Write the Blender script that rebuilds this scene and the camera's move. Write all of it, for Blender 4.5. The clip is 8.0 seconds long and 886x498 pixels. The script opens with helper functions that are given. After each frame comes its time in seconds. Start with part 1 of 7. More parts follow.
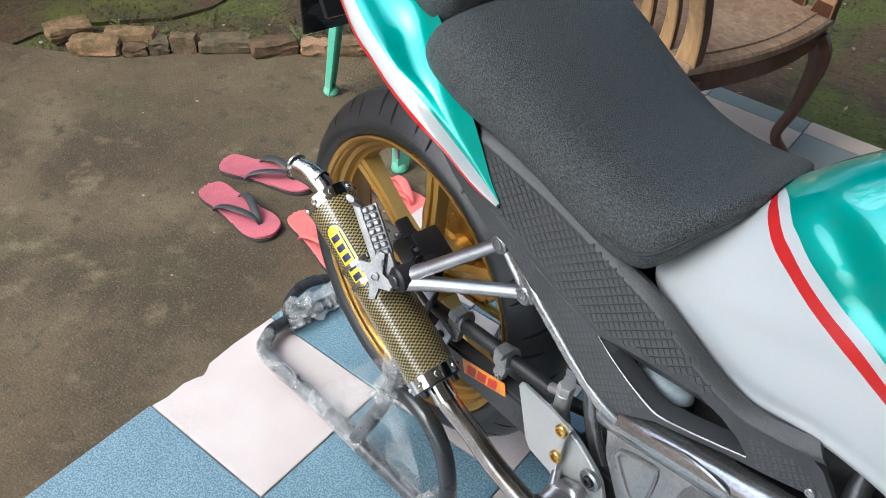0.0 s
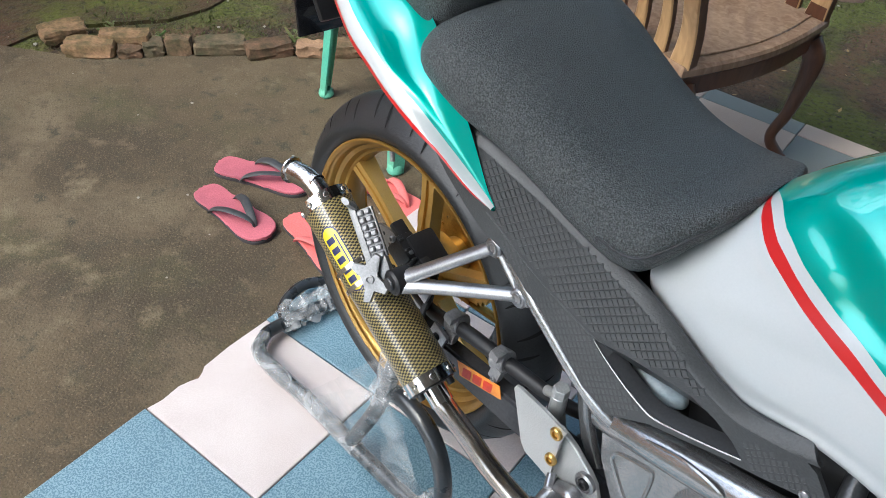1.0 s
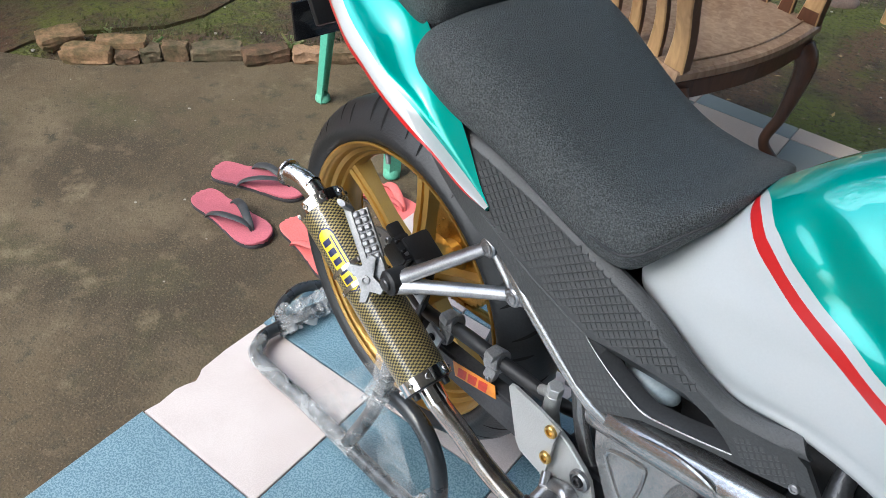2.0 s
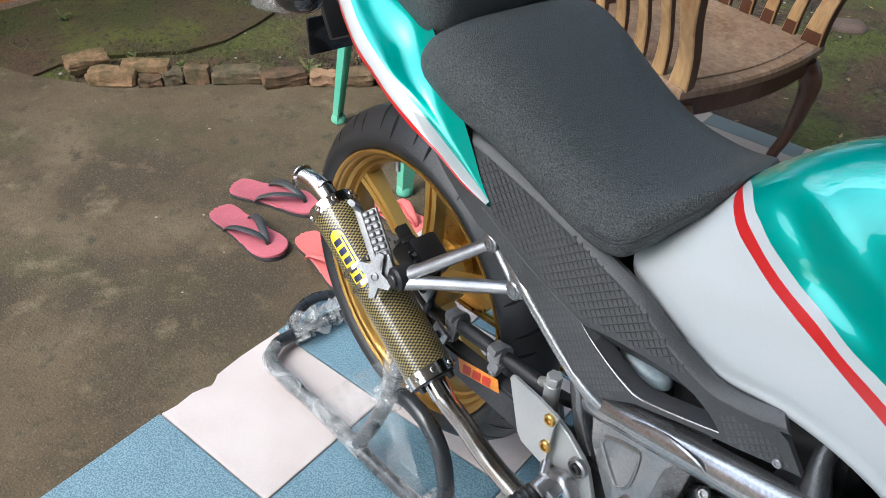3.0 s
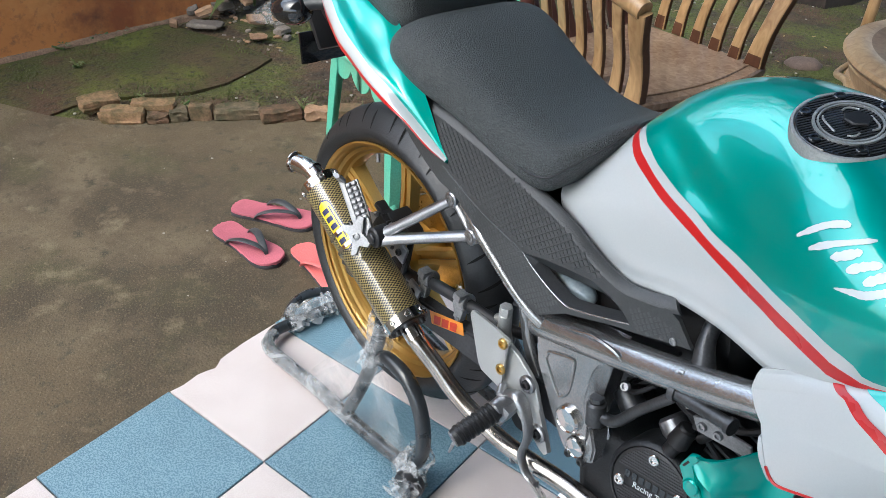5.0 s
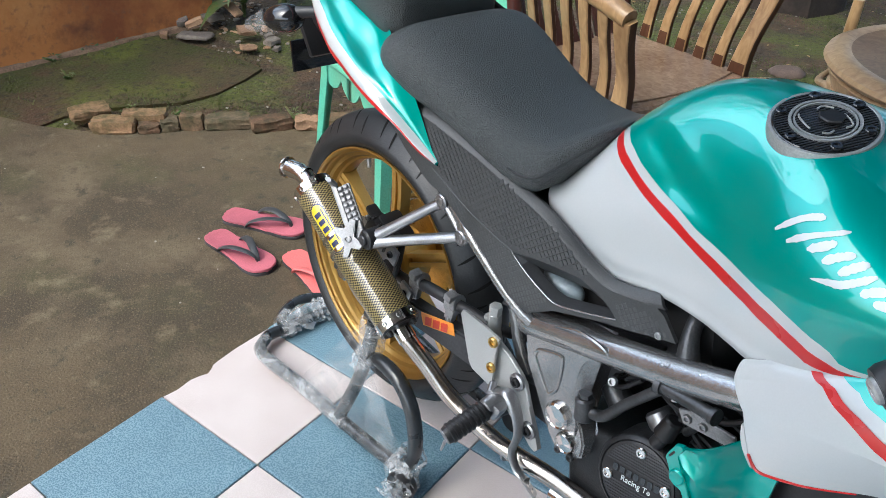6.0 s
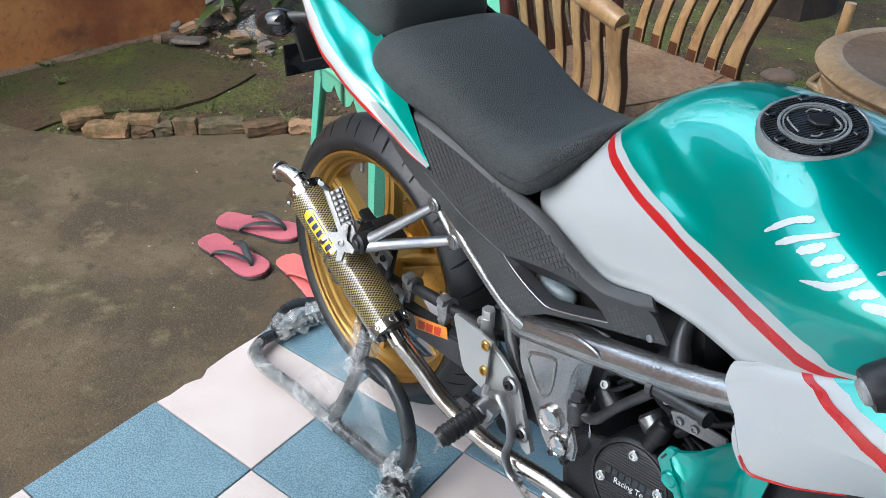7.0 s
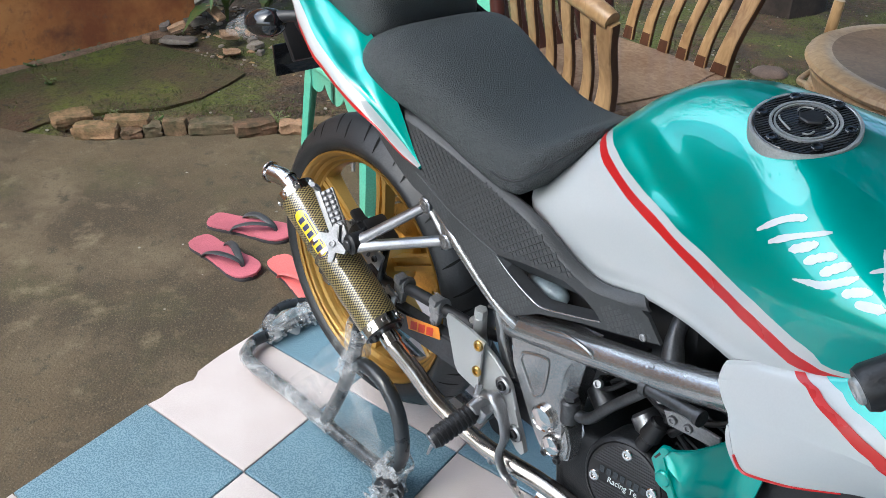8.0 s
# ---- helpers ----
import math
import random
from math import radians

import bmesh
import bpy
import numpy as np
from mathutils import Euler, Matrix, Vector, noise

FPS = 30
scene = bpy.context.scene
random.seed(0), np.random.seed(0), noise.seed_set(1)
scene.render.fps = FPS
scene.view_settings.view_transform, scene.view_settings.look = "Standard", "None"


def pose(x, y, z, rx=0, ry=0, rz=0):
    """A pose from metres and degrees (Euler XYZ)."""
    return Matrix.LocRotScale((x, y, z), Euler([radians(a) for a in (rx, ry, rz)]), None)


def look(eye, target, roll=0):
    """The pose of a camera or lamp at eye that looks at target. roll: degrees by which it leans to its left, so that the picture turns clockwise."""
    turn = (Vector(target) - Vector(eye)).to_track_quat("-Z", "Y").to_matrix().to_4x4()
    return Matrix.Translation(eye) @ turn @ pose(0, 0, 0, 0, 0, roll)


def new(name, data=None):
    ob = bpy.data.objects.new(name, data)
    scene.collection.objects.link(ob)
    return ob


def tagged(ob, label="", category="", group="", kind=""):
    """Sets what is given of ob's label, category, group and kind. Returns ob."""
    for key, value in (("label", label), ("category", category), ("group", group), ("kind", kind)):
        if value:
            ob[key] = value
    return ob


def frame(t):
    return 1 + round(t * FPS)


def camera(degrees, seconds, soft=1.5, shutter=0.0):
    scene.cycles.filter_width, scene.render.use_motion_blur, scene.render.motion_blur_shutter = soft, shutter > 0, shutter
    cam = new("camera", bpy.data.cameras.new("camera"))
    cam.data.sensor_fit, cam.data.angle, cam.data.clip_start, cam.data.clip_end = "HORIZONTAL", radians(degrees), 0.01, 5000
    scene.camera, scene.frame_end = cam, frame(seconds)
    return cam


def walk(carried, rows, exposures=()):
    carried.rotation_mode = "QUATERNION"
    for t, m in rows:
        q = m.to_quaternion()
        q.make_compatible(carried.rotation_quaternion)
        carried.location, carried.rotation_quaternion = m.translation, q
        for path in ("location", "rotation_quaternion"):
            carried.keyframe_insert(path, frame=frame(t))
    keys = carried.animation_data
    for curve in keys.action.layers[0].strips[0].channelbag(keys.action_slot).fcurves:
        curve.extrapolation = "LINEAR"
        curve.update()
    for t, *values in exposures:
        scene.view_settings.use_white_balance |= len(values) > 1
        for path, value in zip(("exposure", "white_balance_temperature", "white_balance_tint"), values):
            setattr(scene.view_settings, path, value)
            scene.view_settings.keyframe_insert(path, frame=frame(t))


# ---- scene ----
cam = camera(57.0, 8.0, 0.6)
PATH = [
    (0, (0.654, -0.447, 1.253), (-0.211, 0.775, -0.074), 4.4),
    (0.5, (0.652, -0.447, 1.253), (-0.209, 0.778, -0.073), 4.6),
    (1, (0.654, -0.446, 1.255), (-0.204, 0.784, -0.069), 4.6),
    (1.5, (0.657, -0.448, 1.257), (-0.197, 0.787, -0.064), 4.7),
    (1.7, (0.66, -0.451, 1.257), (-0.193, 0.788, -0.061), 4.7),
    (2.8, (0.694, -0.479, 1.253), (-0.215, 0.77, -0.017), 3.8),
    (3, (0.715, -0.495, 1.255), (-0.21, 0.758, 0.0), 3.7),
    (3.5, (0.812, -0.565, 1.255), (-0.158, 0.704, 0.052), 3.5),
    (4, (0.874, -0.628, 1.261), (-0.117, 0.659, 0.093), 3.1),
    (4.5, (0.888, -0.649, 1.261), (-0.099, 0.658, 0.113), 2.8),
    (4.7, (0.893, -0.653, 1.256), (-0.092, 0.662, 0.114), 2.7),
    (5.8, (0.919, -0.686, 1.257), (-0.058, 0.66, 0.148), 2.7),
    (6, (0.919, -0.686, 1.257), (-0.054, 0.665, 0.15), 2.7),
    (6.5, (0.925, -0.686, 1.259), (-0.046, 0.672, 0.157), 2.8),
    (7, (0.923, -0.685, 1.258), (-0.044, 0.677, 0.159), 2.7),
    (7.5, (0.921, -0.687, 1.259), (-0.038, 0.681, 0.159), 2.7),
    (8, (0.92, -0.681, 1.257), (-0.03, 0.692, 0.156), 2.7),
]
walk(cam, [(t, look(eye, target, roll)) for t, eye, target, roll in PATH], [(0, 0.96, 5620, 3), (8, 0.91, 5560, 3)])

# ---- world, sun, exposure ----
world = bpy.data.worlds.new("overcast_sky")
scene.world = world
world.use_nodes = True
wn = world.node_tree.nodes
sky = wn.new("ShaderNodeTexSky")
sky.sky_type = "NISHITA"
sky.sun_disc = False
sky.sun_elevation = radians(52)
sky.sun_rotation = radians(195)
sky.air_density, sky.dust_density, sky.ozone_density = 1.0, 6.0, 1.0
world.node_tree.links.new(sky.outputs[0], wn["Background"].inputs[0])
wn["Background"].inputs[1].default_value = 0.23
sun = new("sun", bpy.data.lights.new("sun", "SUN"))
sun.data.energy, sun.data.angle, sun.data.color = 0.5, radians(40), (1.0, 0.97, 0.93)
sun.matrix_world = look((-5.0, 1.2, 4.6), (0, 0.3, 0))


# ---- materials ----
def nodes_of(name):
    m = bpy.data.materials.new(name)
    m.use_nodes = True
    return m, m.node_tree.nodes, m.node_tree.links, m.node_tree.nodes["Principled BSDF"]


def surface(name, colour, rough=0.5, metal=0.0, dark=0.7, scale=30.0, fine=200.0, bump=0.1, coat=0.0, wear=0.35,
            tint=None, spread=0.08, per_piece=0.0, fine_mix=0.35):
    """A surface with colour varied at two scales, roughness varied, and fine relief."""
    m, n, l, p = nodes_of(name)
    tex = n.new("ShaderNodeTexCoord")
    big, small = n.new("ShaderNodeTexNoise"), n.new("ShaderNodeTexNoise")
    big.inputs["Scale"].default_value, small.inputs["Scale"].default_value = scale, fine
    big.inputs["Detail"].default_value, small.inputs["Detail"].default_value = 5, 3
    for b in (big, small):
        l.new(tex.outputs["Object"], b.inputs["Vector"])
    ramp = n.new("ShaderNodeValToRGB")
    ramp.color_ramp.elements[0].position, ramp.color_ramp.elements[1].position = 0.5 - wear / 2, 0.5 + wear / 2
    low = tint if tint else tuple(c * dark for c in colour)
    ramp.color_ramp.elements[0].color = (*low, 1)
    ramp.color_ramp.elements[1].color = (*colour, 1)
    l.new(big.outputs[0], ramp.inputs[0])
    mix = n.new("ShaderNodeMix")
    mix.data_type, mix.blend_type = "RGBA", "OVERLAY"
    mix.inputs[0].default_value = fine_mix
    l.new(ramp.outputs[0], mix.inputs[6])
    l.new(small.outputs[0], mix.inputs[7])
    last = mix.outputs[2]
    if per_piece:
        info, hsv, mr = n.new("ShaderNodeObjectInfo"), n.new("ShaderNodeHueSaturation"), n.new("ShaderNodeMapRange")
        mr.inputs[3].default_value, mr.inputs[4].default_value = 1 - per_piece, 1 + per_piece
        l.new(info.outputs["Random"], mr.inputs[0])
        l.new(mr.outputs[0], hsv.inputs["Value"])
        l.new(last, hsv.inputs["Color"])
        last = hsv.outputs[0]
    l.new(last, p.inputs["Base Color"])
    rr = n.new("ShaderNodeMapRange")
    rr.inputs[3].default_value, rr.inputs[4].default_value = max(0.02, rough - spread), min(1, rough + spread)
    l.new(big.outputs[0], rr.inputs[0])
    l.new(rr.outputs[0], p.inputs["Roughness"])
    p.inputs["Metallic"].default_value = metal
    if coat:
        p.inputs["Coat Weight"].default_value, p.inputs["Coat Roughness"].default_value = coat, 0.03
    if bump:
        bp = n.new("ShaderNodeBump")
        bp.inputs["Strength"].default_value, bp.inputs["Distance"].default_value = bump, 0.002
        l.new(small.outputs[0], bp.inputs["Height"])
        l.new(bp.outputs[0], p.inputs["Normal"])
    return m


def leather_grain(name, colour):
    m, n, l, p = nodes_of(name)
    tex, v, b = n.new("ShaderNodeTexCoord"), n.new("ShaderNodeTexVoronoi"), n.new("ShaderNodeBump")
    no, mix = n.new("ShaderNodeTexNoise"), n.new("ShaderNodeMapRange")
    warp, ramp = n.new("ShaderNodeTexNoise"), n.new("ShaderNodeValToRGB")
    v.inputs["Scale"].default_value = 720
    v.feature = "SMOOTH_F1"
    warp.inputs["Scale"].default_value, warp.inputs["Detail"].default_value = 640, 2
    l.new(tex.outputs["Object"], warp.inputs["Vector"])
    # pale flecks in the colour stand in for glints on the grain, dark for its pits
    ramp.color_ramp.elements[0].position, ramp.color_ramp.elements[1].position = 0.38, 0.66
    ramp.color_ramp.elements[0].color = (*[c * 0.42 for c in colour], 1)
    ramp.color_ramp.elements[1].color = (*[c * 2.0 for c in colour], 1)
    l.new(warp.outputs[0], ramp.inputs[0])
    l.new(ramp.outputs[0], p.inputs["Base Color"])
    b2 = n.new("ShaderNodeBump")
    b2.inputs["Strength"].default_value, b2.inputs["Distance"].default_value = 0.5, 0.0012
    l.new(warp.outputs[0], b2.inputs["Height"])
    l.new(b2.outputs[0], b.inputs["Normal"])
    no.inputs["Scale"].default_value = 9
    l.new(tex.outputs["Object"], v.inputs["Vector"])
    l.new(tex.outputs["Object"], no.inputs["Vector"])
    l.new(v.outputs["Distance"], b.inputs["Height"])
    b.inputs["Strength"].default_value, b.inputs["Distance"].default_value = 1.0, 0.0020
    l.new(b.outputs[0], p.inputs["Normal"])
    mix.inputs[3].default_value, mix.inputs[4].default_value = 0.40, 0.50
    l.new(no.outputs[0], mix.inputs[0])
    l.new(mix.outputs[0], p.inputs["Roughness"])
    return m


def weave(name, a, b, scale, rough=0.3, bump=0.3, coat=0.0, turn=0.0):
    """Woven cloth under resin: a checked twill of two tones."""
    m, n, l, p = nodes_of(name)
    tex, mp, ch, no = n.new("ShaderNodeTexCoord"), n.new("ShaderNodeMapping"), n.new("ShaderNodeTexChecker"), n.new("ShaderNodeTexNoise")
    l.new(tex.outputs["UV"], mp.inputs["Vector"])
    mp.inputs["Rotation"].default_value = (0, 0, turn)
    mp.inputs["Scale"].default_value = (0.75, 1.25, 1)
    l.new(mp.outputs[0], ch.inputs["Vector"])
    ch.inputs["Scale"].default_value = scale
    ch.inputs["Color1"].default_value, ch.inputs["Color2"].default_value = (*a, 1), (*b, 1)
    no.inputs["Scale"].default_value = 14
    l.new(tex.outputs["Object"], no.inputs["Vector"])
    mix = n.new("ShaderNodeMix")
    mix.data_type, mix.blend_type = "RGBA", "OVERLAY"
    mix.inputs[0].default_value = 0.3
    l.new(ch.outputs["Color"], mix.inputs[6])
    l.new(no.outputs[0], mix.inputs[7])
    l.new(mix.outputs[2], p.inputs["Base Color"])
    p.inputs["Roughness"].default_value = rough
    p.inputs["Coat Weight"].default_value = coat
    bp = n.new("ShaderNodeBump")
    bp.inputs["Strength"].default_value, bp.inputs["Distance"].default_value = bump, 0.0015
    bp.invert = True
    l.new(ch.outputs["Fac"], bp.inputs["Height"])
    l.new(bp.outputs[0], p.inputs["Normal"])
    return m


def clear_film(name, thin, dense):
    m, n, l, p = nodes_of(name)
    tex, no, bp, tr, mx = n.new("ShaderNodeTexCoord"), n.new("ShaderNodeTexNoise"), n.new("ShaderNodeBump"), n.new("ShaderNodeBsdfTransparent"), n.new("ShaderNodeMixShader")
    no.inputs["Scale"].default_value, no.inputs["Detail"].default_value, no.inputs["Distortion"].default_value = 13, 3, 2.5
    l.new(tex.outputs["Object"], no.inputs["Vector"])
    l.new(no.outputs[0], bp.inputs["Height"])
    bp.inputs["Strength"].default_value, bp.inputs["Distance"].default_value = 0.9, 0.02
    l.new(bp.outputs[0], p.inputs["Normal"])
    p.inputs["Base Color"].default_value = (0.75, 0.77, 0.78, 1)
    p.inputs["Roughness"].default_value = 0.10
    mr = n.new("ShaderNodeMapRange")
    mr.inputs[1].default_value, mr.inputs[2].default_value = 0.35, 0.75
    mr.inputs[3].default_value, mr.inputs[4].default_value = thin, dense
    l.new(no.outputs[0], mr.inputs[0])
    l.new(mr.outputs[0], mx.inputs[0])
    l.new(tr.outputs[0], mx.inputs[1])
    l.new(p.outputs[0], mx.inputs[2])
    l.new(mx.outputs[0], n["Material Output"].inputs["Surface"])
    return m


def wood_grain(name, light, deep, rough=0.35):
    m, n, l, p = nodes_of(name)
    tex, mp, w, no, ramp, b = (n.new(t) for t in ("ShaderNodeTexCoord", "ShaderNodeMapping", "ShaderNodeTexNoise", "ShaderNodeTexNoise", "ShaderNodeValToRGB", "ShaderNodeBump"))
    l.new(tex.outputs["Object"], mp.inputs["Vector"])
    mp.inputs["Scale"].default_value = (14, 14, 3)
    l.new(mp.outputs[0], w.inputs["Vector"])
    w.inputs["Scale"].default_value, w.inputs["Detail"].default_value, w.inputs["Distortion"].default_value = 3, 8, 1.5
    no.inputs["Scale"].default_value = 5
    l.new(tex.outputs["Object"], no.inputs["Vector"])
    ramp.color_ramp.elements[0].position, ramp.color_ramp.elements[1].position = 0.32, 0.68
    ramp.color_ramp.elements[0].color, ramp.color_ramp.elements[1].color = (*deep, 1), (*light, 1)
    mix = n.new("ShaderNodeMath")
    mix.operation = "MULTIPLY_ADD"
    mix.inputs[1].default_value, mix.inputs[2].default_value = 0.5, 0.0
    add = n.new("ShaderNodeMath")
    add.operation = "ADD"
    l.new(w.outputs[0], mix.inputs[0])
    half = n.new("ShaderNodeMath")
    half.operation = "MULTIPLY"
    half.inputs[1].default_value = 0.5
    l.new(no.outputs[0], half.inputs[0])
    l.new(mix.outputs[0], add.inputs[0])
    l.new(half.outputs[0], add.inputs[1])
    l.new(add.outputs[0], ramp.inputs[0])
    l.new(ramp.outputs[0], p.inputs["Base Color"])
    l.new(w.outputs[0], b.inputs["Height"])
    b.inputs["Strength"].default_value, b.inputs["Distance"].default_value = 0.15, 0.002
    l.new(b.outputs[0], p.inputs["Normal"])
    p.inputs["Roughness"].default_value = rough
    return m


def earth(name, parts, rough=0.95, bump=0.6, distance=0.02, fine=60.0):
    """Ground of several colours laid over one another by noise: (colour, noise scale, from, to)."""
    m, n, l, p = nodes_of(name)
    geo = n.new("ShaderNodeNewGeometry")
    last = None
    for colour, scale, a, b in parts:
        rgb = n.new("ShaderNodeRGB")
        rgb.outputs[0].default_value = (*colour, 1)
        if last is None:
            last = rgb.outputs[0]
            continue
        no, mr, mix = n.new("ShaderNodeTexNoise"), n.new("ShaderNodeMapRange"), n.new("ShaderNodeMix")
        no.inputs["Scale"].default_value, no.inputs["Detail"].default_value, no.inputs["Roughness"].default_value = scale, 8, 0.65
        l.new(geo.outputs["Position"], no.inputs["Vector"])
        mr.inputs[1].default_value, mr.inputs[2].default_value = a, b
        l.new(no.outputs[0], mr.inputs[0])
        mix.data_type = "RGBA"
        l.new(mr.outputs[0], mix.inputs[0])
        l.new(last, mix.inputs[6])
        l.new(rgb.outputs[0], mix.inputs[7])
        last = mix.outputs[2]
    l.new(last, p.inputs["Base Color"])
    p.inputs["Roughness"].default_value = rough
    no, bp = n.new("ShaderNodeTexNoise"), n.new("ShaderNodeBump")
    no.inputs["Scale"].default_value, no.inputs["Detail"].default_value = fine, 8
    l.new(geo.outputs["Position"], no.inputs["Vector"])
    l.new(no.outputs[0], bp.inputs["Height"])
    bp.inputs["Strength"].default_value, bp.inputs["Distance"].default_value = bump, distance
    l.new(bp.outputs[0], p.inputs["Normal"])
    return m


def speckled(name, a, b, scale=260.0, rough=0.35, lo=0.42, hi=0.6):
    """Glazed floor tile with a fine two-tone mottle."""
    m, n, l, p = nodes_of(name)
    tex, no, no2, ramp = n.new("ShaderNodeTexCoord"), n.new("ShaderNodeTexNoise"), n.new("ShaderNodeTexNoise"), n.new("ShaderNodeValToRGB")
    geo = n.new("ShaderNodeNewGeometry")
    no.inputs["Scale"].default_value, no.inputs["Detail"].default_value = scale, 2
    no2.inputs["Scale"].default_value, no2.inputs["Detail"].default_value = 7, 4
    l.new(geo.outputs["Position"], no.inputs["Vector"])
    l.new(geo.outputs["Position"], no2.inputs["Vector"])
    ramp.color_ramp.elements[0].position, ramp.color_ramp.elements[1].position = lo, hi
    ramp.color_ramp.elements[0].color, ramp.color_ramp.elements[1].color = (*a, 1), (*b, 1)
    l.new(no.outputs[0], ramp.inputs[0])
    mix = n.new("ShaderNodeMix")
    mix.data_type, mix.blend_type = "RGBA", "OVERLAY"
    mix.inputs[0].default_value = 0.25
    l.new(ramp.outputs[0], mix.inputs[6])
    l.new(no2.outputs[0], mix.inputs[7])
    l.new(mix.outputs[2], p.inputs["Base Color"])
    mr = n.new("ShaderNodeMapRange")
    mr.inputs[3].default_value, mr.inputs[4].default_value = rough - 0.08, rough + 0.12
    l.new(no2.outputs[0], mr.inputs[0])
    l.new(mr.outputs[0], p.inputs["Roughness"])
    bp = n.new("ShaderNodeBump")
    bp.inputs["Strength"].default_value, bp.inputs["Distance"].default_value = 0.12, 0.001
    l.new(no.outputs[0], bp.inputs["Height"])
    l.new(bp.outputs[0], p.inputs["Normal"])
    return m


TEAL = surface("teal_pearl_paint", (0.0, 0.40, 0.335), 0.34, 0.45, 0.93, 4, 900, 0.0, 1.0, 0.5, fine_mix=0.08)
TEAL.node_tree.nodes["Principled BSDF"].inputs["Coat IOR"].default_value = 1.66
TEAL.node_tree.nodes["Principled BSDF"].inputs["Coat Roughness"].default_value = 0.012
WHITE = surface("white_gloss_paint", (0.56, 0.585, 0.585), 0.25, 0.0, 0.96, 4, 500, 0.0, 1.0, 0.5, fine_mix=0.05)
RED = surface("red_vinyl", (0.56, 0.012, 0.014), 0.28, 0.0, 0.9, 8, 300, 0.0, 0.4, fine_mix=0.05)
LETTER = surface("white_vinyl", (0.72, 0.78, 0.78), 0.25, 0.0, 0.95, 8, 300, 0.0, 0.8, fine_mix=0.05)
LEATHER = leather_grain("black_grained_vinyl", (0.055, 0.061, 0.062))
STITCH = surface("dark_thread", (0.05, 0.05, 0.055), 0.8, scale=200)
RUBBER = surface("tyre_rubber", (0.021, 0.0225, 0.0245), 0.40, 0.0, 0.7, 12, 260, 0.25, spread=0.12)
# near black, so that uncut strips read as the shaded depth of tread grooves
GROOVE = surface("groove_shade_black", (0.0015, 0.0015, 0.0015), 1.0, scale=50)
GOLD = surface("gold_painted_alloy", (0.68, 0.43, 0.11), 0.33, 0.6, 0.80, 10, 600, 0.05, 0.4, spread=0.06, fine_mix=0.15)
BRASS = surface("yellow_zinc_steel", (0.62, 0.42, 0.14), 0.3, 1.0, 0.7, 60, 400)
CHROME = surface("polished_stainless", (0.72, 0.70, 0.68), 0.12, 1.0, 0.85, 25, 300, 0.03, spread=0.06)
PIPE = surface("brushed_stainless_pipe", (0.50, 0.47, 0.44), 0.24, 1.0, 0.65, 18, 350, 0.05, spread=0.1, tint=(0.34, 0.29, 0.25))
ALLOY = surface("cast_alloy_grey", (0.43, 0.43, 0.44), 0.32, 0.9, 0.75, 22, 500, 0.15, spread=0.1)
FRAME = surface("grey_frame_paint", (0.42, 0.42, 0.42), 0.23, 0.75, 0.7, 14, 260, 0.1, 0.2, spread=0.1)
PLATE = surface("satin_alloy_plate", (0.55, 0.56, 0.55), 0.42, 0.55, 0.85, 9, 500, 0.06)
BLACK = surface("black_plastic", (0.017, 0.017, 0.0185), 0.42, 0.0, 0.7, 20, 300, 0.15)
GLOSSBLACK = surface("gloss_black_plastic", (0.012, 0.013, 0.015), 0.14, 0.0, 0.8, 10, 300, 0.0, 0.5)
ENGINE = surface("dark_engine_casting", (0.042, 0.044, 0.047), 0.42, 0.6, 0.5, 20, 300, 0.4)
DARKTUBE = surface("dark_grey_steel", (0.090, 0.092, 0.096), 0.36, 0.6, 0.6, 30, 300, 0.2)
SWING = surface("swingarm_grey", (0.075, 0.075, 0.081), 0.42, 0.5, 0.7, 20, 300, 0.12)
HOSE = surface("black_rubber_hose", (0.02, 0.02, 0.022), 0.5, scale=60)
CARBON = weave("amber_carbon_weave", (0.30, 0.245, 0.105), (0.010, 0.010, 0.009), 33, 0.28, 0.25, 0.6)
COVER = surface("black_textured_cover", (0.060, 0.063, 0.065), 0.40, 0.0, 0.75, 12, 500, 0.3, spread=0.1)
SLEEK = surface("smooth_black_plastic", (0.050, 0.052, 0.055), 0.34, 0.0, 0.85, 12, 400, 0.08)
SCALE = surface("embossed_cover_grey", (0.078, 0.081, 0.083), 0.38, 0.0, 0.7, 14, 400, 0.2)
YELLOW = surface("yellow_badge", (0.78, 0.62, 0.02), 0.3, 0.0, 0.9, 20, 300, 0.0, 0.6)
BLUE = surface("dark_blue_print", (0.02, 0.025, 0.10), 0.3)
ORANGE = surface("orange_sticker", (0.85, 0.30, 0.03), 0.35)
REDPRINT = surface("red_print", (0.70, 0.05, 0.02), 0.35)
STEEL = surface("tail_pipe_steel", (0.66, 0.63, 0.60), 0.2, 1.0, 0.85, 25, 300, 0.03, spread=0.05)
PEGM = surface("dull_cast_peg", (0.36, 0.36, 0.365), 0.45, 0.6, 0.7, 40, 400, 0.15)
STAND = surface("black_painted_tube", (0.028, 0.032, 0.036), 0.28, 0.0, 0.7, 30, 300, 0.1, 0.3)
FILM = clear_film("clear_wrapping_film", 0.03, 0.20)
FILMW = clear_film("wound_wrapping_film", 0.14, 0.46)
BOTTLE = surface("milky_plastic", (0.36, 0.43, 0.46), 0.35, scale=12)
PINK = surface("pink_foam_rubber", (0.47, 0.125, 0.16), 0.75, 0.0, 0.8, 14, 260, 0.3, tint=(0.34, 0.09, 0.12))
SOLE = surface("dark_grey_foam", (0.05, 0.045, 0.05), 0.8, scale=40)
STRAP = surface("dark_grey_strap", (0.045, 0.048, 0.052), 0.5, scale=40)
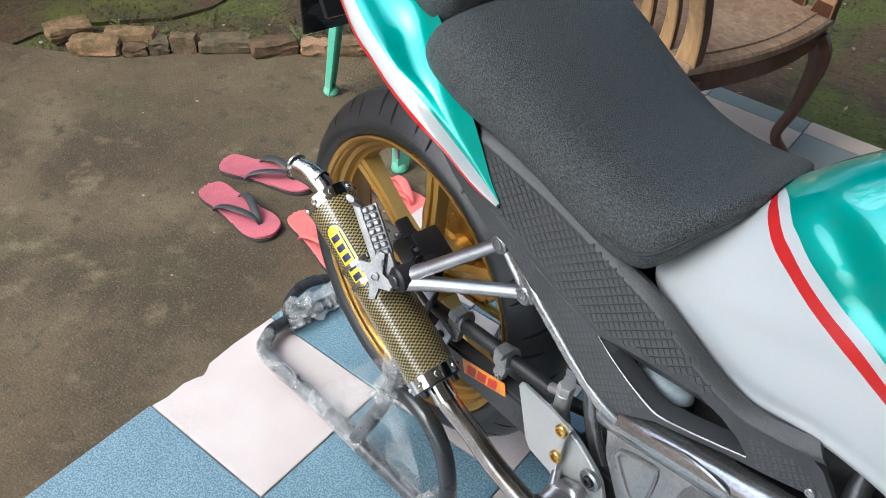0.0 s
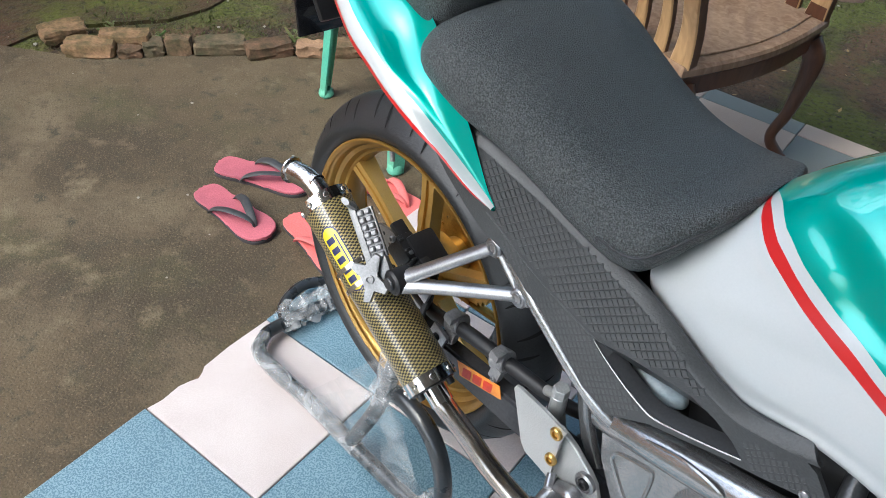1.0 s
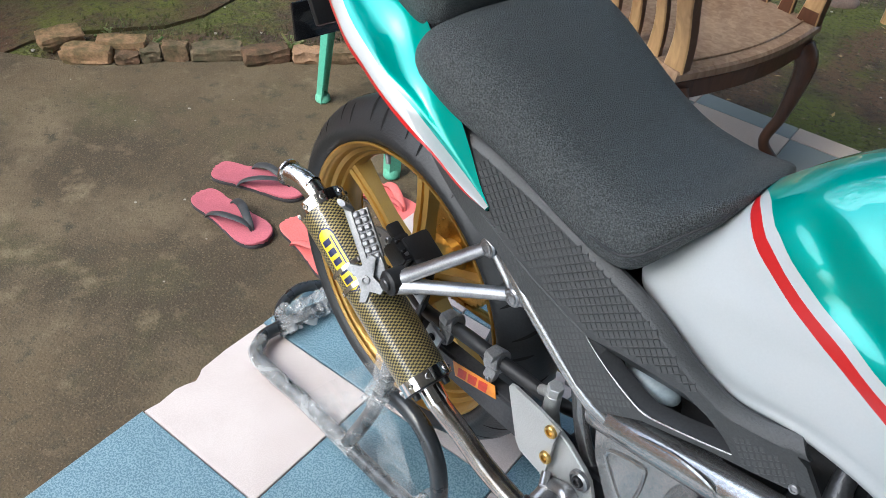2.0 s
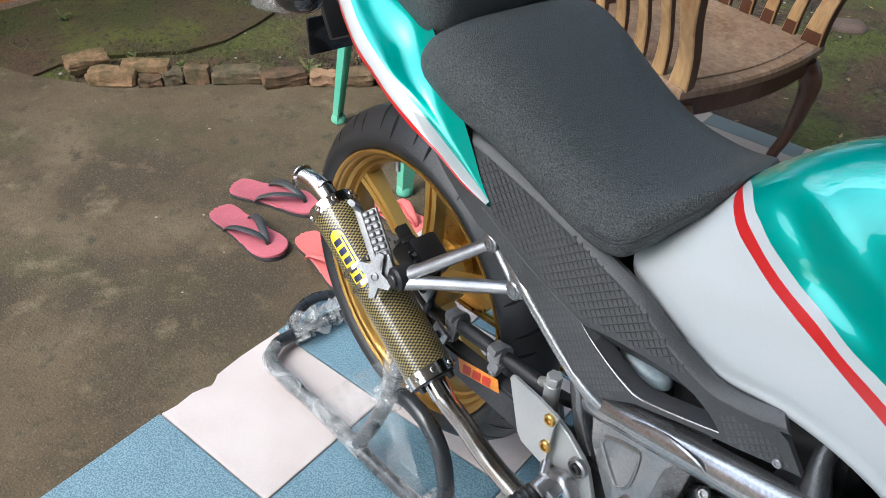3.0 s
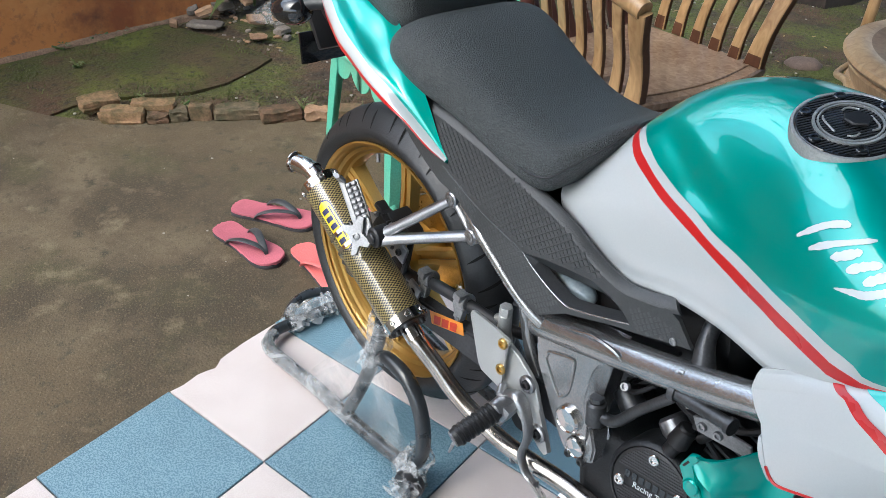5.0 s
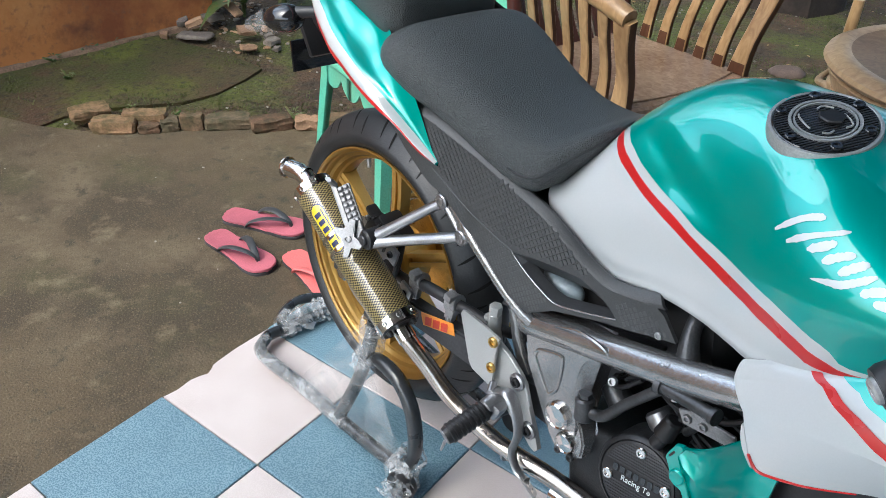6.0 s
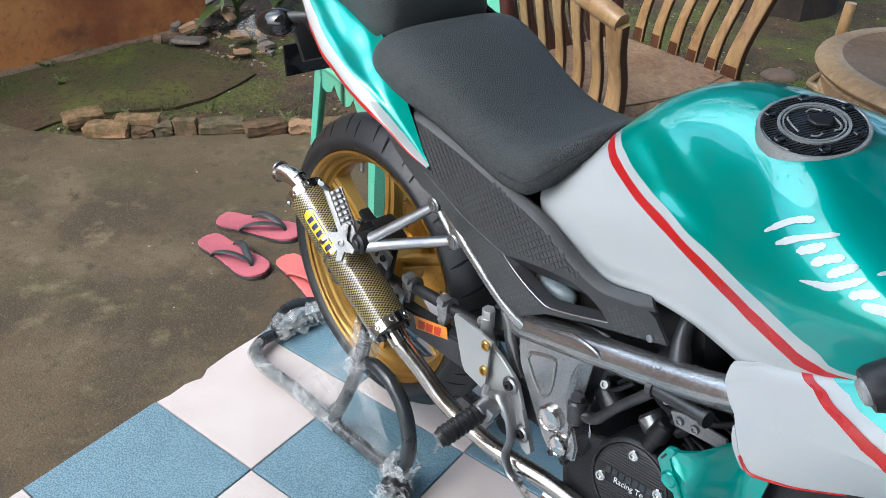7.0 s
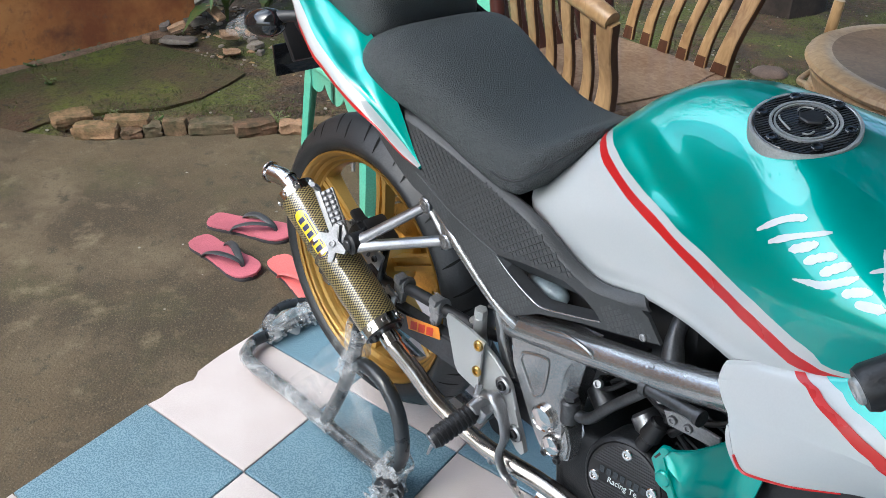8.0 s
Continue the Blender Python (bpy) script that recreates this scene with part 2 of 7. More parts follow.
GREENP = surface("green_moulded_plastic", (0.10, 0.42, 0.30), 0.45, 0.0, 0.75, 8, 200, 0.12, tint=(0.16, 0.42, 0.28))
WOOD = wood_grain("honey_varnished_wood", (0.56, 0.37, 0.18), (0.22, 0.12, 0.05), 0.32)
WOODD = wood_grain("dark_varnished_wood", (0.13, 0.055, 0.028), (0.05, 0.020, 0.012), 0.3)
SEATW = wood_grain("worn_seat_wood", (0.38, 0.27, 0.18), (0.17, 0.10, 0.06), 0.15)
WOODM = wood_grain("maroon_varnished_wood", (0.085, 0.028, 0.022), (0.035, 0.012, 0.010), 0.28)
WOODL = wood_grain("pale_worn_wood", (0.50, 0.36, 0.20), (0.20, 0.115, 0.055), 0.36)
TABLEW = wood_grain("weathered_table_wood", (0.29, 0.19, 0.105), (0.13, 0.08, 0.045), 0.58)
BRICK = surface("old_clay_brick", (0.190, 0.130, 0.084), 0.9, 0.0, 0.5, 22, 120, 1.0, tint=(0.055, 0.052, 0.024), wear=0.4, per_piece=0.35, fine_mix=0.6)
mix_in = BRICK.node_tree
info, fired, blend = (mix_in.nodes.new(t) for t in ("ShaderNodeObjectInfo", "ShaderNodeValToRGB", "ShaderNodeMix"))
fired.color_ramp.interpolation = "CONSTANT"
for place, tone in ((0.0, (1.12, 0.92, 0.82)), (0.22, (0.88, 0.92, 0.85)), (0.42, (1.10, 1.0, 0.90)), (0.62, (0.80, 0.86, 0.88)), (0.80, (1.15, 0.98, 0.80))):
    stop = fired.color_ramp.elements[0] if place == 0.0 else fired.color_ramp.elements.new(place)
    stop.color = (*tone, 1)
fired.color_ramp.elements.remove(fired.color_ramp.elements[-1])
blend.data_type, blend.blend_type = "RGBA", "MULTIPLY"
blend.inputs[0].default_value = 1.0
last_link = BRICK.node_tree.nodes["Principled BSDF"].inputs["Base Color"].links[0]
mix_in.links.new(info.outputs["Random"], fired.inputs[0])
mix_in.links.new(last_link.from_socket, blend.inputs[6])
mix_in.links.new(fired.outputs[0], blend.inputs[7])
mix_in.links.new(blend.outputs[2], BRICK.node_tree.nodes["Principled BSDF"].inputs["Base Color"])
FIELDSTONE = surface("reddish_stone", (0.14, 0.10, 0.08), 0.85, 0.0, 0.6, 12, 120, 0.5)
RUBBLE = surface("broken_brick", (0.42, 0.26, 0.15), 0.9, 0.0, 0.6, 20, 160, 0.7, per_piece=0.35)
STONE = surface("grey_rubble", (0.27, 0.23, 0.19), 0.9, 0.0, 0.55, 20, 160, 0.7, per_piece=0.3)
PEBBLE = surface("small_pebbles", (0.30, 0.28, 0.24), 0.9, scale=60)
LEAF = surface("garden_leaf", (0.05, 0.11, 0.025), 0.5, 0.0, 0.5, 25, 120, 0.2, tint=(0.11, 0.10, 0.03))
DRYLEAF = surface("fallen_leaf", (0.36, 0.24, 0.09), 0.7, scale=40)
BARK = surface("tree_bark", (0.040, 0.028, 0.021), 0.95, 0.0, 0.4, 12, 70, 1.0)
PLASTER = earth("stained_ochre_plaster", [((0.54, 0.216, 0.0624), 1, 0, 1), ((0.264, 0.084, 0.0312), 1.7, 0.42, 0.62), ((0.6, 0.288, 0.096), 3.2, 0.52, 0.75), ((0.168, 0.066, 0.0336), 5.5, 0.52, 0.72), ((0.24, 0.108, 0.054), 26, 0.56, 0.74)], 0.9, 0.15, 0.006, 70)
CONCRETE = earth("worn_wet_concrete", [((0.0986, 0.0734, 0.0394), 1, 0, 1), ((0.0500, 0.0375, 0.0210), 1.3, 0.43, 0.58), ((0.066, 0.060, 0.026), 2.3, 0.54, 0.66), ((0.132, 0.1037, 0.061), 3.5, 0.50, 0.66), ((0.176, 0.1426, 0.0856), 9, 0.57, 0.74), ((0.040, 0.034, 0.020), 14, 0.55, 0.68), ((0.176, 0.1426, 0.0856), 45, 0.62, 0.78), ((0.1936, 0.1598, 0.1004), 130, 0.60, 0.74), ((0.0396, 0.0311, 0.0186), 85, 0.58, 0.74), ((0.1496, 0.1166, 0.0707), 230, 0.55, 0.68), ((0.037, 0.0285, 0.0171), 300, 0.55, 0.68)], 0.8, 0.7, 0.004, 170)
SOIL = earth("garden_soil", [((0.084, 0.0499, 0.0252), 1, 0, 1), ((0.0376, 0.0255, 0.015), 5, 0.42, 0.6), ((0.074, 0.086, 0.013), 2.6, 0.45, 0.58), ((0.1768, 0.1328, 0.0842), 26, 0.60, 0.7), ((0.0309, 0.0255, 0.015), 60, 0.52, 0.66)], 0.95, 0.9, 0.03, 45)
MOSS = earth("mossy_slab", [((0.0567, 0.04, 0.017), 1, 0, 1), ((0.0391, 0.045, 0.0051), 2.0, 0.40, 0.58), ((0.076, 0.090, 0.0090), 3.6, 0.49, 0.64), ((0.0606, 0.0332, 0.0161), 2.6, 0.51, 0.64), ((0.0254, 0.0215, 0.0093), 30, 0.53, 0.66), ((0.088, 0.0929, 0.0213), 90, 0.60, 0.72)], 0.95, 0.7, 0.012, 70)
CRUMB = surface("crumbled_mortar", (0.21, 0.135, 0.085), 0.95, 0.0, 0.5, 30, 140, 1.0, wear=0.5, fine_mix=0.6)
GROUT = surface("brown_grout", (0.17, 0.115, 0.075), 0.9, scale=30)
BLUETILE = speckled("blue_mottled_tile", (0.092, 0.178, 0.235), (0.215, 0.325, 0.39), 330)
PINKTILE = speckled("pale_pink_tile", (0.53, 0.475, 0.46), (0.595, 0.54, 0.525), 420)
DUSTBLUE = speckled("dusty_grey_tile", (0.20, 0.22, 0.20), (0.27, 0.29, 0.265), 300)
DUSTPINK = speckled("dusty_beige_tile", (0.50, 0.39, 0.30), (0.60, 0.49, 0.39), 300)
WALL = surface("cream_house_wall", (0.55, 0.50, 0.42), 0.85, scale=3)
ROOF = surface("grey_roof_underside", (0.32, 0.31, 0.29), 0.8, scale=4)
GRASS = surface("short_grass", (0.080, 0.102, 0.020), 0.7, 0.0, 0.5, 9, 90, 0.0, tint=(0.040, 0.042, 0.010), fine_mix=0.6)


# ---- building tools ----
def finish(name, bm, material, angle=38, recalc=True):
    if recalc:
        bmesh.ops.recalc_face_normals(bm, faces=bm.faces)
    me = bpy.data.meshes.new(name)
    bm.to_mesh(me)
    bm.free()
    for m in (material if isinstance(material, (list, tuple)) else (material,)):
        me.materials.append(m)
    me.polygons.foreach_set("use_smooth", [True] * len(me.polygons))
    me.set_sharp_from_angle(angle=radians(angle))
    return me


def part(name, bm, material, parent, label="", angle=38, at=None):
    ob = new(name, finish(name, bm, material, angle))
    ob.parent = parent
    if at is not None:
        ob.matrix_basis = at
    return tagged(ob, label)


def thing(name, label, category, at=None, group="", kind=""):
    ob = new(name)
    ob.empty_display_size = 0.05
    if at is not None:
        ob.matrix_basis = at
    return tagged(ob, label, category, group, kind)


def single(name, bm, material, label, category="", group="", kind="", at=None, angle=38):
    ob = new(name, finish(name, bm, material, angle))
    if at is not None:
        ob.matrix_basis = at
    return tagged(ob, label, category, group, kind)


def V(*a):
    return Vector(a)


def spline(pts, steps=8):
    """A smooth curve through the points."""
    pts = [Vector(p) for p in pts]
    q = [pts[0] * 2 - pts[1], *pts, pts[-1] * 2 - pts[-2]]
    out = []
    for i in range(1, len(q) - 2):
        a, b, c, d = q[i - 1:i + 3]
        for k in range(steps):
            t = k / steps
            out.append(0.5 * (2 * b + (c - a) * t + (2 * a - 5 * b + 4 * c - d) * t * t + (3 * b - a - 3 * c + d) * t ** 3))
    out.append(pts[-1])
    return out


def curve(table):
    """A function that reads a table of (place, value) pairs with a smooth line between them."""
    xs = [a for a, _ in table]
    ys = [b for _, b in table]

    def at(x):
        if x <= xs[0]:
            return ys[0]
        if x >= xs[-1]:
            return ys[-1]
        i = max(k for k in range(len(xs) - 1) if xs[k] <= x)
        t = (x - xs[i]) / (xs[i + 1] - xs[i])

        def slope(k):
            if k == 0 or k == len(xs) - 1:
                j = min(max(k, 1), len(xs) - 1)
                return (ys[j] - ys[j - 1]) / (xs[j] - xs[j - 1])
            return (ys[k + 1] - ys[k - 1]) / (xs[k + 1] - xs[k - 1])
        h = xs[i + 1] - xs[i]
        a, b = ys[i], ys[i + 1]
        return a * (2 * t ** 3 - 3 * t * t + 1) + b * (3 * t * t - 2 * t ** 3) + h * (slope(i) * (t ** 3 - 2 * t * t + t) + slope(i + 1) * (t ** 3 - t * t))
    return at


def bridge(bm, rings, closed=True, caps=True, mats=None):
    rows = [[bm.verts.new(p) for p in r] for r in rings]
    n = len(rows[0])
    for i in range(len(rows) - 1):
        for j in range(n if closed else n - 1):
            k = (j + 1) % n
            f = bm.faces.new((rows[i][j], rows[i][k], rows[i + 1][k], rows[i + 1][j]))
            if mats:
                f.material_index = mats[j]
    if caps and closed:
        bm.faces.new(rows[0])
        bm.faces.new(rows[-1])
    return rows


def around(p, t, up=V(0, 0, 1)):
    t = t.normalized()
    if abs(t.dot(up)) > 0.95:
        up = V(1, 0, 0)
    a = t.cross(up).normalized()
    return a, a.cross(t)


def tube(bm, pts, r, seg=12, smooth=6, caps=True, flat=1.0):
    """A round (or flattened) bar along the points; r is one radius or a list of them."""
    rs = list(r) if isinstance(r, (list, tuple)) else [r] * len(pts)
    if smooth and len(pts) > 2:
        q = spline([(*Vector(p), ) for p in pts], smooth)
        rr = []
        for i in range(len(rs) - 1):
            rr += [rs[i] + (rs[i + 1] - rs[i]) * k / smooth for k in range(smooth)]
        rs = rr + [rs[-1]]
    else:
        q = [Vector(p) for p in pts]
    rings, a = [], None
    for i, p in enumerate(q):
        t = (q[min(i + 1, len(q) - 1)] - q[max(i - 1, 0)]).normalized()
        if a is None:
            a, b = around(p, t)
        else:
            a = (a - t * a.dot(t)).normalized()
            b = a.cross(t)
        rings.append([p + rs[i] * (math.cos(2 * math.pi * k / seg) * a + flat * math.sin(2 * math.pi * k / seg) * b) for k in range(seg)])
    bridge(bm, rings, True, caps)


def rod(bm, p, q, r, r2=None, seg=14, bevel=0.0):
    p, q = Vector(p), Vector(q)
    t = (q - p).normalized()
    a, b = around(p, t)
    r2 = r if r2 is None else r2
    prof = [(0, r), (1, r2)]
    if bevel:
        e = bevel / (q - p).length
        prof = [(0, r - bevel), (e, r), (1 - e, r2), (1, r2 - bevel)]
    bridge(bm, [[p + (q - p) * s + rad * (math.cos(2 * math.pi * k / seg) * a + math.sin(2 * math.pi * k / seg) * b) for k in range(seg)] for s, rad in prof])


def lathe(bm, profile, at=Matrix(), seg=32, caps=True):
    """Turns a profile of (radius, height) round z."""
    rings = [[at @ V(r * math.cos(2 * math.pi * k / seg), r * math.sin(2 * math.pi * k / seg), h) for k in range(seg)] for r, h in profile]
    bridge(bm, rings, True, caps)


def block(bm, size, at=Matrix(), bevel=0.004, seg=2):
    r = bmesh.ops.create_cube(bm, size=1, matrix=at @ Matrix.Diagonal((*size, 1)))
    if bevel:
        edges = list({e for v in r["verts"] for e in v.link_edges})
        bmesh.ops.bevel(bm, geom=edges, offset=bevel, segments=seg, affect="EDGES", profile=0.6)


def slab(bm, outline, place, thick, bevel=0.0, holes=()):
    """A flat plate of an outline: place(a, b, depth) gives each corner, depth from 0 to thick."""
    n = len(outline)
    ins = []
    if bevel:
        c = V(sum(p[0] for p in outline) / n, sum(p[1] for p in outline) / n)
        for i, p in enumerate(outline):
            a, b = Vector(outline[i - 1]), Vector(outline[(i + 1) % n])
            p = Vector(p)
            d1, d2 = (a - p).normalized(), (b - p).normalized()
            m = d1 + d2
            if m.length < 1e-4:
                m = V(-d1.y, d1.x)
            m.normalize()
            if m.dot(c - p) < 0 and n < 7:
                m = -m
            ins.append(p + m * bevel)
    layers = [(ins, 0.0), (outline, bevel), (outline, thick - bevel), (ins, thick)] if bevel else [(outline, 0.0), (outline, thick)]
    rows = [[bm.verts.new(place(p[0], p[1], d)) for p in o] for o, d in layers]
    for i in range(len(rows) - 1):
        for j in range(n):
            k = (j + 1) % n
            bm.faces.new((rows[i][j], rows[i][k], rows[i + 1][k], rows[i + 1][j]))
    for r in (rows[0], rows[-1]):
        bmesh.ops.triangulate(bm, faces=[bm.faces.new(r)])


# ---- the setting: porch, ground, walls, roof ----
S, G = 0.30, -0.075
rng = random.Random(4)


def sheet(bm, outline, z, thick):
    slab(bm, outline, lambda a, b, d: V(a, b, z - thick + d), thick)


def soil_height(x, y):
    near = max(0.0, 1 - max(abs(x + 0.8), abs(y - 3.2)) / 6.0)
    lump = noise.noise(V(x * 5, y * 5, 0)) * 0.012 + noise.noise(V(x * 17, y * 17, 3)) * 0.006
    return G - 0.012 + 0.55 * lump * min(1, near * 4)


bm = bmesh.new()
axis = [-400, -60, -12, -6] + [-4 + 0.08 * i for i in range(0, 101)] + [6, 12, 60, 400]
ayis = [-400, -60, -12, -6] + [-2 + 0.08 * i for i in range(0, 101)] + [8, 14, 60, 400]
rows = [[bm.verts.new((x, y, soil_height(x, y) if -4.2 < x < 4.2 and -2.2 < y < 6.2 else G - 0.02)) for x in axis] for y in ayis]
for j in range(len(ayis) - 1):
    for i in range(len(axis) - 1):
        bm.faces.new((rows[j][i], rows[j][i + 1], rows[j + 1][i + 1], rows[j + 1][i]))
single("ground", bm, SOIL, "damp brown garden soil with patches of moss", "ground", kind="structure", angle=80)

# concrete apron beside the porch
bm = bmesh.new()
apron = [(-0.29, -4.5), (-0.29, 1.84), (-0.6, 1.72), (-0.96, 1.40), (-1.35, 1.04), (-1.68, 0.72), (-1.87, 0.62), (-2.45, 0.46), (-4.4, 0.2), (-4.4, -4.5)]
sheet(bm, apron, G, 0.08)
single("pavement", bm, CONCRETE, "worn grey-brown concrete yard, damp and stained", "pavement", kind="structure", angle=20)

bm = bmesh.new()
mossy = [(-1.86, 0.60), (-1.875, 0.73), (-1.82, 0.88), (-1.735, 1.0), (-1.66, 1.10), (-1.63, 1.25), (-1.66, 1.42), (-1.70, 1.55), (-1.95, 1.57), (-2.2, 1.52), (-2.4, 1.5), (-2.47, 0.8), (-2.5, 0.47), (-2.2, 0.52), (-1.97, 0.56)]
sheet(bm, mossy, G - 0.001, 0.05)
single("old_slab", bm, MOSS, "cracked concrete slab overgrown with green moss", "slab", kind="structure", angle=20)

# porch: bed, then the tiles laid on it
bm = bmesh.new()
sheet(bm, [(-0.292, -4.5), (4.2, -4.5), (4.2, 1.874), (-0.292, 1.874)], -0.008, 0.16)
porch = single("floor", bm, GROUT, "raised porch floor with chequered blue and pink tiles", "floor", kind="structure")


def tile_mesh(w, d, material, outline=None):
    bm = bmesh.new()
    o = outline or [(0, 0), (w, 0), (w, d), (0, d)]
    g = 0.0014
    n = len(o)
    cx, cy = sum(p[0] for p in o) / n, sum(p[1] for p in o) / n
    sh = lambda p, e: (p[0] + (cx - p[0]) / max(w, d) * e * 2, p[1] + (cy - p[1]) / max(w, d) * e * 2)
    lay = [([sh(p, g) for p in o], -0.01), ([sh(p, g) for p in o], -0.0012), ([sh(p, g + 0.0012) for p in o], 0.0)]
    rows = [[bm.verts.new((p[0], p[1], z)) for p in q] for q, z in lay]
    for i in range(2):
        for j in range(n):
            bm.faces.new((rows[i][j], rows[i][(j + 1) % n], rows[i + 1][(j + 1) % n], rows[i + 1][j]))
    bm.faces.new(rows[-1])
    return finish("tile", bm, material, 30)


tiles = {True: tile_mesh(S, S, PINKTILE), False: tile_mesh(S, S, BLUETILE)}
strips = {True: tile_mesh(S, 0.078, DUSTPINK), False: tile_mesh(S, 0.078, DUSTBLUE)}
dusty = {True: tile_mesh(S, S, DUSTPINK), False: tile_mesh(S, S, DUSTBLUE)}
chipped = tile_mesh(S, S, PINKTILE, [(0.004, 0.0), (S, 0), (S, S), (0.003, S), (0.0, 0.20), (0.004, 0.135), (0.013, 0.122), (0.019, 0.108), (0.012, 0.092), (0.006, 0.07), (0.009, 0.03)])
for i in range(-1, 13):
    for j in range(-12, 7):
        pink = (i + j) % 2 == 1
        me = strips[pink] if j == 6 else dusty[pink] if j == 5 else chipped if (i, j) == (-1, 0) else tiles[pink]
        t = new("tile", me)
        t.parent = porch
        t.location = (i * S, j * S, rng.uniform(-0.0006, 0.0006))
        t.rotation_euler = (rng.uniform(-0.0015, 0.0015), rng.uniform(-0.0015, 0.0015), 0)

# garden wall of ochre plaster
bm = bmesh.new()
dirw = V(0.097, 1, 0).normalized()
nrm = V(-1, 0.097, 0)
base = V(-2.425, 1.054, 0)
slab(bm, [(-5.5, G - 0.1), (0.78, G - 0.1), (0.78, 2.3), (-5.5, 2.3)], lambda a, b, d: base + dirw * a + V(0, 0, b) + nrm * (0.16 - d), 0.16)
single("wall_garden", bm, PLASTER, "weathered ochre plaster garden wall, stained near the ground", "wall", kind="structure")

bm = bmesh.new()
rings = []
for k in range(150):
    a = -3.2 + 3.95 * k / 149
    q = base + dirw * a
    w, h = 0.030 + 0.022 * noise.noise(V(a * 4, 1, 0)) + 0.010 * noise.noise(V(a * 23, 2, 0)), 0.016 + 0.010 * noise.noise(V(a * 6, 5, 0)) + 0.008 * noise.noise(V(a * 31, 3, 0))
    rings.append([q + V(-0.02, 0, G - 0.03), q + V(-0.02, 0, G + h), q + V(0.008, 0, G + h * 0.9), q + V(w * 0.7, 0, G + h * 0.35), q + V(w, 0, G - 0.03)])
bridge(bm, rings)
single("trim", bm, CRUMB, "crumbled pale mortar along the foot of the wall", "mortar", kind="structure", angle=60)

# the house behind the porch, and its roof
bm = bmesh.new()
slab(bm, [(-4.5, -0.01), (1.9, -0.01), (1.9, 2.9), (-4.5, 2.9)], lambda y, z, k: V(3.2 + k, y, z), 0.14)
single("wall_house", bm, WALL, "plain cream plastered house wall", "wall", kind="structure")
bm = bmesh.new()
slab(bm, [(-0.25, -4.5), (4.3, -4.5), (4.3, 0.98), (-0.25, 0.98)], lambda x, y, d: V(x, y, 2.70 + d + (x + 0.25) * 0.10), 0.08)
single("ceiling", bm, ROOF, "plain grey porch roof underside", "ceiling", kind="structure")


# ---- garden things ----
def lump(bm, size, at, jitter, r, cuts=2):
    """An uneven broken block."""
    q = bmesh.ops.create_cube(bm, size=1)
    bmesh.ops.subdivide_edges(bm, edges=list({e for v in q["verts"] for e in v.link_edges}), cuts=cuts, use_grid_fill=True)
    for v in bm.verts:
        if not v.tag:
            c = v.co.copy()
            k = 1 - 0.06 * (abs(c.x) > 0.45) * (abs(c.y) > 0.45) - 0.05 * (abs(c.z) > 0.45) * ((abs(c.x) > 0.45) or (abs(c.y) > 0.45))
            c = V(c.x * size[0] * k, c.y * size[1] * k, c.z * size[2] * (0.5 + 0.5 * k))
            v.co = at @ (c + V(r.uniform(-1, 1), r.uniform(-1, 1), r.uniform(-1, 1)) * jitter)
            v.tag = True


def brick_thing(name, a, b, depth, height, label, material, r, lift=0.0, tip=0.0, turn=0.0):
    bm = bmesh.new()
    a, b = V(*a, 0), V(*b, 0)
    d = b - a
    lump(bm, (d.length, depth * 0.85, height * 0.64), pose(0, 0, 0, tip, 0, 0), 0.0042, r, 4)
    low = min(v.co.z for v in bm.verts)
    for v in bm.verts:
        v.co.z -= low
    back = V(-d.y, d.x, 0).normalized()
    c = (a + b) / 2 + back * depth / 2
    return single(name, bm, material, label, "brick", "bricks edging the yard", at=Matrix.Translation((c.x, c.y, G - 0.006 + lift)) @ Matrix.Rotation(math.atan2(d.y, d.x) + radians(turn), 4, "Z"), angle=24)


r = random.Random(11)
OB = "old clay brick laid as garden edging, mossy and chipped"
brick_thing("brick", (-1.664, 0.697), (-1.545, 0.80), 0.085, 0.075, OB, BRICK, r)
brick_thing("brick", (-1.62, 0.80), (-1.50, 0.905), 0.075, 0.075, OB, BRICK, r, 0.01)
brick_thing("brick", (-1.537, 0.812), (-1.488, 0.868), 0.06, 0.05, "small broken piece of clay brick in the edging", BRICK, r)
brick_thing("brick", (-1.486, 0.872), (-1.448, 0.925), 0.085, 0.062, "small broken piece of clay brick in the edging", BRICK, r)
brick_thing("brick", (-1.450, 0.93), (-1.392, 0.985), 0.055, 0.092, "clay brick set upright in the edging", BRICK, r)
brick_thing("brick", (-1.378, 0.985), (-1.272, 1.112), 0.085, 0.066, OB, BRICK, r)
brick_thing("brick", (-1.232, 1.083), (-1.155, 1.215), 0.085, 0.07, OB, BRICK, r)
brick_thing("brick", (-1.139, 1.205), (-1.072, 1.270), 0.07, 0.066, "orange clay brick in the garden edging", RUBBLE, r)
brick_thing("brick", (-1.068, 1.275), (-0.985, 1.350), 0.085, 0.07, OB, BRICK, r)
brick_thing("brick", (-0.975, 1.36), (-0.88, 1.45), 0.085, 0.066, OB, BRICK, r)
brick_thing("brick", (-1.80, 0.70), (-1.70, 0.80), 0.09, 0.062, "mossy clay brick lying tilted at the slab corner", BRICK, r, 0.004, 8, 30)


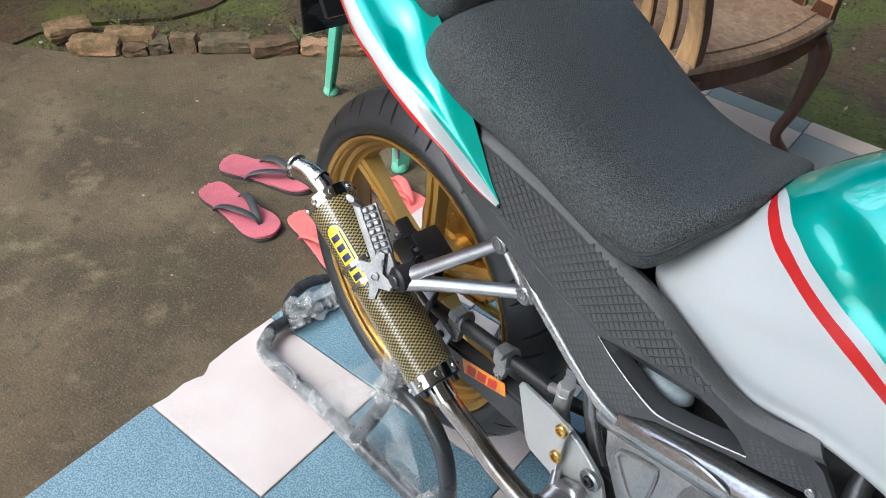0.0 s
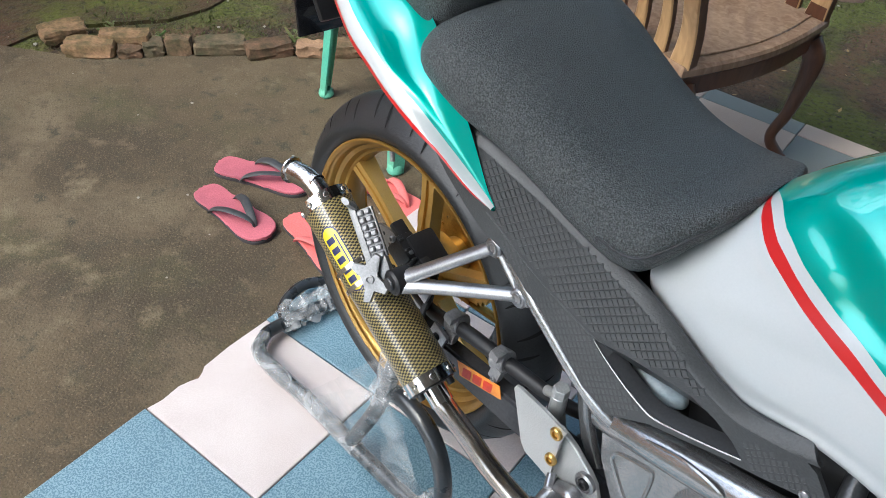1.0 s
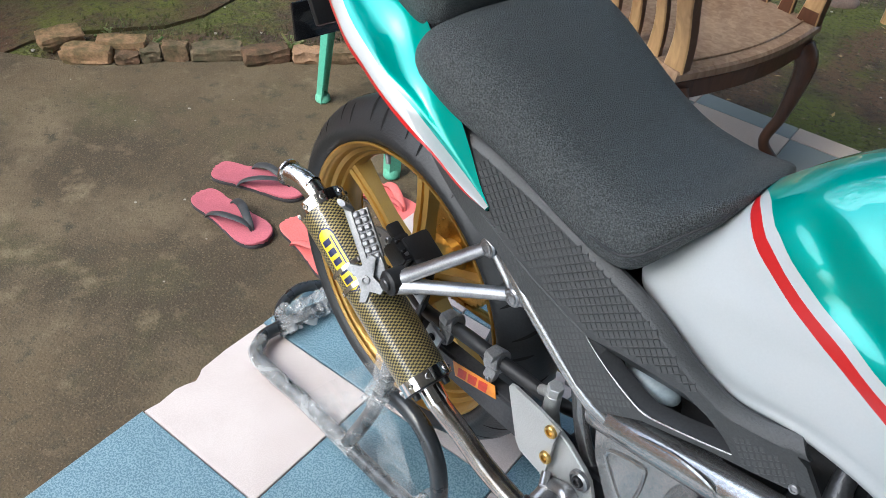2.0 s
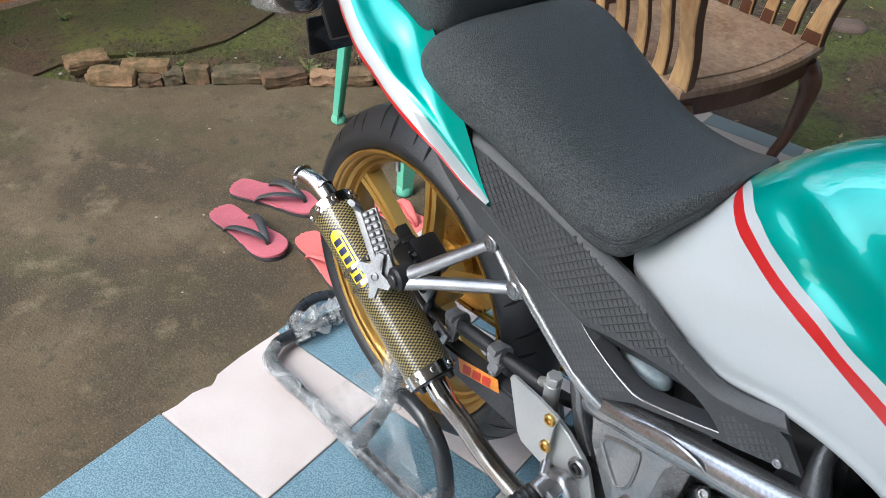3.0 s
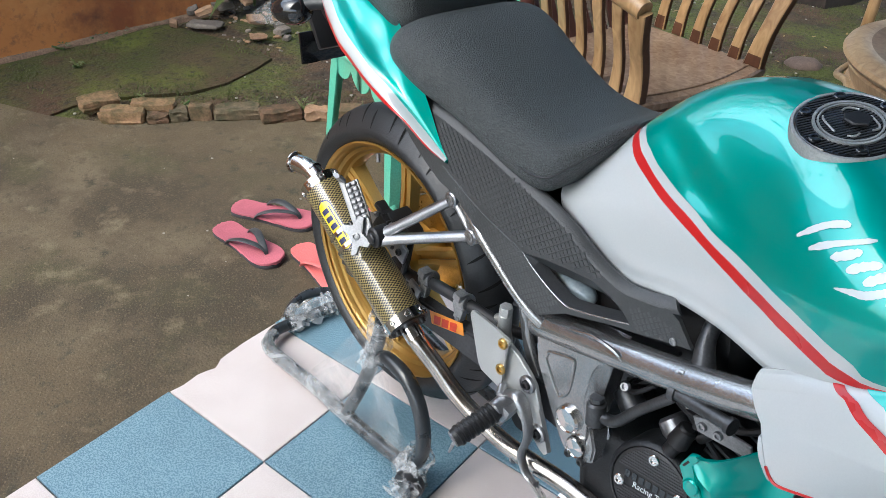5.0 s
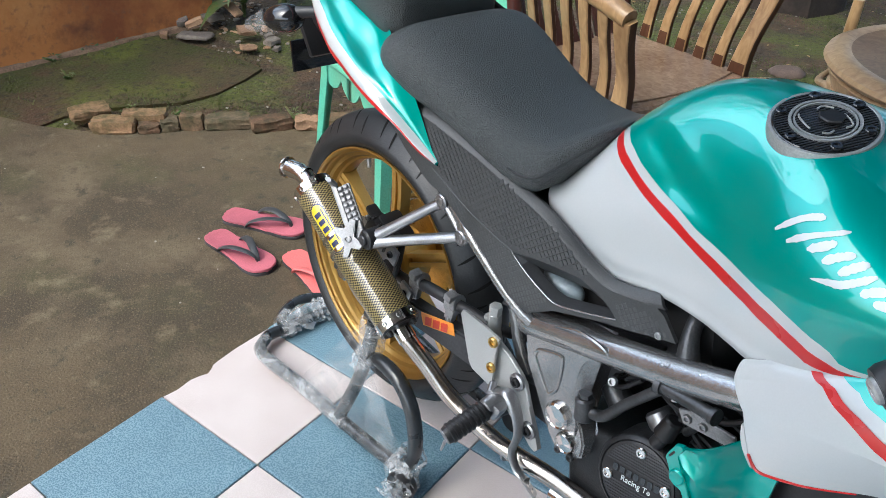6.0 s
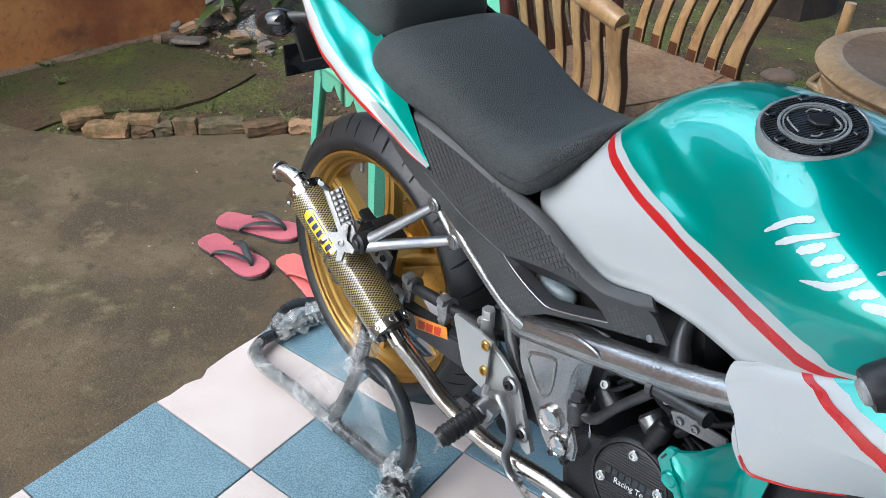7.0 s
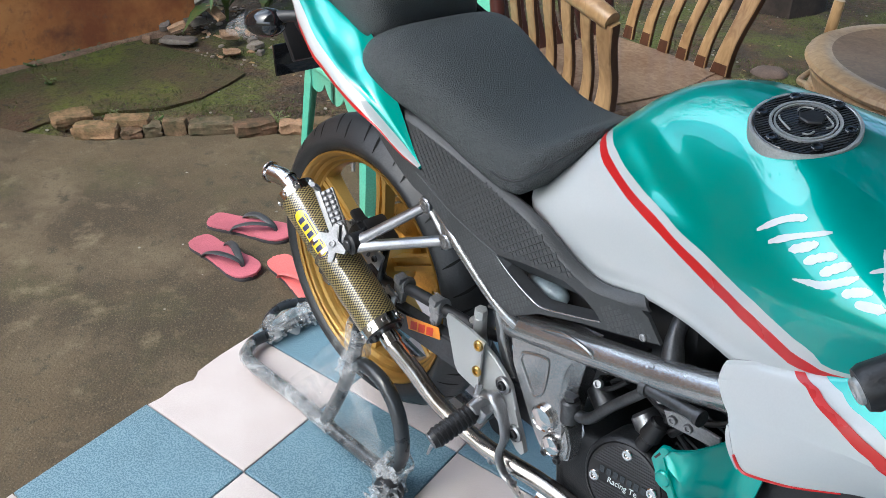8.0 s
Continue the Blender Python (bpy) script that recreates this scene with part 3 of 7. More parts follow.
def rubble(name, x, y, size, material, label, lift=0.0, turn=(0, 0, 0)):
    bm = bmesh.new()
    size = (size[0] * 0.78, size[1] * 0.78, size[2] * 0.62)
    lump(bm, size, pose(0, 0, 0, *turn), min(size) * 0.2, r)
    low = min(v.co.z for v in bm.verts)
    for v in bm.verts:
        v.co.z -= low
    return single(name, bm, material, label, "rubble", "heap of rubble by the wall", at=pose(x, y, G - 0.012 + lift, 0, 0, r.uniform(0, 360)), angle=50)


BP, SP = "broken piece of orange brick lying on the soil", "grey broken stone lying on the soil"
for x, y, s, m, l, z, t in (
        (-2.30, 1.50, (0.05, 0.045, 0.04), RUBBLE, BP, 0.01, (0, 0, 0)), (-2.20, 1.60, (0.20, 0.13, 0.03), STONE, SP, 0.01, (5, 0, 0)),
        (-2.28, 1.66, (0.11, 0.06, 0.035), RUBBLE, BP, 0.03, (0, 18, 0)), (-2.38, 1.66, (0.12, 0.07, 0.04), STONE, SP, 0.02, (10, 12, 0)),
        (-2.30, 1.78, (0.17, 0.10, 0.05), STONE, SP, 0.02, (0, -14, 0)), (-2.24, 1.86, (0.13, 0.08, 0.02), RUBBLE, BP, 0.05, (0, 34, 0)),
        (-2.45, 1.80, (0.15, 0.12, 0.05), STONE, SP, 0.05, (20, 0, 0)), (-2.02, 1.75, (0.10, 0.075, 0.04), RUBBLE, BP, 0.03, (12, 8, 0)),
        (-1.90, 1.655, (0.10, 0.085, 0.035), RUBBLE, BP, 0.01, (0, 10, 0)), (-2.06, 1.92, (0.07, 0.05, 0.04), RUBBLE, BP, 0, (0, 0, 0)),
        (-1.90, 1.80, (0.09, 0.06, 0.04), STONE, SP, 0, (0, 0, 0)), (-1.83, 1.76, (0.05, 0.04, 0.03), STONE, SP, 0, (0, 0, 0)),
        (-1.97, 1.84, (0.06, 0.05, 0.035), STONE, SP, 0, (0, 0, 0)), (-2.5, 1.95, (0.2, 0.12, 0.06), STONE, SP, 0.02, (0, 10, 0)),
        (-1.36, 1.62, (0.06, 0.05, 0.035), RUBBLE, BP, 0, (0, 0, 0)), (-2.36, 1.95, (0.16, 0.07, 0.02), STONE, SP, 0.07, (0, 30, 0))):
    rubble("rubble_piece", x, y, s, m, l, z, t)
bm = bmesh.new()
bmesh.ops.create_icosphere(bm, subdivisions=3, radius=1)
for v in bm.verts:
    k = 1 + 0.1 * noise.noise(v.co * 2)
    v.co = V(v.co.x * 0.085 * k, v.co.y * 0.065 * k, v.co.z * 0.04 * k)
single("garden_stone", bm, FIELDSTONE, "rounded reddish stone lying in the mossy grass", "stone", at=pose(0.06, 3.14, G - 0.014, 0, 0, 30))

# small shards between the rubble
for nm, mat, lab, n in (("brick_shards", RUBBLE, "small orange brick shards scattered by the wall", 45), ("stone_chips", STONE, "small grey stone chips scattered by the wall", 70)):
    bm = bmesh.new()
    for _ in range(n):
        x, y, sz = r.uniform(-2.5, -1.7), r.uniform(1.58, 2.2), r.uniform(0.006, 0.021)
        lump(bm, (sz * r.uniform(1, 2), sz, sz * 0.5), pose(x, y, soil_height(x, y) + sz * 0.2, r.uniform(-20, 20), r.uniform(-20, 20), r.uniform(0, 360)), sz * 0.12, r, 1)
    single(nm, bm, mat, lab, "rubble", kind="stuff", angle=40)

# pebbles, fallen leaves and blades
bm = bmesh.new()
for _ in range(420):
    x, y = r.uniform(-2.4, 1.6), r.uniform(-0.6, 4.6)
    if x > -0.35 and y < 2.0:
        continue
    on_soil = y > 1.5 or (x + 2.45) * 0.6 - (y - 0.2) < 0
    if not on_soil and r.random() < 0.55:
        continue
    s = r.uniform(0.003, 0.008) if on_soil else r.uniform(0.002, 0.005)
    q = bmesh.ops.create_icosphere(bm, subdivisions=1, radius=s)
    zz = soil_height(x, y) + 0.004 if on_soil else G
    for v in q["verts"]:
        v.co = V(x, y, zz) + V(v.co.x * r.uniform(0.7, 1.5), v.co.y, v.co.z * 0.6)
single("pebbles", bm, PEBBLE, "small pale pebbles strewn over the yard", "pebbles", kind="stuff")

bm = bmesh.new()
for _ in range(110000):
    x, y = r.uniform(-2.38, 2.2), r.uniform(0.7, 5.6)
    if (x > -0.34 and y < 1.92) or (y < 1.35 + (x + 1.0) * 0.9 + 0.05) and y < 1.9:
        continue
    if y < 2.6 and x > -0.4 and r.random() < 0.75:
        continue
    if noise.noise(V(x * 2.1, y * 2.1, 7)) < r.uniform(-0.1, 0.35):
        continue
    h, a = r.uniform(0.006, 0.020), r.uniform(0, 6.28)
    b = V(x, y, G - 0.002 if x < -1.66 and y < 1.54 else soil_height(x, y) - 0.003)
    w = V(math.cos(a), math.sin(a), 0) * 0.003
    lean = V(r.uniform(-1, 1), r.uniform(-1, 1), 0) * h * 0.7
    v1, v2, v3 = bm.verts.new(b - w), bm.verts.new(b + w), bm.verts.new(b + lean + V(0, 0, h))
    bm.faces.new((v1, v2, v3))
single("grass", bm, GRASS, "thin short grass and moss tufts on the soil", "grass", kind="stuff", angle=180)


bm = bmesh.new()
for _ in range(320):
    x, y = r.uniform(-2.3, 1.8), r.uniform(1.5, 4.6)
    if x > -0.34 and y < 1.92 or y < 1.4 + (x + 1.0) * 0.9 + 0.1 and y < 1.9:
        continue
    a, sz = r.uniform(0, 6.28), r.uniform(0.006, 0.018)
    c, e, f = V(x, y, soil_height(x, y) + 0.004), V(math.cos(a), math.sin(a), r.uniform(-0.3, 0.3)) * sz, V(-math.sin(a), math.cos(a), r.uniform(-0.3, 0.3)) * sz * 0.45
    bm.faces.new([bm.verts.new(c + q) for q in (-e, -e * 0.2 + f, e, -e * 0.2 - f)])
single("fallen_leaves", bm, DRYLEAF, "dry fallen leaves scattered over the soil", "leaves", kind="stuff", angle=180)


def leaf_blade(bm, base, heading, length, width, rise, droop, seg=6):
    side = V(-heading.y, heading.x, 0)
    prev = None
    for k in range(seg + 1):
        t = k / seg
        p = base + heading * length * t + V(0, 0, rise * math.sin(t * math.pi * 0.6) * length - droop * length * t * t)
        w = width * math.sin(min(1, t * 1.05 + 0.06) * math.pi) * 0.5 + 0.001
        cur = (bm.verts.new(p - side * w + V(0, 0, w * 0.25)), bm.verts.new(p), bm.verts.new(p + side * w + V(0, 0, w * 0.25)))
        if prev:
            bm.faces.new((prev[0], prev[1], cur[1], cur[0]))
            bm.faces.new((prev[1], prev[2], cur[2], cur[1]))
        prev = cur


def garden_plant(x, y, n, size, label):
    root = thing("garden_plant", label, "plant", pose(x, y, G - 0.01), "plants by the garden wall")
    stem = bmesh.new()
    for k in range(3):
        a = r.uniform(0, 6.28)
        tube(stem, [(0, 0, 0), (0.02 * math.cos(a), 0.02 * math.sin(a), size * 0.5), (0.05 * math.cos(a), 0.05 * math.sin(a), size)], [0.008, 0.006, 0.004], 6, 4)
    part("stem", stem, LEAF, root)
    for k in range(n):
        bm = bmesh.new()
        a = r.uniform(0, 6.28)
        leaf_blade(bm, V(0.01 * math.cos(a), 0.01 * math.sin(a), size * r.uniform(0.15, 1.0)), V(math.cos(a), math.sin(a), 0), size * r.uniform(0.5, 0.9), size * r.uniform(0.16, 0.28), r.uniform(0.2, 0.7), r.uniform(0.1, 0.5))
        part("leaf", bm, LEAF, root, angle=180)
    return root


garden_plant(-2.30, 1.98, 30, 0.42, "broad-leaved green plant growing beside the wall")
garden_plant(-2.15, 2.12, 20, 0.30, "broad-leaved green plant growing beside the wall")
garden_plant(-2.55, 2.25, 22, 0.40, "broad-leaved green plant growing beside the wall")
garden_plant(1.05, 2.35, 14, 0.16, "low green weed growing in the soil beside the porch")
for x, y in ((-2.42, 1.18), (-2.4, 1.30), (-2.2, 0.95), (-2.41, 1.02), (-1.37, 1.13), (-1.02, 1.43), (-1.57, 0.97), (-1.25, 1.30), (-1.72, 0.92)):
    garden_plant(x, y, 12, 0.03, "tiny green weed at the foot of the wall")


# tree at the far side of the lawn
def tree(x, y, trunk_r, height, label, seed=3, spread=1.0, low=0.55, leaves=330):
    root = thing("tree", label, "tree", pose(x, y, G - 0.03))
    rt = random.Random(seed)
    bm = bmesh.new()
    rings = []
    for k in range(12):
        t = k / 11
        rad = trunk_r * (1.35 - 0.6 * min(1, t * 4) if t < 0.25 else 0.75 - 0.4 * (t - 0.25) / 0.75)
        rings.append([V(math.cos(a) * rad * (1 + 0.16 * noise.noise(V(math.cos(a) * 2, math.sin(a) * 2, t * 3))), math.sin(a) * rad * (1 + 0.16 * noise.noise(V(math.cos(a) * 2, math.sin(a) * 2, t * 3))), t * height) for a in [2 * math.pi * i / 20 for i in range(20)]])
    bridge(bm, rings)
    part("trunk", bm, BARK, root, angle=60)
    tips = []
    for k in range(9):
        bm = bmesh.new()
        a, h = k * 2.4, height * (low + (1 - low) * k / 8)
        e = V(math.cos(a) * rt.uniform(1.0, 2.0) * spread, math.sin(a) * rt.uniform(1.0, 2.0) * spread, h + rt.uniform(0.3, 1.5))
        tube(bm, [(0, 0, h - 0.2), (e.x * 0.45, e.y * 0.45, h + (e.z - h) * 0.6), e], [trunk_r * 0.3, trunk_r * 0.16, trunk_r * 0.05], 8, 5)
        part("limb", bm, BARK, root)
        tips.append(e)
    bm = bmesh.new()
    for e in tips:
        for _ in range(leaves):
            p = e + V(rt.gauss(0, 0.5 * spread), rt.gauss(0, 0.5 * spread), rt.gauss(0, 0.42 * spread))
            a, b = V(rt.gauss(0, 1), rt.gauss(0, 1), rt.gauss(0, 0.5)).normalized(), V(rt.gauss(0, 1), rt.gauss(0, 1), rt.gauss(0, 1)).normalized()
            l, w = rt.uniform(0.06, 0.13) * spread, rt.uniform(0.02, 0.04) * spread
            vs = [bm.verts.new(q) for q in (p - a * l, p + b * w, p + a * l, p - b * w)]
            bm.faces.new(vs)
    part("crown", bm, LEAF, root, angle=180)
    return root


tree(-0.33, 4.35, 0.24, 4.6, "old tree with dark rough bark standing in the garden", 3, 1.45, 0.62, 520)
# unseen trees, added to darken the tank's reflections and cut low sky light
for k, (x, y) in enumerate(((-5.5, 7.5), (-2.6, 8.4), (1.2, 7.8), (4.2, 7.4), (7.0, 6.6), (-6.5, 3.5), (8.0, 3.6))):
    tree(x, y, 0.17, 4.8 + 0.6 * (k % 3), "unseen leafy tree added to shape the light and reflections", 20 + k, 1.7, 0.4, 520)


# ---- sandals ----
def sandal(x, y, turn, length, sole_mat, strap_mat, label, z=G):
    root = thing("flip_flop", label, "sandal", pose(x, y, z, 0, 0, turn), "flip flops on the yard")
    half = [(-0.5, 0.0), (-0.485, 0.10), (-0.43, 0.145), (-0.32, 0.155), (-0.15, 0.14), (0.0, 0.145), (0.15, 0.175), (0.28, 0.19), (0.39, 0.17), (0.46, 0.11), (0.5, 0.0)]
    pts = [(p.x, p.y) for p in spline([(a, b, 0) for a, b in half], 4)]
    out = [(a * length, b * length) for a, b in pts] + [(a * length, -b * length * 0.92) for a, b in pts[-2:0:-1]]
    bm = bmesh.new()
    slab(bm, out, lambda a, b, d: V(a, b, d), 0.010, 0.0015)
    part("sole", bm, SOLE, root, "dark foam underside")
    bm = bmesh.new()
    slab(bm, out, lambda a, b, d: V(a * 0.995, b * 0.99, 0.0102 + d + 0.004 * max(0, abs(a / length) - 0.3)), 0.009, 0.002)
    part("footbed", bm, sole_mat, root)
    L = length
    for s in (1, -1):
        bm = bmesh.new()
        tube(bm, [(-0.17 * L, 0.142 * L * s, 0.012), (-0.11 * L, 0.140 * L * s, 0.030), (0.03 * L, 0.105 * L * s, 0.044), (0.18 * L, 0.045 * L * s, 0.042), (0.28 * L, 0.008 * L * s, 0.032), (0.315 * L, 0.0, 0.016)], [0.010, 0.0115, 0.0115, 0.0105, 0.008, 0.005], 10, 5, flat=0.32)
        part("strap", bm, strap_mat, root, "rubber thong strap")
    return root


PL = "pink rubber flip flop with a dark grey thong strap"
sandal(-0.735, 0.690, 20, 0.275, PINK, STRAP, PL)
sandal(-0.675, 0.535, -4, 0.270, PINK, STRAP, PL)
SALMON = surface("salmon_foam_rubber", (0.72, 0.17, 0.16), 0.7, 0.0, 0.85, 14, 260, 0.25)
sandal(-0.435, 0.590, -14, 0.260, SALMON, SALMON, "salmon pink flip flop with a matching strap")
sandal(-0.440, 0.850, -8, 0.250, SALMON, SALMON, "salmon pink flip flop with a matching strap")


# ---- green plastic chair ----
def plastic_chair(m):
    root = thing("plastic_chair", "pale green moulded plastic chair, scuffed, on the yard", "chair", m)
    w, d, h = 0.45, 0.42, 0.40
    bm = bmesh.new()
    slab(bm, [(-w / 2, -d / 2), (w / 2, -d / 2), (w / 2, d / 2), (-w / 2, d / 2)], lambda a, b, k: V(a, b, h - 0.02 + k - 0.012 * math.cos(a * 6)), 0.02, 0.006)
    part("seat", bm, GREENP, root)
    for sx in (-1, 1):
        for sy in (-1, 1):
            bm = bmesh.new()
            rings = []
            for k in range(7):
                t = k / 6
                wd = 0.034 + 0.016 * t
                cx, cy = sx * (w / 2 + 0.012 - 0.03 * t), sy * (d / 2 + 0.012 - 0.03 * t)
                th = 0.006 + 0.002 * t
                o = [(0, 0), (-sx * wd, 0), (-sx * wd, -sy * th), (-sx * th, -sy * th), (-sx * th, -sy * wd), (0, -sy * wd)]
                rings.append([V(cx + a, cy + b, t * (h - 0.01)) for a, b in o])
            bridge(bm, rings)
            leg = part("leg", bm, GREENP, root)
            bm = bmesh.new()
            lathe(bm, [(0.020, 0), (0.024, 0.006), (0.022, 0.02), (0.016, 0.026)], pose(sx * (w / 2 - 0.004), sy * (d / 2 - 0.004), 0), 12)
            part("foot", bm, GREENP, leg)
    for k in range(4):
        bm = bmesh.new()
        q = 24
        lim = (w if k % 2 == 0 else d) / 2 - 0.03
        low = lambda s: h - 0.055 - 0.045 * abs(math.cos(s * 1.5 * math.pi)) ** 0.7
        top = [(-lim + 2 * lim * i / q, h - 0.012) for i in range(q + 1)]
        bot = [(-lim + 2 * lim * i / q, low(-1 + 2 * i / q)) for i in range(q + 1)]
        off = (d if k % 2 == 0 else w) / 2 - 0.014
        pl = [lambda a, z, e: V(a, -off + e, z), lambda a, z, e: V(off - e, a, z), lambda a, z, e: V(a, off - e, z), lambda a, z, e: V(-off + e, a, z)][k]
        for i in range(q):
            ring = [(top[i], 0), (top[i + 1], 0), (bot[i + 1], 0), (bot[i], 0)]
            f = [bm.verts.new(pl(*p, e)) for p, e in ring]
            g = [bm.verts.new(pl(*p, 0.005)) for p, e in ring]
            bm.faces.new(f), bm.faces.new(g[::-1])
            for u in range(4):
                bm.faces.new((f[u], g[u], g[(u + 1) % 4], f[(u + 1) % 4]))
        bmesh.ops.remove_doubles(bm, verts=bm.verts, dist=1e-5)
        part("apron", bm, GREENP, root)
    for s in (-1, 1):
        bm = bmesh.new()
        tube(bm, [(s * (w / 2 - 0.02), d / 2 - 0.01, h - 0.02), (s * (w / 2 - 0.02), d / 2 + 0.04, h + 0.2), (s * (w / 2 - 0.05), d / 2 + 0.09, h + 0.4)], 0.018, 10, 5)
        part("back_post", bm, GREENP, root)
    bm = bmesh.new()
    slab(bm, [(-w / 2 + 0.04, 0.12), (w / 2 - 0.04, 0.12), (w / 2 - 0.05, 0.42), (-w / 2 + 0.05, 0.42)], lambda a, b, k: V(a, d / 2 + 0.012 + b * 0.2 + k, h + b), 0.012, 0.004)
    part("backrest", bm, GREENP, root)
    return root


plastic_chair(pose(-0.635, 1.225, G, 0, 0, -21))


# ---- wooden armchair and table on the porch ----
def slat(bm, p, q, w, th, bow, side, foot=0.03):
    """A flat curved slat from p to q; side is the direction of its width."""
    p, q = Vector(p), Vector(q)
    ax = (q - p).normalized()
    nrm = ax.cross(side).normalized()
    rings = []
    for k in range(9):
        t = k / 8
        c = p + (q - p) * t + nrm * bow * math.sin(t * 2 * math.pi) * 0.6 + nrm * bow * math.sin(t * math.pi)
        ww = w * (1.0 - 0.25 * math.sin(t * math.pi)) / 2
        rings.append([c + side * ww + nrm * th / 2, c - side * ww + nrm * th / 2, c - side * ww - nrm * th / 2, c + side * ww - nrm * th / 2])
    bridge(bm, rings)
    # side faces, and the stretch within foot of the start, take the second material
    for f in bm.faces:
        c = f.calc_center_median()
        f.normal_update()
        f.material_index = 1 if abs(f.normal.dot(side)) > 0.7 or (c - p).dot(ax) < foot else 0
    bmesh.ops.bevel(bm, geom=[e for e in bm.edges if abs((e.verts[0].co - e.verts[1].co).normalized().dot(ax)) > 0.8], offset=0.003, segments=1, affect="EDGES")


def armchair(m, label):
    root = thing("wooden_armchair", label, "chair", m, "chairs on the porch")
    w, d, h = 0.53, 0.48, 0.405
    bm = bmesh.new()
    front = [(d / 2 + 0.035 * math.cos(math.pi * k / 12 - math.pi / 2) , -w / 2 + w * k / 12) for k in range(13)]
    out = [(-d / 2, -w / 2 + 0.05), *front, (-d / 2, w / 2 - 0.05)]
    slab(bm, out, lambda a, b, k: V(a, b, h - 0.028 + k), 0.028, 0.006)
    part("seat", bm, SEATW, root, "worn polished wooden seat")
    bm = bmesh.new()
    slab(bm, [(a * 0.97, b * 0.97) for a, b in out], lambda a, b, k: V(a, b, h - 0.078 + k), 0.0495, 0.003)
    part("seat_rail", bm, WOODD, root, "dark varnished rail under the seat")
    inner = [(a * 0.86, b * 0.86) for a, b in out]
    bm = bmesh.new()
    tube(bm, [(x, y, h + 0.0015) for x, y in inner[1:-1]], 0.003, 6, 0)
    part("bead", bm, SEATW, root)
    for sy in (-1, 1):
        bm = bmesh.new()
        x0, y0 = d / 2 + 0.01, sy * (w / 2 - 0.03)
        pts = [(x0 - 0.028, y0, h - 0.06), (x0 - 0.002, y0 + sy * 0.008, h - 0.10), (x0 - 0.004, y0 + sy * 0.010, h - 0.18), (x0 - 0.012, y0 + sy * 0.002, 0.14), (x0 - 0.03, y0 - sy * 0.006, 0.06), (x0 - 0.004, y0 + sy * 0.012, 0.012), (x0 + 0.014, y0 + sy * 0.020, 0.0)]
        tube(bm, pts, [0.032, 0.028, 0.022, 0.017, 0.015, 0.017, 0.014], 10, 5)
        part("front_leg", bm, WOODD, root, "dark carved cabriole leg")
        bm = bmesh.new()
        tube(bm, [(-d / 2 + 0.02, sy * (w / 2 - 0.07), h - 0.05), (-d / 2 - 0.01, sy * (w / 2 - 0.07), 0.2), (-d / 2 - 0.06, sy * (w / 2 - 0.07), 0.0)], [0.024, 0.02, 0.018], 8, 5)
        part("rear_leg", bm, WOODD, root)
        # arm: rail, front post and curved slats
        ya = sy * (w / 2 - 0.025)
        yo = sy * (w / 2 + 0.035)
        bm = bmesh.new()
        pts = [(d / 2 + 0.01, yo, 0.655), (d / 2 - 0.04, yo, 0.668), (d / 2 - 0.2, yo - sy * 0.006, 0.70), (0.0 - 0.1, yo - sy * 0.015, 0.745), (-d / 2 - 0.04, yo - sy * 0.05, 0.80)]
        tube(bm, pts, [0.024, 0.027, 0.025, 0.024, 0.024], 12, 6)
        part("arm_rail", bm, WOOD, root, "rounded honey-coloured arm rail, worn at the end")
        n = 6
        for k in range(n):
            bm = bmesh.new()
            x = d / 2 - 0.025 - k * 0.072
            top = 0.668 + (d / 2 - 0.04 - x) * 0.20
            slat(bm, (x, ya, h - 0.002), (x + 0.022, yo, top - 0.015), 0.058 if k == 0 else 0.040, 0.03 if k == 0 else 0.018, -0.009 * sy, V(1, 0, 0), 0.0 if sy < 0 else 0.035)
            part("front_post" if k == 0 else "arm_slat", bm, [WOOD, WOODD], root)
    for k in range(7):
        bm = bmesh.new()
        y = -0.18 + 0.06 * k
        slat(bm, (-d / 2 + 0.02, y, h - 0.002), (-d / 2 - 0.10, y * 1.06, 0.84), 0.046, 0.014, 0.02, V(0, 1, 0))
        part("back_slat", bm, WOODM, root, "dark maroon back slat")
    for sy in (-1, 1):
        bm = bmesh.new()
        tube(bm, [(-d / 2 + 0.015, sy * 0.225, h - 0.03), (-d / 2 - 0.03, sy * 0.23, 0.62), (-d / 2 - 0.11, sy * 0.24, 0.86)], 0.022, 10, 5)
        part("back_post", bm, WOODM, root)
    bm = bmesh.new()
    tube(bm, [(-d / 2 - 0.10, -0.27, 0.84), (-d / 2 - 0.13, 0, 0.875), (-d / 2 - 0.10, 0.27, 0.84)], 0.026, 10, 6)
    part("top_rail", bm, WOOD, root)
    return root


CH = pose(-0.016, 1.482, 0.0, 0, 0, -17.5)
armchair(CH, "honey-coloured slatted wooden armchair with dark curved legs")


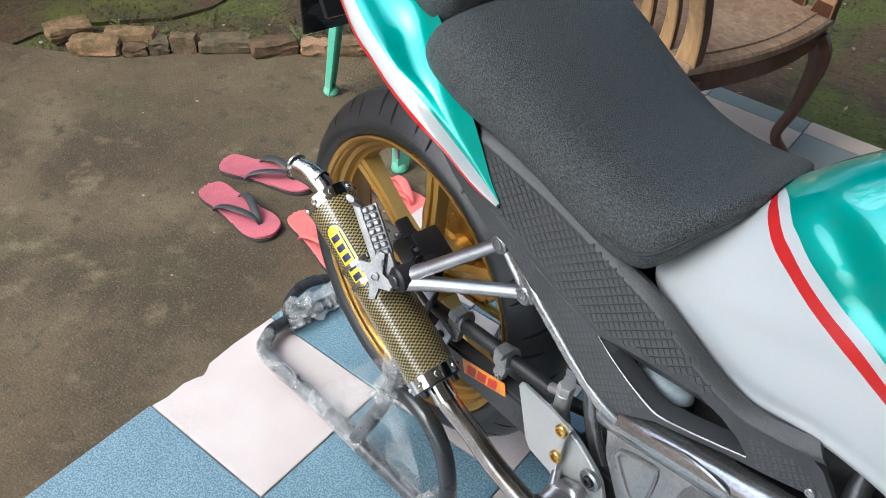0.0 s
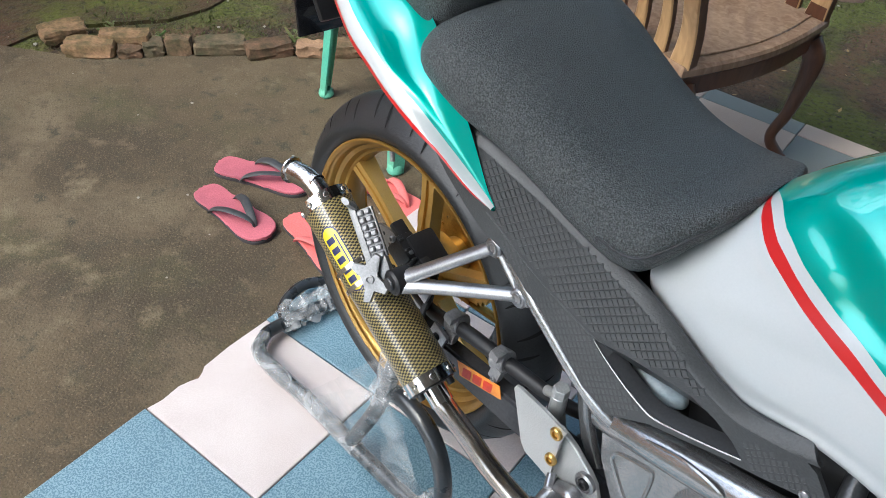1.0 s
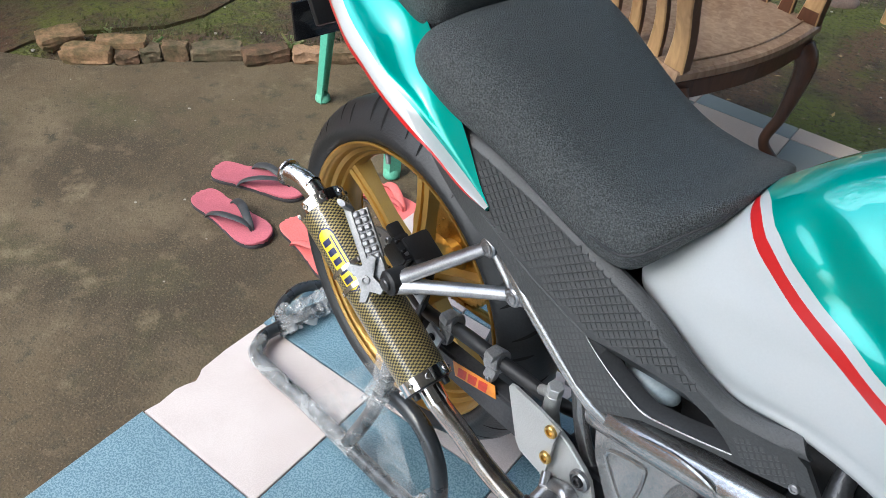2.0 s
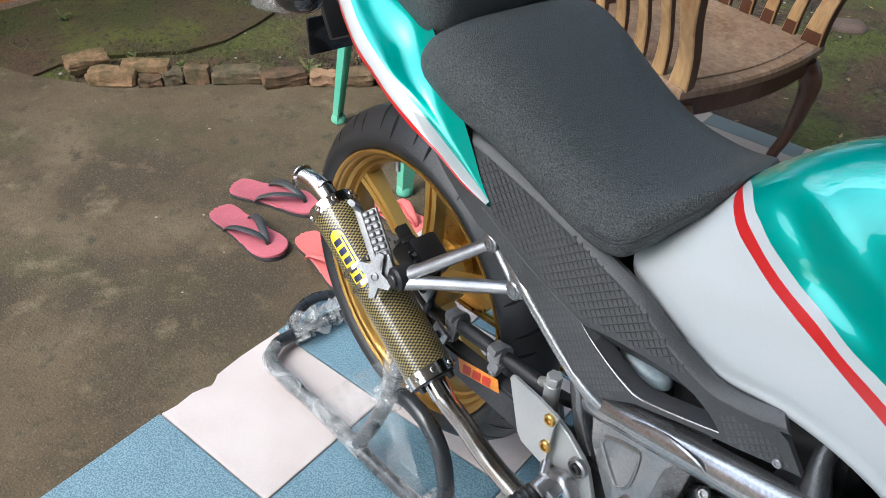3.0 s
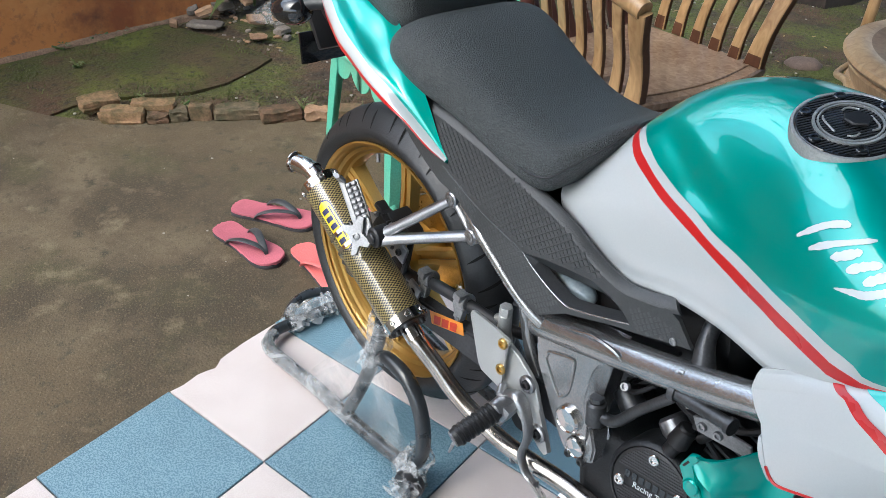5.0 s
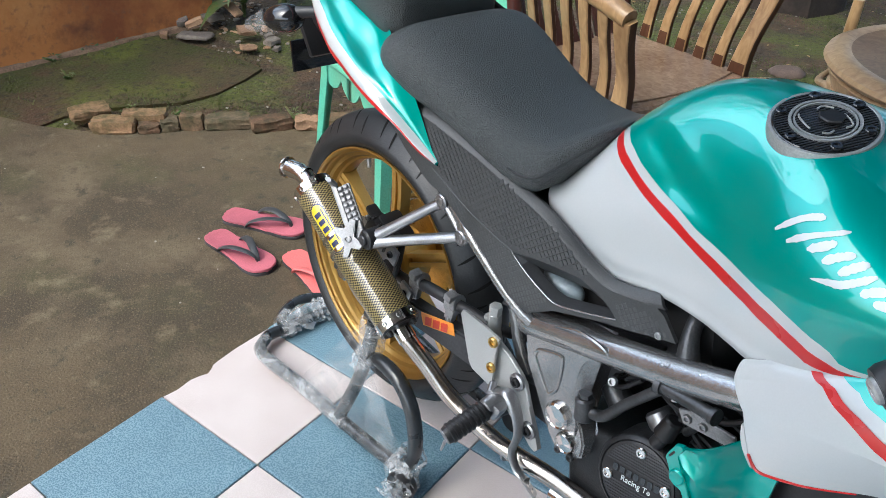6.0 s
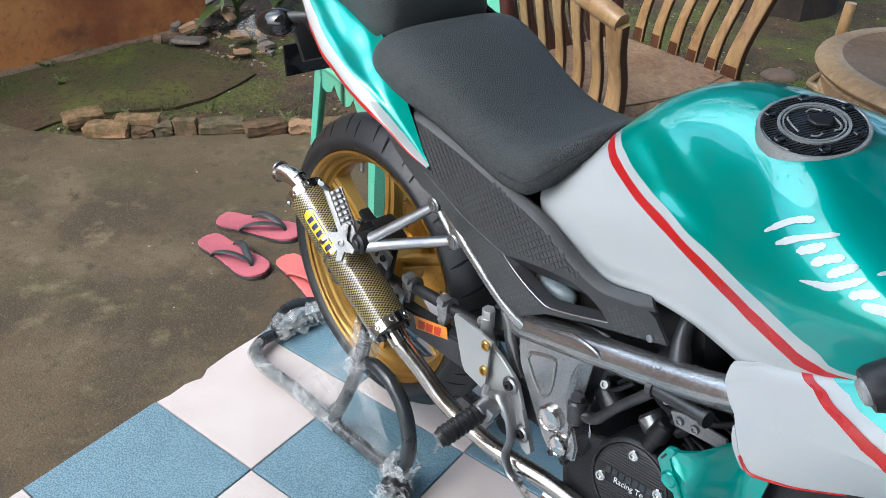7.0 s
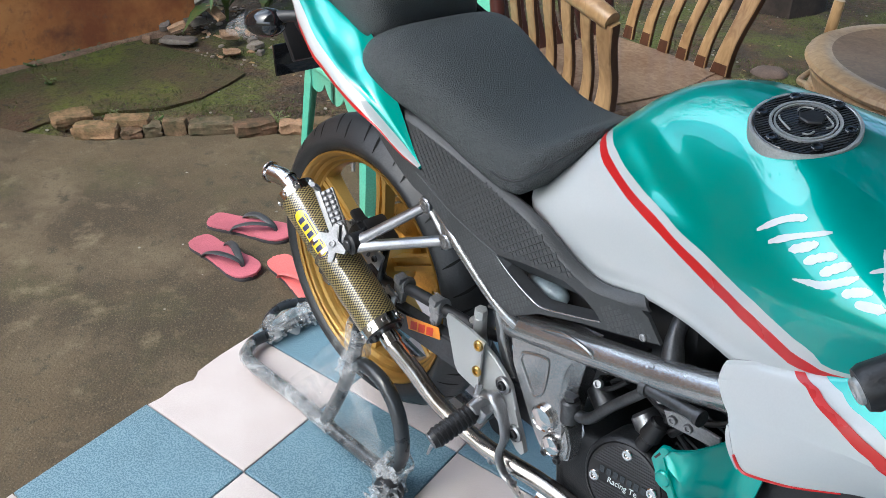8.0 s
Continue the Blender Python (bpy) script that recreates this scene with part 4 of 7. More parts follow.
def round_table(m):
    root = thing("round_table", "round honey-coloured wooden table with a moulded rim", "table", m)
    R, h = 0.35, 0.60
    bm = bmesh.new()
    lathe(bm, [(R - 0.06, h - 0.004), (R - 0.055, h - 0.001), (R - 0.02, h - 0.001), (R - 0.012, h - 0.006), (R, h - 0.012), (R + 0.004, h - 0.022), (R - 0.004, h - 0.032), (R - 0.02, h - 0.036), (R - 0.05, h - 0.036)], seg=64)
    for f in bm.faces:
        f.material_index = 1 if f.calc_center_median().to_2d().length > R - 0.052 else 0
    part("tabletop", bm, [TABLEW, WOODL], root)
    bm = bmesh.new()
    lathe(bm, [(R - 0.021, h - 0.0362), (R - 0.012, h - 0.045), (R - 0.03, h - 0.085), (R - 0.022, h - 0.095), (R - 0.04, h - 0.105), (R - 0.06, h - 0.105)], seg=64)
    part("apron", bm, WOODL, root)
    bm = bmesh.new()
    pts = [((R - 0.012 + 0.012 * math.cos(a * 8)) * math.cos(a), (R - 0.012 + 0.012 * math.cos(a * 8)) * math.sin(a), h - 0.105 - 0.012 * math.cos(a * 8)) for a in [2 * math.pi * k / 96 for k in range(97)]]
    tube(bm, pts, 0.009, 8, 0)
    part("moulding", bm, WOODL, root)
    for k in range(4):
        bm = bmesh.new()
        a = k * math.pi / 2 + 0.35
        c, s = math.cos(a), math.sin(a)
        tube(bm, [(0.24 * c, 0.24 * s, h - 0.10), (0.29 * c, 0.29 * s, h - 0.2), (0.22 * c, 0.22 * s, 0.2), (0.27 * c, 0.27 * s, 0.0)], [0.03, 0.028, 0.018, 0.016], 10, 6)
        part("leg", bm, WOOD, root)
    return root


round_table(pose(0.85, 1.55, 0.0))
bm = bmesh.new()
tube(bm, [(0, 0, 0), (0.002, 0.0, 0.15), (0.004, 0.0, 0.398), (0.004, 0.0, 0.405)], [0.026, 0.025, 0.023, 0.019], 16, 4)
single("wooden_post", bm, WOOD, "short pale round wooden stake standing in the garden", "post", at=pose(0.269, 3.083, G - 0.03))


# ---- motorcycle ----
# its own axes: x ahead, y to its left, z up, counted from the rear axle
AXLE = 0.30
BIKE = pose(0.070, 0.330, 0.3646, -2, 0, -13) @ Matrix.Translation((0, 0, -AXLE))
bike = thing("motorcycle", "teal and white sports motorcycle with gold wheels and black seat", "motorcycle", BIKE)
LIFT = Matrix.Translation((0, 0, AXLE))


def bp(name, bm, material, parent=None, label="", angle=38):
    if parent and parent.parent is not bike:
        parent = parent.parent
    return part(name, bm, material, parent or bike, label, angle, None if parent else LIFT)


def plate(bm, outline, v, thick, bevel=0.001):
    """A plate standing along the machine; v is a number or a function of (x, z)."""
    fv = v if callable(v) else (lambda a, b: v)
    slab(bm, outline, lambda a, b, d: V(a, fv(a, b) + thick - d, b), thick, bevel)


def bolt(parent, p, r, h, material, towards=V(0, -1, 0), name="bolt", label="", socket=True):
    bm = bmesh.new()
    p = Vector(p)
    q = towards.normalized()
    m = Matrix.Translation(p) @ q.to_track_quat("Z", "Y").to_matrix().to_4x4()
    prof = [(r * 0.6, 0), (r, 0), (r, h * 0.7), (r * 0.85, h)]
    prof += [(r * 0.55, h), (r * 0.5, h * 0.4), (0.0005, h * 0.4)] if socket else [(0.0005, h * 1.05)]
    lathe(bm, prof, m, 14)
    return bp(name, bm, material, parent, label)


# rear wheel


WM = Matrix(((1, 0, 0, 0), (0, 0, -1, 0), (0, 1, 0, 0), (0, 0, 0, 1)))
bm = bmesh.new()
half_rim = [(0.2255, 0.0470), (0.2300, 0.0505), (0.2330, 0.0500), (0.2330, 0.0460), (0.2270, 0.0430), (0.2235, 0.0415), (0.2215, 0.0390), (0.2190, 0.0310), (0.2150, 0.0285), (0.2125, 0.0270), (0.2085, 0.0180), (0.2040, 0.0165), (0.2010, 0.0080)]
rim = [(a, -b) for a, b in half_rim] + [(0.2000, 0.0)] + half_rim[::-1]
lathe(bm, rim, WM, 96, caps=False)
bmesh.ops.solidify(bm, geom=bm.faces[:], thickness=0.0035)
wheel = bp("rear_wheel", bm, GOLD, None, "gold painted cast rear wheel", 30)
bm = bmesh.new()
R, HW = 0.294, 0.0575


def tread(h):
    return R - 0.040 * (abs(h) / HW) ** 2.2


prof = [(tread(HW * (k / 14 - 1)), HW * (k / 14 - 1)) for k in range(29)]
side = [(R - 0.046, 0.0570), (0.240, 0.0520), (0.2345, 0.0465), (0.2300, 0.0430)]
prof = [(r0, -h0) for r0, h0 in side[::-1]] + prof + side
lathe(bm, prof, WM, 96, caps=False)
bp("tyre", bm, RUBBER, wheel, "black rubber tyre with cut grooves", 50)


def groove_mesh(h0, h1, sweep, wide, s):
    """A thin near-black strip on the tread, its colour standing for the shade in a cut."""
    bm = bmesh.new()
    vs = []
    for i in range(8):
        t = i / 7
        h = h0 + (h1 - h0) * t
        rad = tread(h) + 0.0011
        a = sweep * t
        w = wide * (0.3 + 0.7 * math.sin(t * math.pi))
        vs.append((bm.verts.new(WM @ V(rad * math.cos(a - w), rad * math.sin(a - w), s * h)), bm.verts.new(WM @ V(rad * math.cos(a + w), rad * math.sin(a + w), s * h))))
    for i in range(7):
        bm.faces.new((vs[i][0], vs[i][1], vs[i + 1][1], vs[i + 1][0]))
    return finish("groove_shade_strip", bm, GROOVE, 60)


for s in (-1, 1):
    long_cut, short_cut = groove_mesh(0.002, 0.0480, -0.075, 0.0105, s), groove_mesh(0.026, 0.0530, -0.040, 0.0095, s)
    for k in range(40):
        g = new("groove_shade_strip", short_cut if k % 2 else long_cut)
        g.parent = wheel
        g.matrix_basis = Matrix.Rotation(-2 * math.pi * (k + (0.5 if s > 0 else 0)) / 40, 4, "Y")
for k in range(6):
    a = radians(28 + 60 * k)
    c, s = math.cos(a), math.sin(a)
    er, et = V(c, 0, s), V(-s, 0, c)
    bm = bmesh.new()
    for off in (-0.0078, 0.0078):
        rings = []
        for i in range(7):
            t = i / 6
            rad = 0.045 + (0.205 - 0.045) * t
            w = 0.0042 + 0.002 * t * t
            d = 0.016 - 0.005 * math.sin(t * math.pi)
            o = off * (1.15 - 0.1 * t)
            rings.append([er * rad + et * (o + w) + V(0, d, 0), er * rad + et * (o - w) + V(0, d, 0), er * rad + et * (o - w) - V(0, d, 0), er * rad + et * (o + w) - V(0, d, 0)])
        bridge(bm, rings)
    rings = [[er * rad + et * 0.006 + V(0, 0.006, 0), er * rad - et * 0.006 + V(0, 0.006, 0), er * rad - et * 0.006 - V(0, 0.006, 0), er * rad + et * 0.006 - V(0, 0.006, 0)] for rad in (0.05, 0.20)]
    bridge(bm, rings)
    bp("spoke", bm, GOLD, wheel, "", 30)
bm = bmesh.new()
lathe(bm, [(0.012, -0.075), (0.030, -0.075), (0.034, -0.055), (0.056, -0.040), (0.060, -0.020), (0.060, 0.030), (0.052, 0.055), (0.030, 0.06), (0.012, 0.06)], WM, 40)
bp("hub", bm, GOLD, wheel)
bm = bmesh.new()
er = V(math.cos(radians(118)), 0, math.sin(radians(118)))
rod(bm, er * 0.200 + V(0, -0.004, 0), er * 0.184 + V(0, -0.008, 0), 0.0045, 0.004, 10, 0.0006)
bp("valve", bm, PEGM, wheel, "short metal tyre valve")
# brake disc with drilled holes
bm = bmesh.new()
n = 72
outer = [(0.105 * math.cos(2 * math.pi * k / n), 0.105 * math.sin(2 * math.pi * k / n)) for k in range(n)]


def loop2d(bm, pts):
    vs = [bm.verts.new((a, b, 0)) for a, b in pts]
    return [bm.edges.new((vs[i], vs[(i + 1) % len(vs)])) for i in range(len(vs))]


def pierced(bm, outline, holes, place, thick):
    """A plate with holes."""
    es = loop2d(bm, outline)
    for h in holes:
        es += loop2d(bm, h)
    bmesh.ops.triangle_fill(bm, use_beauty=True, use_dissolve=False, edges=es)
    flat = [v.co.copy() for v in bm.verts]
    faces = [[v.index for v in f.verts] for f in bm.faces] if not bm.verts.index_update() else []
    border = [(e.verts[0].index, e.verts[1].index) for e in bm.edges if len(e.link_faces) == 1]
    bm.clear()
    front = [bm.verts.new(place(c.x, c.y, 0.0)) for c in flat]
    back = [bm.verts.new(place(c.x, c.y, thick)) for c in flat]
    for f in faces:
        bm.faces.new([front[i] for i in f])
        bm.faces.new([back[i] for i in f[::-1]])
    for i, j in border:
        bm.faces.new((front[i], front[j], back[j], back[i]))


holes = [[(0.060 * math.cos(2 * math.pi * k / 24), 0.060 * math.sin(2 * math.pi * k / 24)) for k in range(24)]]
for k in range(15):
    for rad, tw in ((0.078, 0.0), (0.092, 0.16)):
        a = 2 * math.pi * k / 15 + tw
        holes.append([(rad * math.cos(a) + 0.0035 * math.cos(q * 1.047), rad * math.sin(a) + 0.0035 * math.sin(q * 1.047)) for q in range(6)])
pierced(bm, outer, holes, lambda a, b, d: V(a, -0.066 + d, b), 0.004)
bp("brake_disc", bm, ALLOY, wheel, "drilled steel brake disc")
wheel.location = wheel.location + V(0.010, 0, -0.007)
# sprocket and chain on the far side
bm = bmesh.new()
n = 44
pts = []
for k in range(n * 2):
    rad = 0.098 if k % 2 else 0.090
    a = math.pi * k / n
    pts.append((rad * math.cos(a), rad * math.sin(a)))
slab(bm, pts, lambda a, b, d: V(a, 0.075 + d, b), 0.006)
bp("sprocket", bm, BRASS, wheel)
bm = bmesh.new()
path = [(0.096 * math.cos(radians(a)), 0.096 * math.sin(radians(a))) for a in range(80, 281, 5)] + [(0.05 + 0.035 * i, -0.09 + 0.006 * i) for i in range(12)] + [(0.44 - 0.035 * i, 0.05 + 0.004 * i) for i in range(12)]
for i in range(len(path)):
    (a, b), (c, d) = path[i], path[(i + 1) % len(path)]
    for off in (-0.004, 0.004):
        rod(bm, (a, 0.079 + off, b), (c, 0.079 + off, d), 0.005, None, 6)
bp("drive_chain", bm, BRASS, None, "brass-coloured drive chain")

# swingarm
for s in (-1, 1):
    bm = bmesh.new()
    rings = []
    for u, w, hh in ((-0.045, -0.002, 0.018), (0.0, 0.0, 0.024), (0.10, 0.012, 0.024), (0.25, 0.026, 0.026), (0.40, 0.040, 0.030), (0.53, 0.046, 0.034)):
        y0, y1 = s * 0.088, s * 0.112
        rings.append([V(u, y0, w + hh), V(u, y1, w + hh * 0.9), V(u, y1, w - hh * 0.9), V(u, y0, w - hh)])
    bridge(bm, rings)
    bmesh.ops.bevel(bm, geom=bm.edges[:], offset=0.004, segments=2, affect="EDGES")
    arm = bp("swingarm", bm, SWING, None, "dark grey box-section swingarm")
    if s < 0:
        bm = bmesh.new()
        slab(bm, [(0.223, 0.043), (0.304, 0.068), (0.310, 0.047), (0.231, 0.020)], lambda a, b, d: V(a, -0.1125 - d, b), 0.0008)
        st = bp("sticker", bm, ORANGE, arm, "orange sticker with a red zigzag print")
        bm = bmesh.new()
        for k in range(3):
            x0 = 0.236 + 0.020 * k
            z0 = (x0 - 0.215) * 0.32 + 0.024
            zig = [(x0, z0 + 0.012), (x0 + 0.016, z0 + 0.018), (x0 + 0.016, z0 + 0.0145), (x0 + 0.005, z0 + 0.0105), (x0 + 0.016, z0 + 0.0095), (x0 + 0.015, z0 + 0.001), (x0, z0 - 0.0045), (x0, z0 - 0.001), (x0 + 0.010, z0 + 0.003), (x0, z0 + 0.004)]
            slab(bm, zig, lambda a, b, d: V(a, -0.1134 - d, b - 0.002), 0.0005)
        bp("print", bm, REDPRINT, st)
        bm = bmesh.new()
        rod(bm, (0, -0.112, 0), (0, -0.124, 0), 0.018, 0.016, 6, 0.002)
        bp("axle_nut", bm, CHROME, arm, "large axle nut")
bm = bmesh.new()
rod(bm, (0.44, -0.09, 0.042), (0.44, 0.09, 0.042), 0.032)
bp("swingarm_brace", bm, SWING)

# brake caliper, hose and clamps
bm = bmesh.new()
block(bm, (0.060, 0.046, 0.034), pose(0.098, -0.078, 0.128, 0, 28, 0), 0.008)
block(bm, (0.040, 0.028, 0.042), pose(0.078, -0.098, 0.128, 0, 28, 0), 0.006)
block(bm, (0.024, 0.016, 0.016), pose(0.126, -0.098, 0.134, 0, 10, 0), 0.004)
block(bm, (0.030, 0.020, 0.012), pose(0.060, -0.094, 0.150, 0, 28, 0), 0.004)
for k in range(4):
    block(bm, (0.006, 0.010, 0.038), pose(0.070 + 0.015 * k, -0.106, 0.136 - 0.007 * k, 0, 28, 0), 0.002, 1)
cal = bp("brake_caliper", bm, BLACK, None, "black brake caliper over the rear disc")
for x, z in ((0.066, 0.148), (0.122, 0.112), (0.095, 0.138)):
    bolt(cal, (x, -0.110 if x < 0.09 else -0.101, z), 0.0055, 0.006, ALLOY)
bm = bmesh.new()
tube(bm, [(0.09, -0.09, 0.06), (0.15, -0.095, 0.062), (0.22, -0.098, 0.085), (0.32, -0.092, 0.092), (0.40, -0.085, 0.10), (0.47, -0.06, 0.12)], [0.007, 0.010, 0.0105, 0.010, 0.009, 0.008], 10, 6)
bp("brake_rod", bm, HOSE, None, "black brake line along the swingarm")
for x, z in ((0.195, 0.083), (0.285, 0.091)):
    bm = bmesh.new()
    rod(bm, (x - 0.011, -0.0965, z - 0.003), (x + 0.011, -0.0945, z + 0.002), 0.0165, None, 16, 0.002)
    block(bm, (0.018, 0.012, 0.026), pose(x + 0.004, -0.106, z - 0.014, 0, 12, 0), 0.003)
    block(bm, (0.016, 0.02, 0.014), pose(x, -0.105, z + 0.016, 0, 12, 0), 0.003)
    cl = bp("clamp", bm, PEGM, None, "grey clamp on the brake line")
    bolt(cl, (x + 0.005, -0.111, z - 0.022), 0.0045, 0.004, ALLOY)
bm = bmesh.new()
tube(bm, [(0.12, -0.075, 0.12), (0.14, -0.10, 0.09), (0.13, -0.10, 0.04), (0.16, -0.10, 0.03)], 0.006, 8, 6)
bp("brake_hose", bm, HOSE)
for x, z, r0 in ((0.145, 0.118, 0.012), (0.185, 0.062, 0.013)):
    bm = bmesh.new()
    block(bm, (0.03, 0.006, 0.034), pose(x, -0.118, z, 0, 20, 0), 0.002)
    tab = bp("lug", bm, ALLOY, None, "small alloy lug")
    bolt(tab, (x, -0.121, z), 0.006, 0.005, BLACK)

# exhaust: canister, ends, tail pipe, strap, badge, down pipe
EA, EB = V(0.241, -0.172, 0.050), V(-0.014, -0.172, 0.189)
ex = (EB - EA).normalized()
EL = (EB - EA).length
ea, eb = around(EA, ex)
CR = 0.0348


def canister(bm, stations, seg=40):
    rings = [[EA + ex * (EL * t) + rad * (math.cos(2 * math.pi * k / seg) * ea + math.sin(2 * math.pi * k / seg) * eb) for k in range(seg)] for t, rad in stations]
    bridge(bm, rings, True, True)


bm = bmesh.new()
seg = 48
uv = bm.loops.layers.uv.new("UVMap")
rows = [[bm.verts.new(EA + ex * (EL * i / 12) + CR * (math.cos(2 * math.pi * k / seg) * ea + math.sin(2 * math.pi * k / seg) * eb)) for k in range(seg)] for i in range(13)]
for i in range(12):
    for k in range(seg):
        f = bm.faces.new((rows[i][k], rows[i][(k + 1) % seg], rows[i + 1][(k + 1) % seg], rows[i + 1][k]))
        for lp, (a, b) in zip(f.loops, ((k, i), (k + 1, i), (k + 1, i + 1), (k, i + 1))):
            lp[uv].uv = (a / seg * 2 * math.pi * CR * 10, b / 12 * EL * 10)
muffler = bp("silencer", bm, CARBON, None, "amber and black carbon-weave exhaust silencer")
for t0, t1, nm in ((-0.005, 0.055, "front_band"), (0.950, 1.005, "rear_band")):
    bm = bmesh.new()
    canister(bm, [(t0, CR - 0.004), (t0, CR + 0.0012), (t1, CR + 0.0012), (t1, CR - 0.001)])
    band = bp(nm, bm, CHROME, muffler, "polished steel end band with rivets")
    for k in range(8):
        a = 2 * math.pi * k / 8 + 0.3
        q = math.cos(a) * ea + math.sin(a) * eb
        bolt(band, EA + ex * EL * (t0 + t1) / 2 + q * CR, 0.0042, 0.0030, CHROME, q, "rivet")
bm = bmesh.new()
canister(bm, [(-0.012, 0.012), (-0.012, CR - 0.004), (0.0, CR - 0.003)])
bp("front_cap", bm, BLACK, muffler, "black silencer end cap")
for k in range(3):
    a = 2 * math.pi * k / 3 + 0.9
    q = math.cos(a) * ea + math.sin(a) * eb
    bolt(muffler, EA - ex * (EL * 0.01) + q * 0.025, 0.005, 0.009, BLACK, -ex)
bm = bmesh.new()
canister(bm, [(1.003, CR - 0.003), (1.010, CR - 0.006), (1.010, 0.012)])
bp("rear_cap", bm, CHROME, muffler)
bm = bmesh.new()
T0 = EA + ex * EL * 1.005
tp = [T0 - ex * 0.004, T0 + ex * 0.012, V(-0.048, -0.1745, 0.2025), V(-0.080, -0.180, 0.2005)]
tp = spline(tp, 6)
seg = 24
rings, a = [], None
for i, p in enumerate(tp):
    t = (tp[min(i + 1, len(tp) - 1)] - tp[max(i - 1, 0)]).normalized()
    if a is None:
        a, b = around(p, t)
    else:
        a = (a - t * a.dot(t)).normalized()
        b = a.cross(t)
    rings.append([p + 0.0158 * (math.cos(2 * math.pi * k / seg) * a + math.sin(2 * math.pi * k / seg) * b) for k in range(seg)])
end = rings[-1]
c = tp[-1]
rings.append([c + (p - c) * 1.22 + t * 0.001 for p in end])
rings.append([c + (p - c) * 1.22 + t * 0.004 for p in end])
rings.append([c + (p - c) * 0.88 + t * 0.004 for p in end])
rings.append([c + (p - c) * 0.86 - t * 0.05 for p in end])
bridge(bm, rings, True, False)
bp("tail_pipe", bm, STEEL, muffler, "curved polished tail pipe with a rolled lip")
bm = bmesh.new()
for s0 in (0.535, 0.625):
    canister(bm, [(s0, CR - 0.001), (s0, CR + 0.0025), (s0 + 0.022, CR + 0.0025), (s0 + 0.022, CR - 0.001)])
bp("strap", bm, CHROME, muffler, "polished steel strap round the silencer")
# badge on the outer side: yellow oval with a dark border and bars for the name
bq = (-0.848 * V(0, 1, 0) + 0.53 * V(0.48, 0, 0.88)).normalized()
bq = (bq - ex * bq.dot(ex)).normalized()
ba = bq.cross(ex)


def on_can(l, s, up):
    th = s / CR
    return EA + ex * l + (CR + up) * (math.cos(th) * bq + math.sin(th) * ba)


def can_patch(bm, l0, l1, s0, s1, up, roundness=0.0, n=30, m=6):
    grid = []
    for i in range(n + 1):
        x = i / n * 2 - 1
        w = math.sqrt(max(0.0, 1 - (max(0, abs(x) - (1 - roundness)) / max(roundness, 1e-6)) ** 2)) if roundness else 1
        grid.append([bm.verts.new(on_can(l0 + (l1 - l0) * i / n, (s0 + s1) / 2 + (s1 - s0) / 2 * (j / m * 2 - 1) * w, up)) for j in range(m + 1)])
    for i in range(n):
        for j in range(m):
            bm.faces.new((grid[i][j], grid[i + 1][j], grid[i + 1][j + 1], grid[i][j + 1]))


SB = 0.0
bm = bmesh.new()
can_patch(bm, 0.150, 0.247, SB - 0.0135, SB + 0.0135, 0.0004, 0.3)
badge = bp("badge", bm, BLUE, muffler, "yellow badge with dark border and lettering")
bm = bmesh.new()
can_patch(bm, 0.152, 0.245, SB - 0.0118, SB + 0.0118, 0.0008, 0.3)
bp("badge_face", bm, YELLOW, badge)
for k in range(5):
    bm = bmesh.new()
    l0 = 0.164 + k * 0.0145
    can_patch(bm, l0, l0 + 0.0085, SB - 0.004, SB + 0.0085, 0.0013, 0, 2, 4)
    bp("badge_bar", bm, BLUE, badge)
bm = bmesh.new()
can_patch(bm, 0.168, 0.232, SB - 0.0085, SB - 0.0068, 0.0013, 0, 8, 2)
bp("badge_bar", bm, BLUE, badge)
# down pipe and the dark brace behind it
bm = bmesh.new()
S0 = EA - ex * (EL * 0.005)
tube(bm, [S0, S0 - ex * 0.03, (0.302, -0.160, 0.004), (0.344, -0.150, -0.030), (0.41, -0.140, -0.054), (0.47, -0.130, -0.064), (0.55, -0.115, -0.065), (0.65, -0.110, -0.060), (0.80, -0.09, -0.05)], 0.0145, 18, 6)
pipe = bp("exhaust_pipe", bm, PIPE, None, "brushed steel exhaust pipe, heat tinted")
bm = bmesh.new()
tube(bm, [S0, S0 - ex * 0.026], 0.0160, 18, 0)
bp("pipe_collar", bm, CHROME, pipe)
for f in (0.47, 0.62):
    bm = bmesh.new()
    rod(bm, (f - 0.002, -0.122 + (0.62 - f) * -0.05, -0.069), (f + 0.002, -0.122 + (0.62 - f) * -0.05, -0.069), 0.0155, None, 18)
    bp("weld_ring", bm, ALLOY, pipe)

# pillion footrest: three-armed alloy bracket, folded ridged peg
P1, P2, P3 = V(0.2600, -0.110, 0.2725), V(0.3130, -0.114, 0.2370), V(0.1650, -0.175, 0.1800)
bm = bmesh.new()
M1 = P3 + (P1 - P3) * 0.25
tube(bm, [P3, M1, P1], [0.0135, 0.0108, 0.0098], 12, 4, flat=0.8)
tube(bm, [P3 + V(0.008, 0, -0.004), P3 + (P2 - P3) * 0.3 + V(0, 0, -0.006), P2], [0.0135, 0.0108, 0.0098], 12, 4, flat=0.8)
tube(bm, [P1, P2], 0.009, 12, 0, flat=0.75)
hanger = bp("footrest_bracket", bm, ALLOY, None, "satin alloy three-armed footrest bracket")
for p, r0 in ((P1, 0.0125), (P2, 0.0125)):
    bm = bmesh.new()
    rod(bm, p + V(0, 0.012, 0), p + V(0, -0.012, 0), r0, None, 18, 0.002)
    boss = bp("boss", bm, ALLOY, hanger)
    bolt(boss, p + V(0, -0.0115, 0), 0.0075, 0.002, ALLOY)
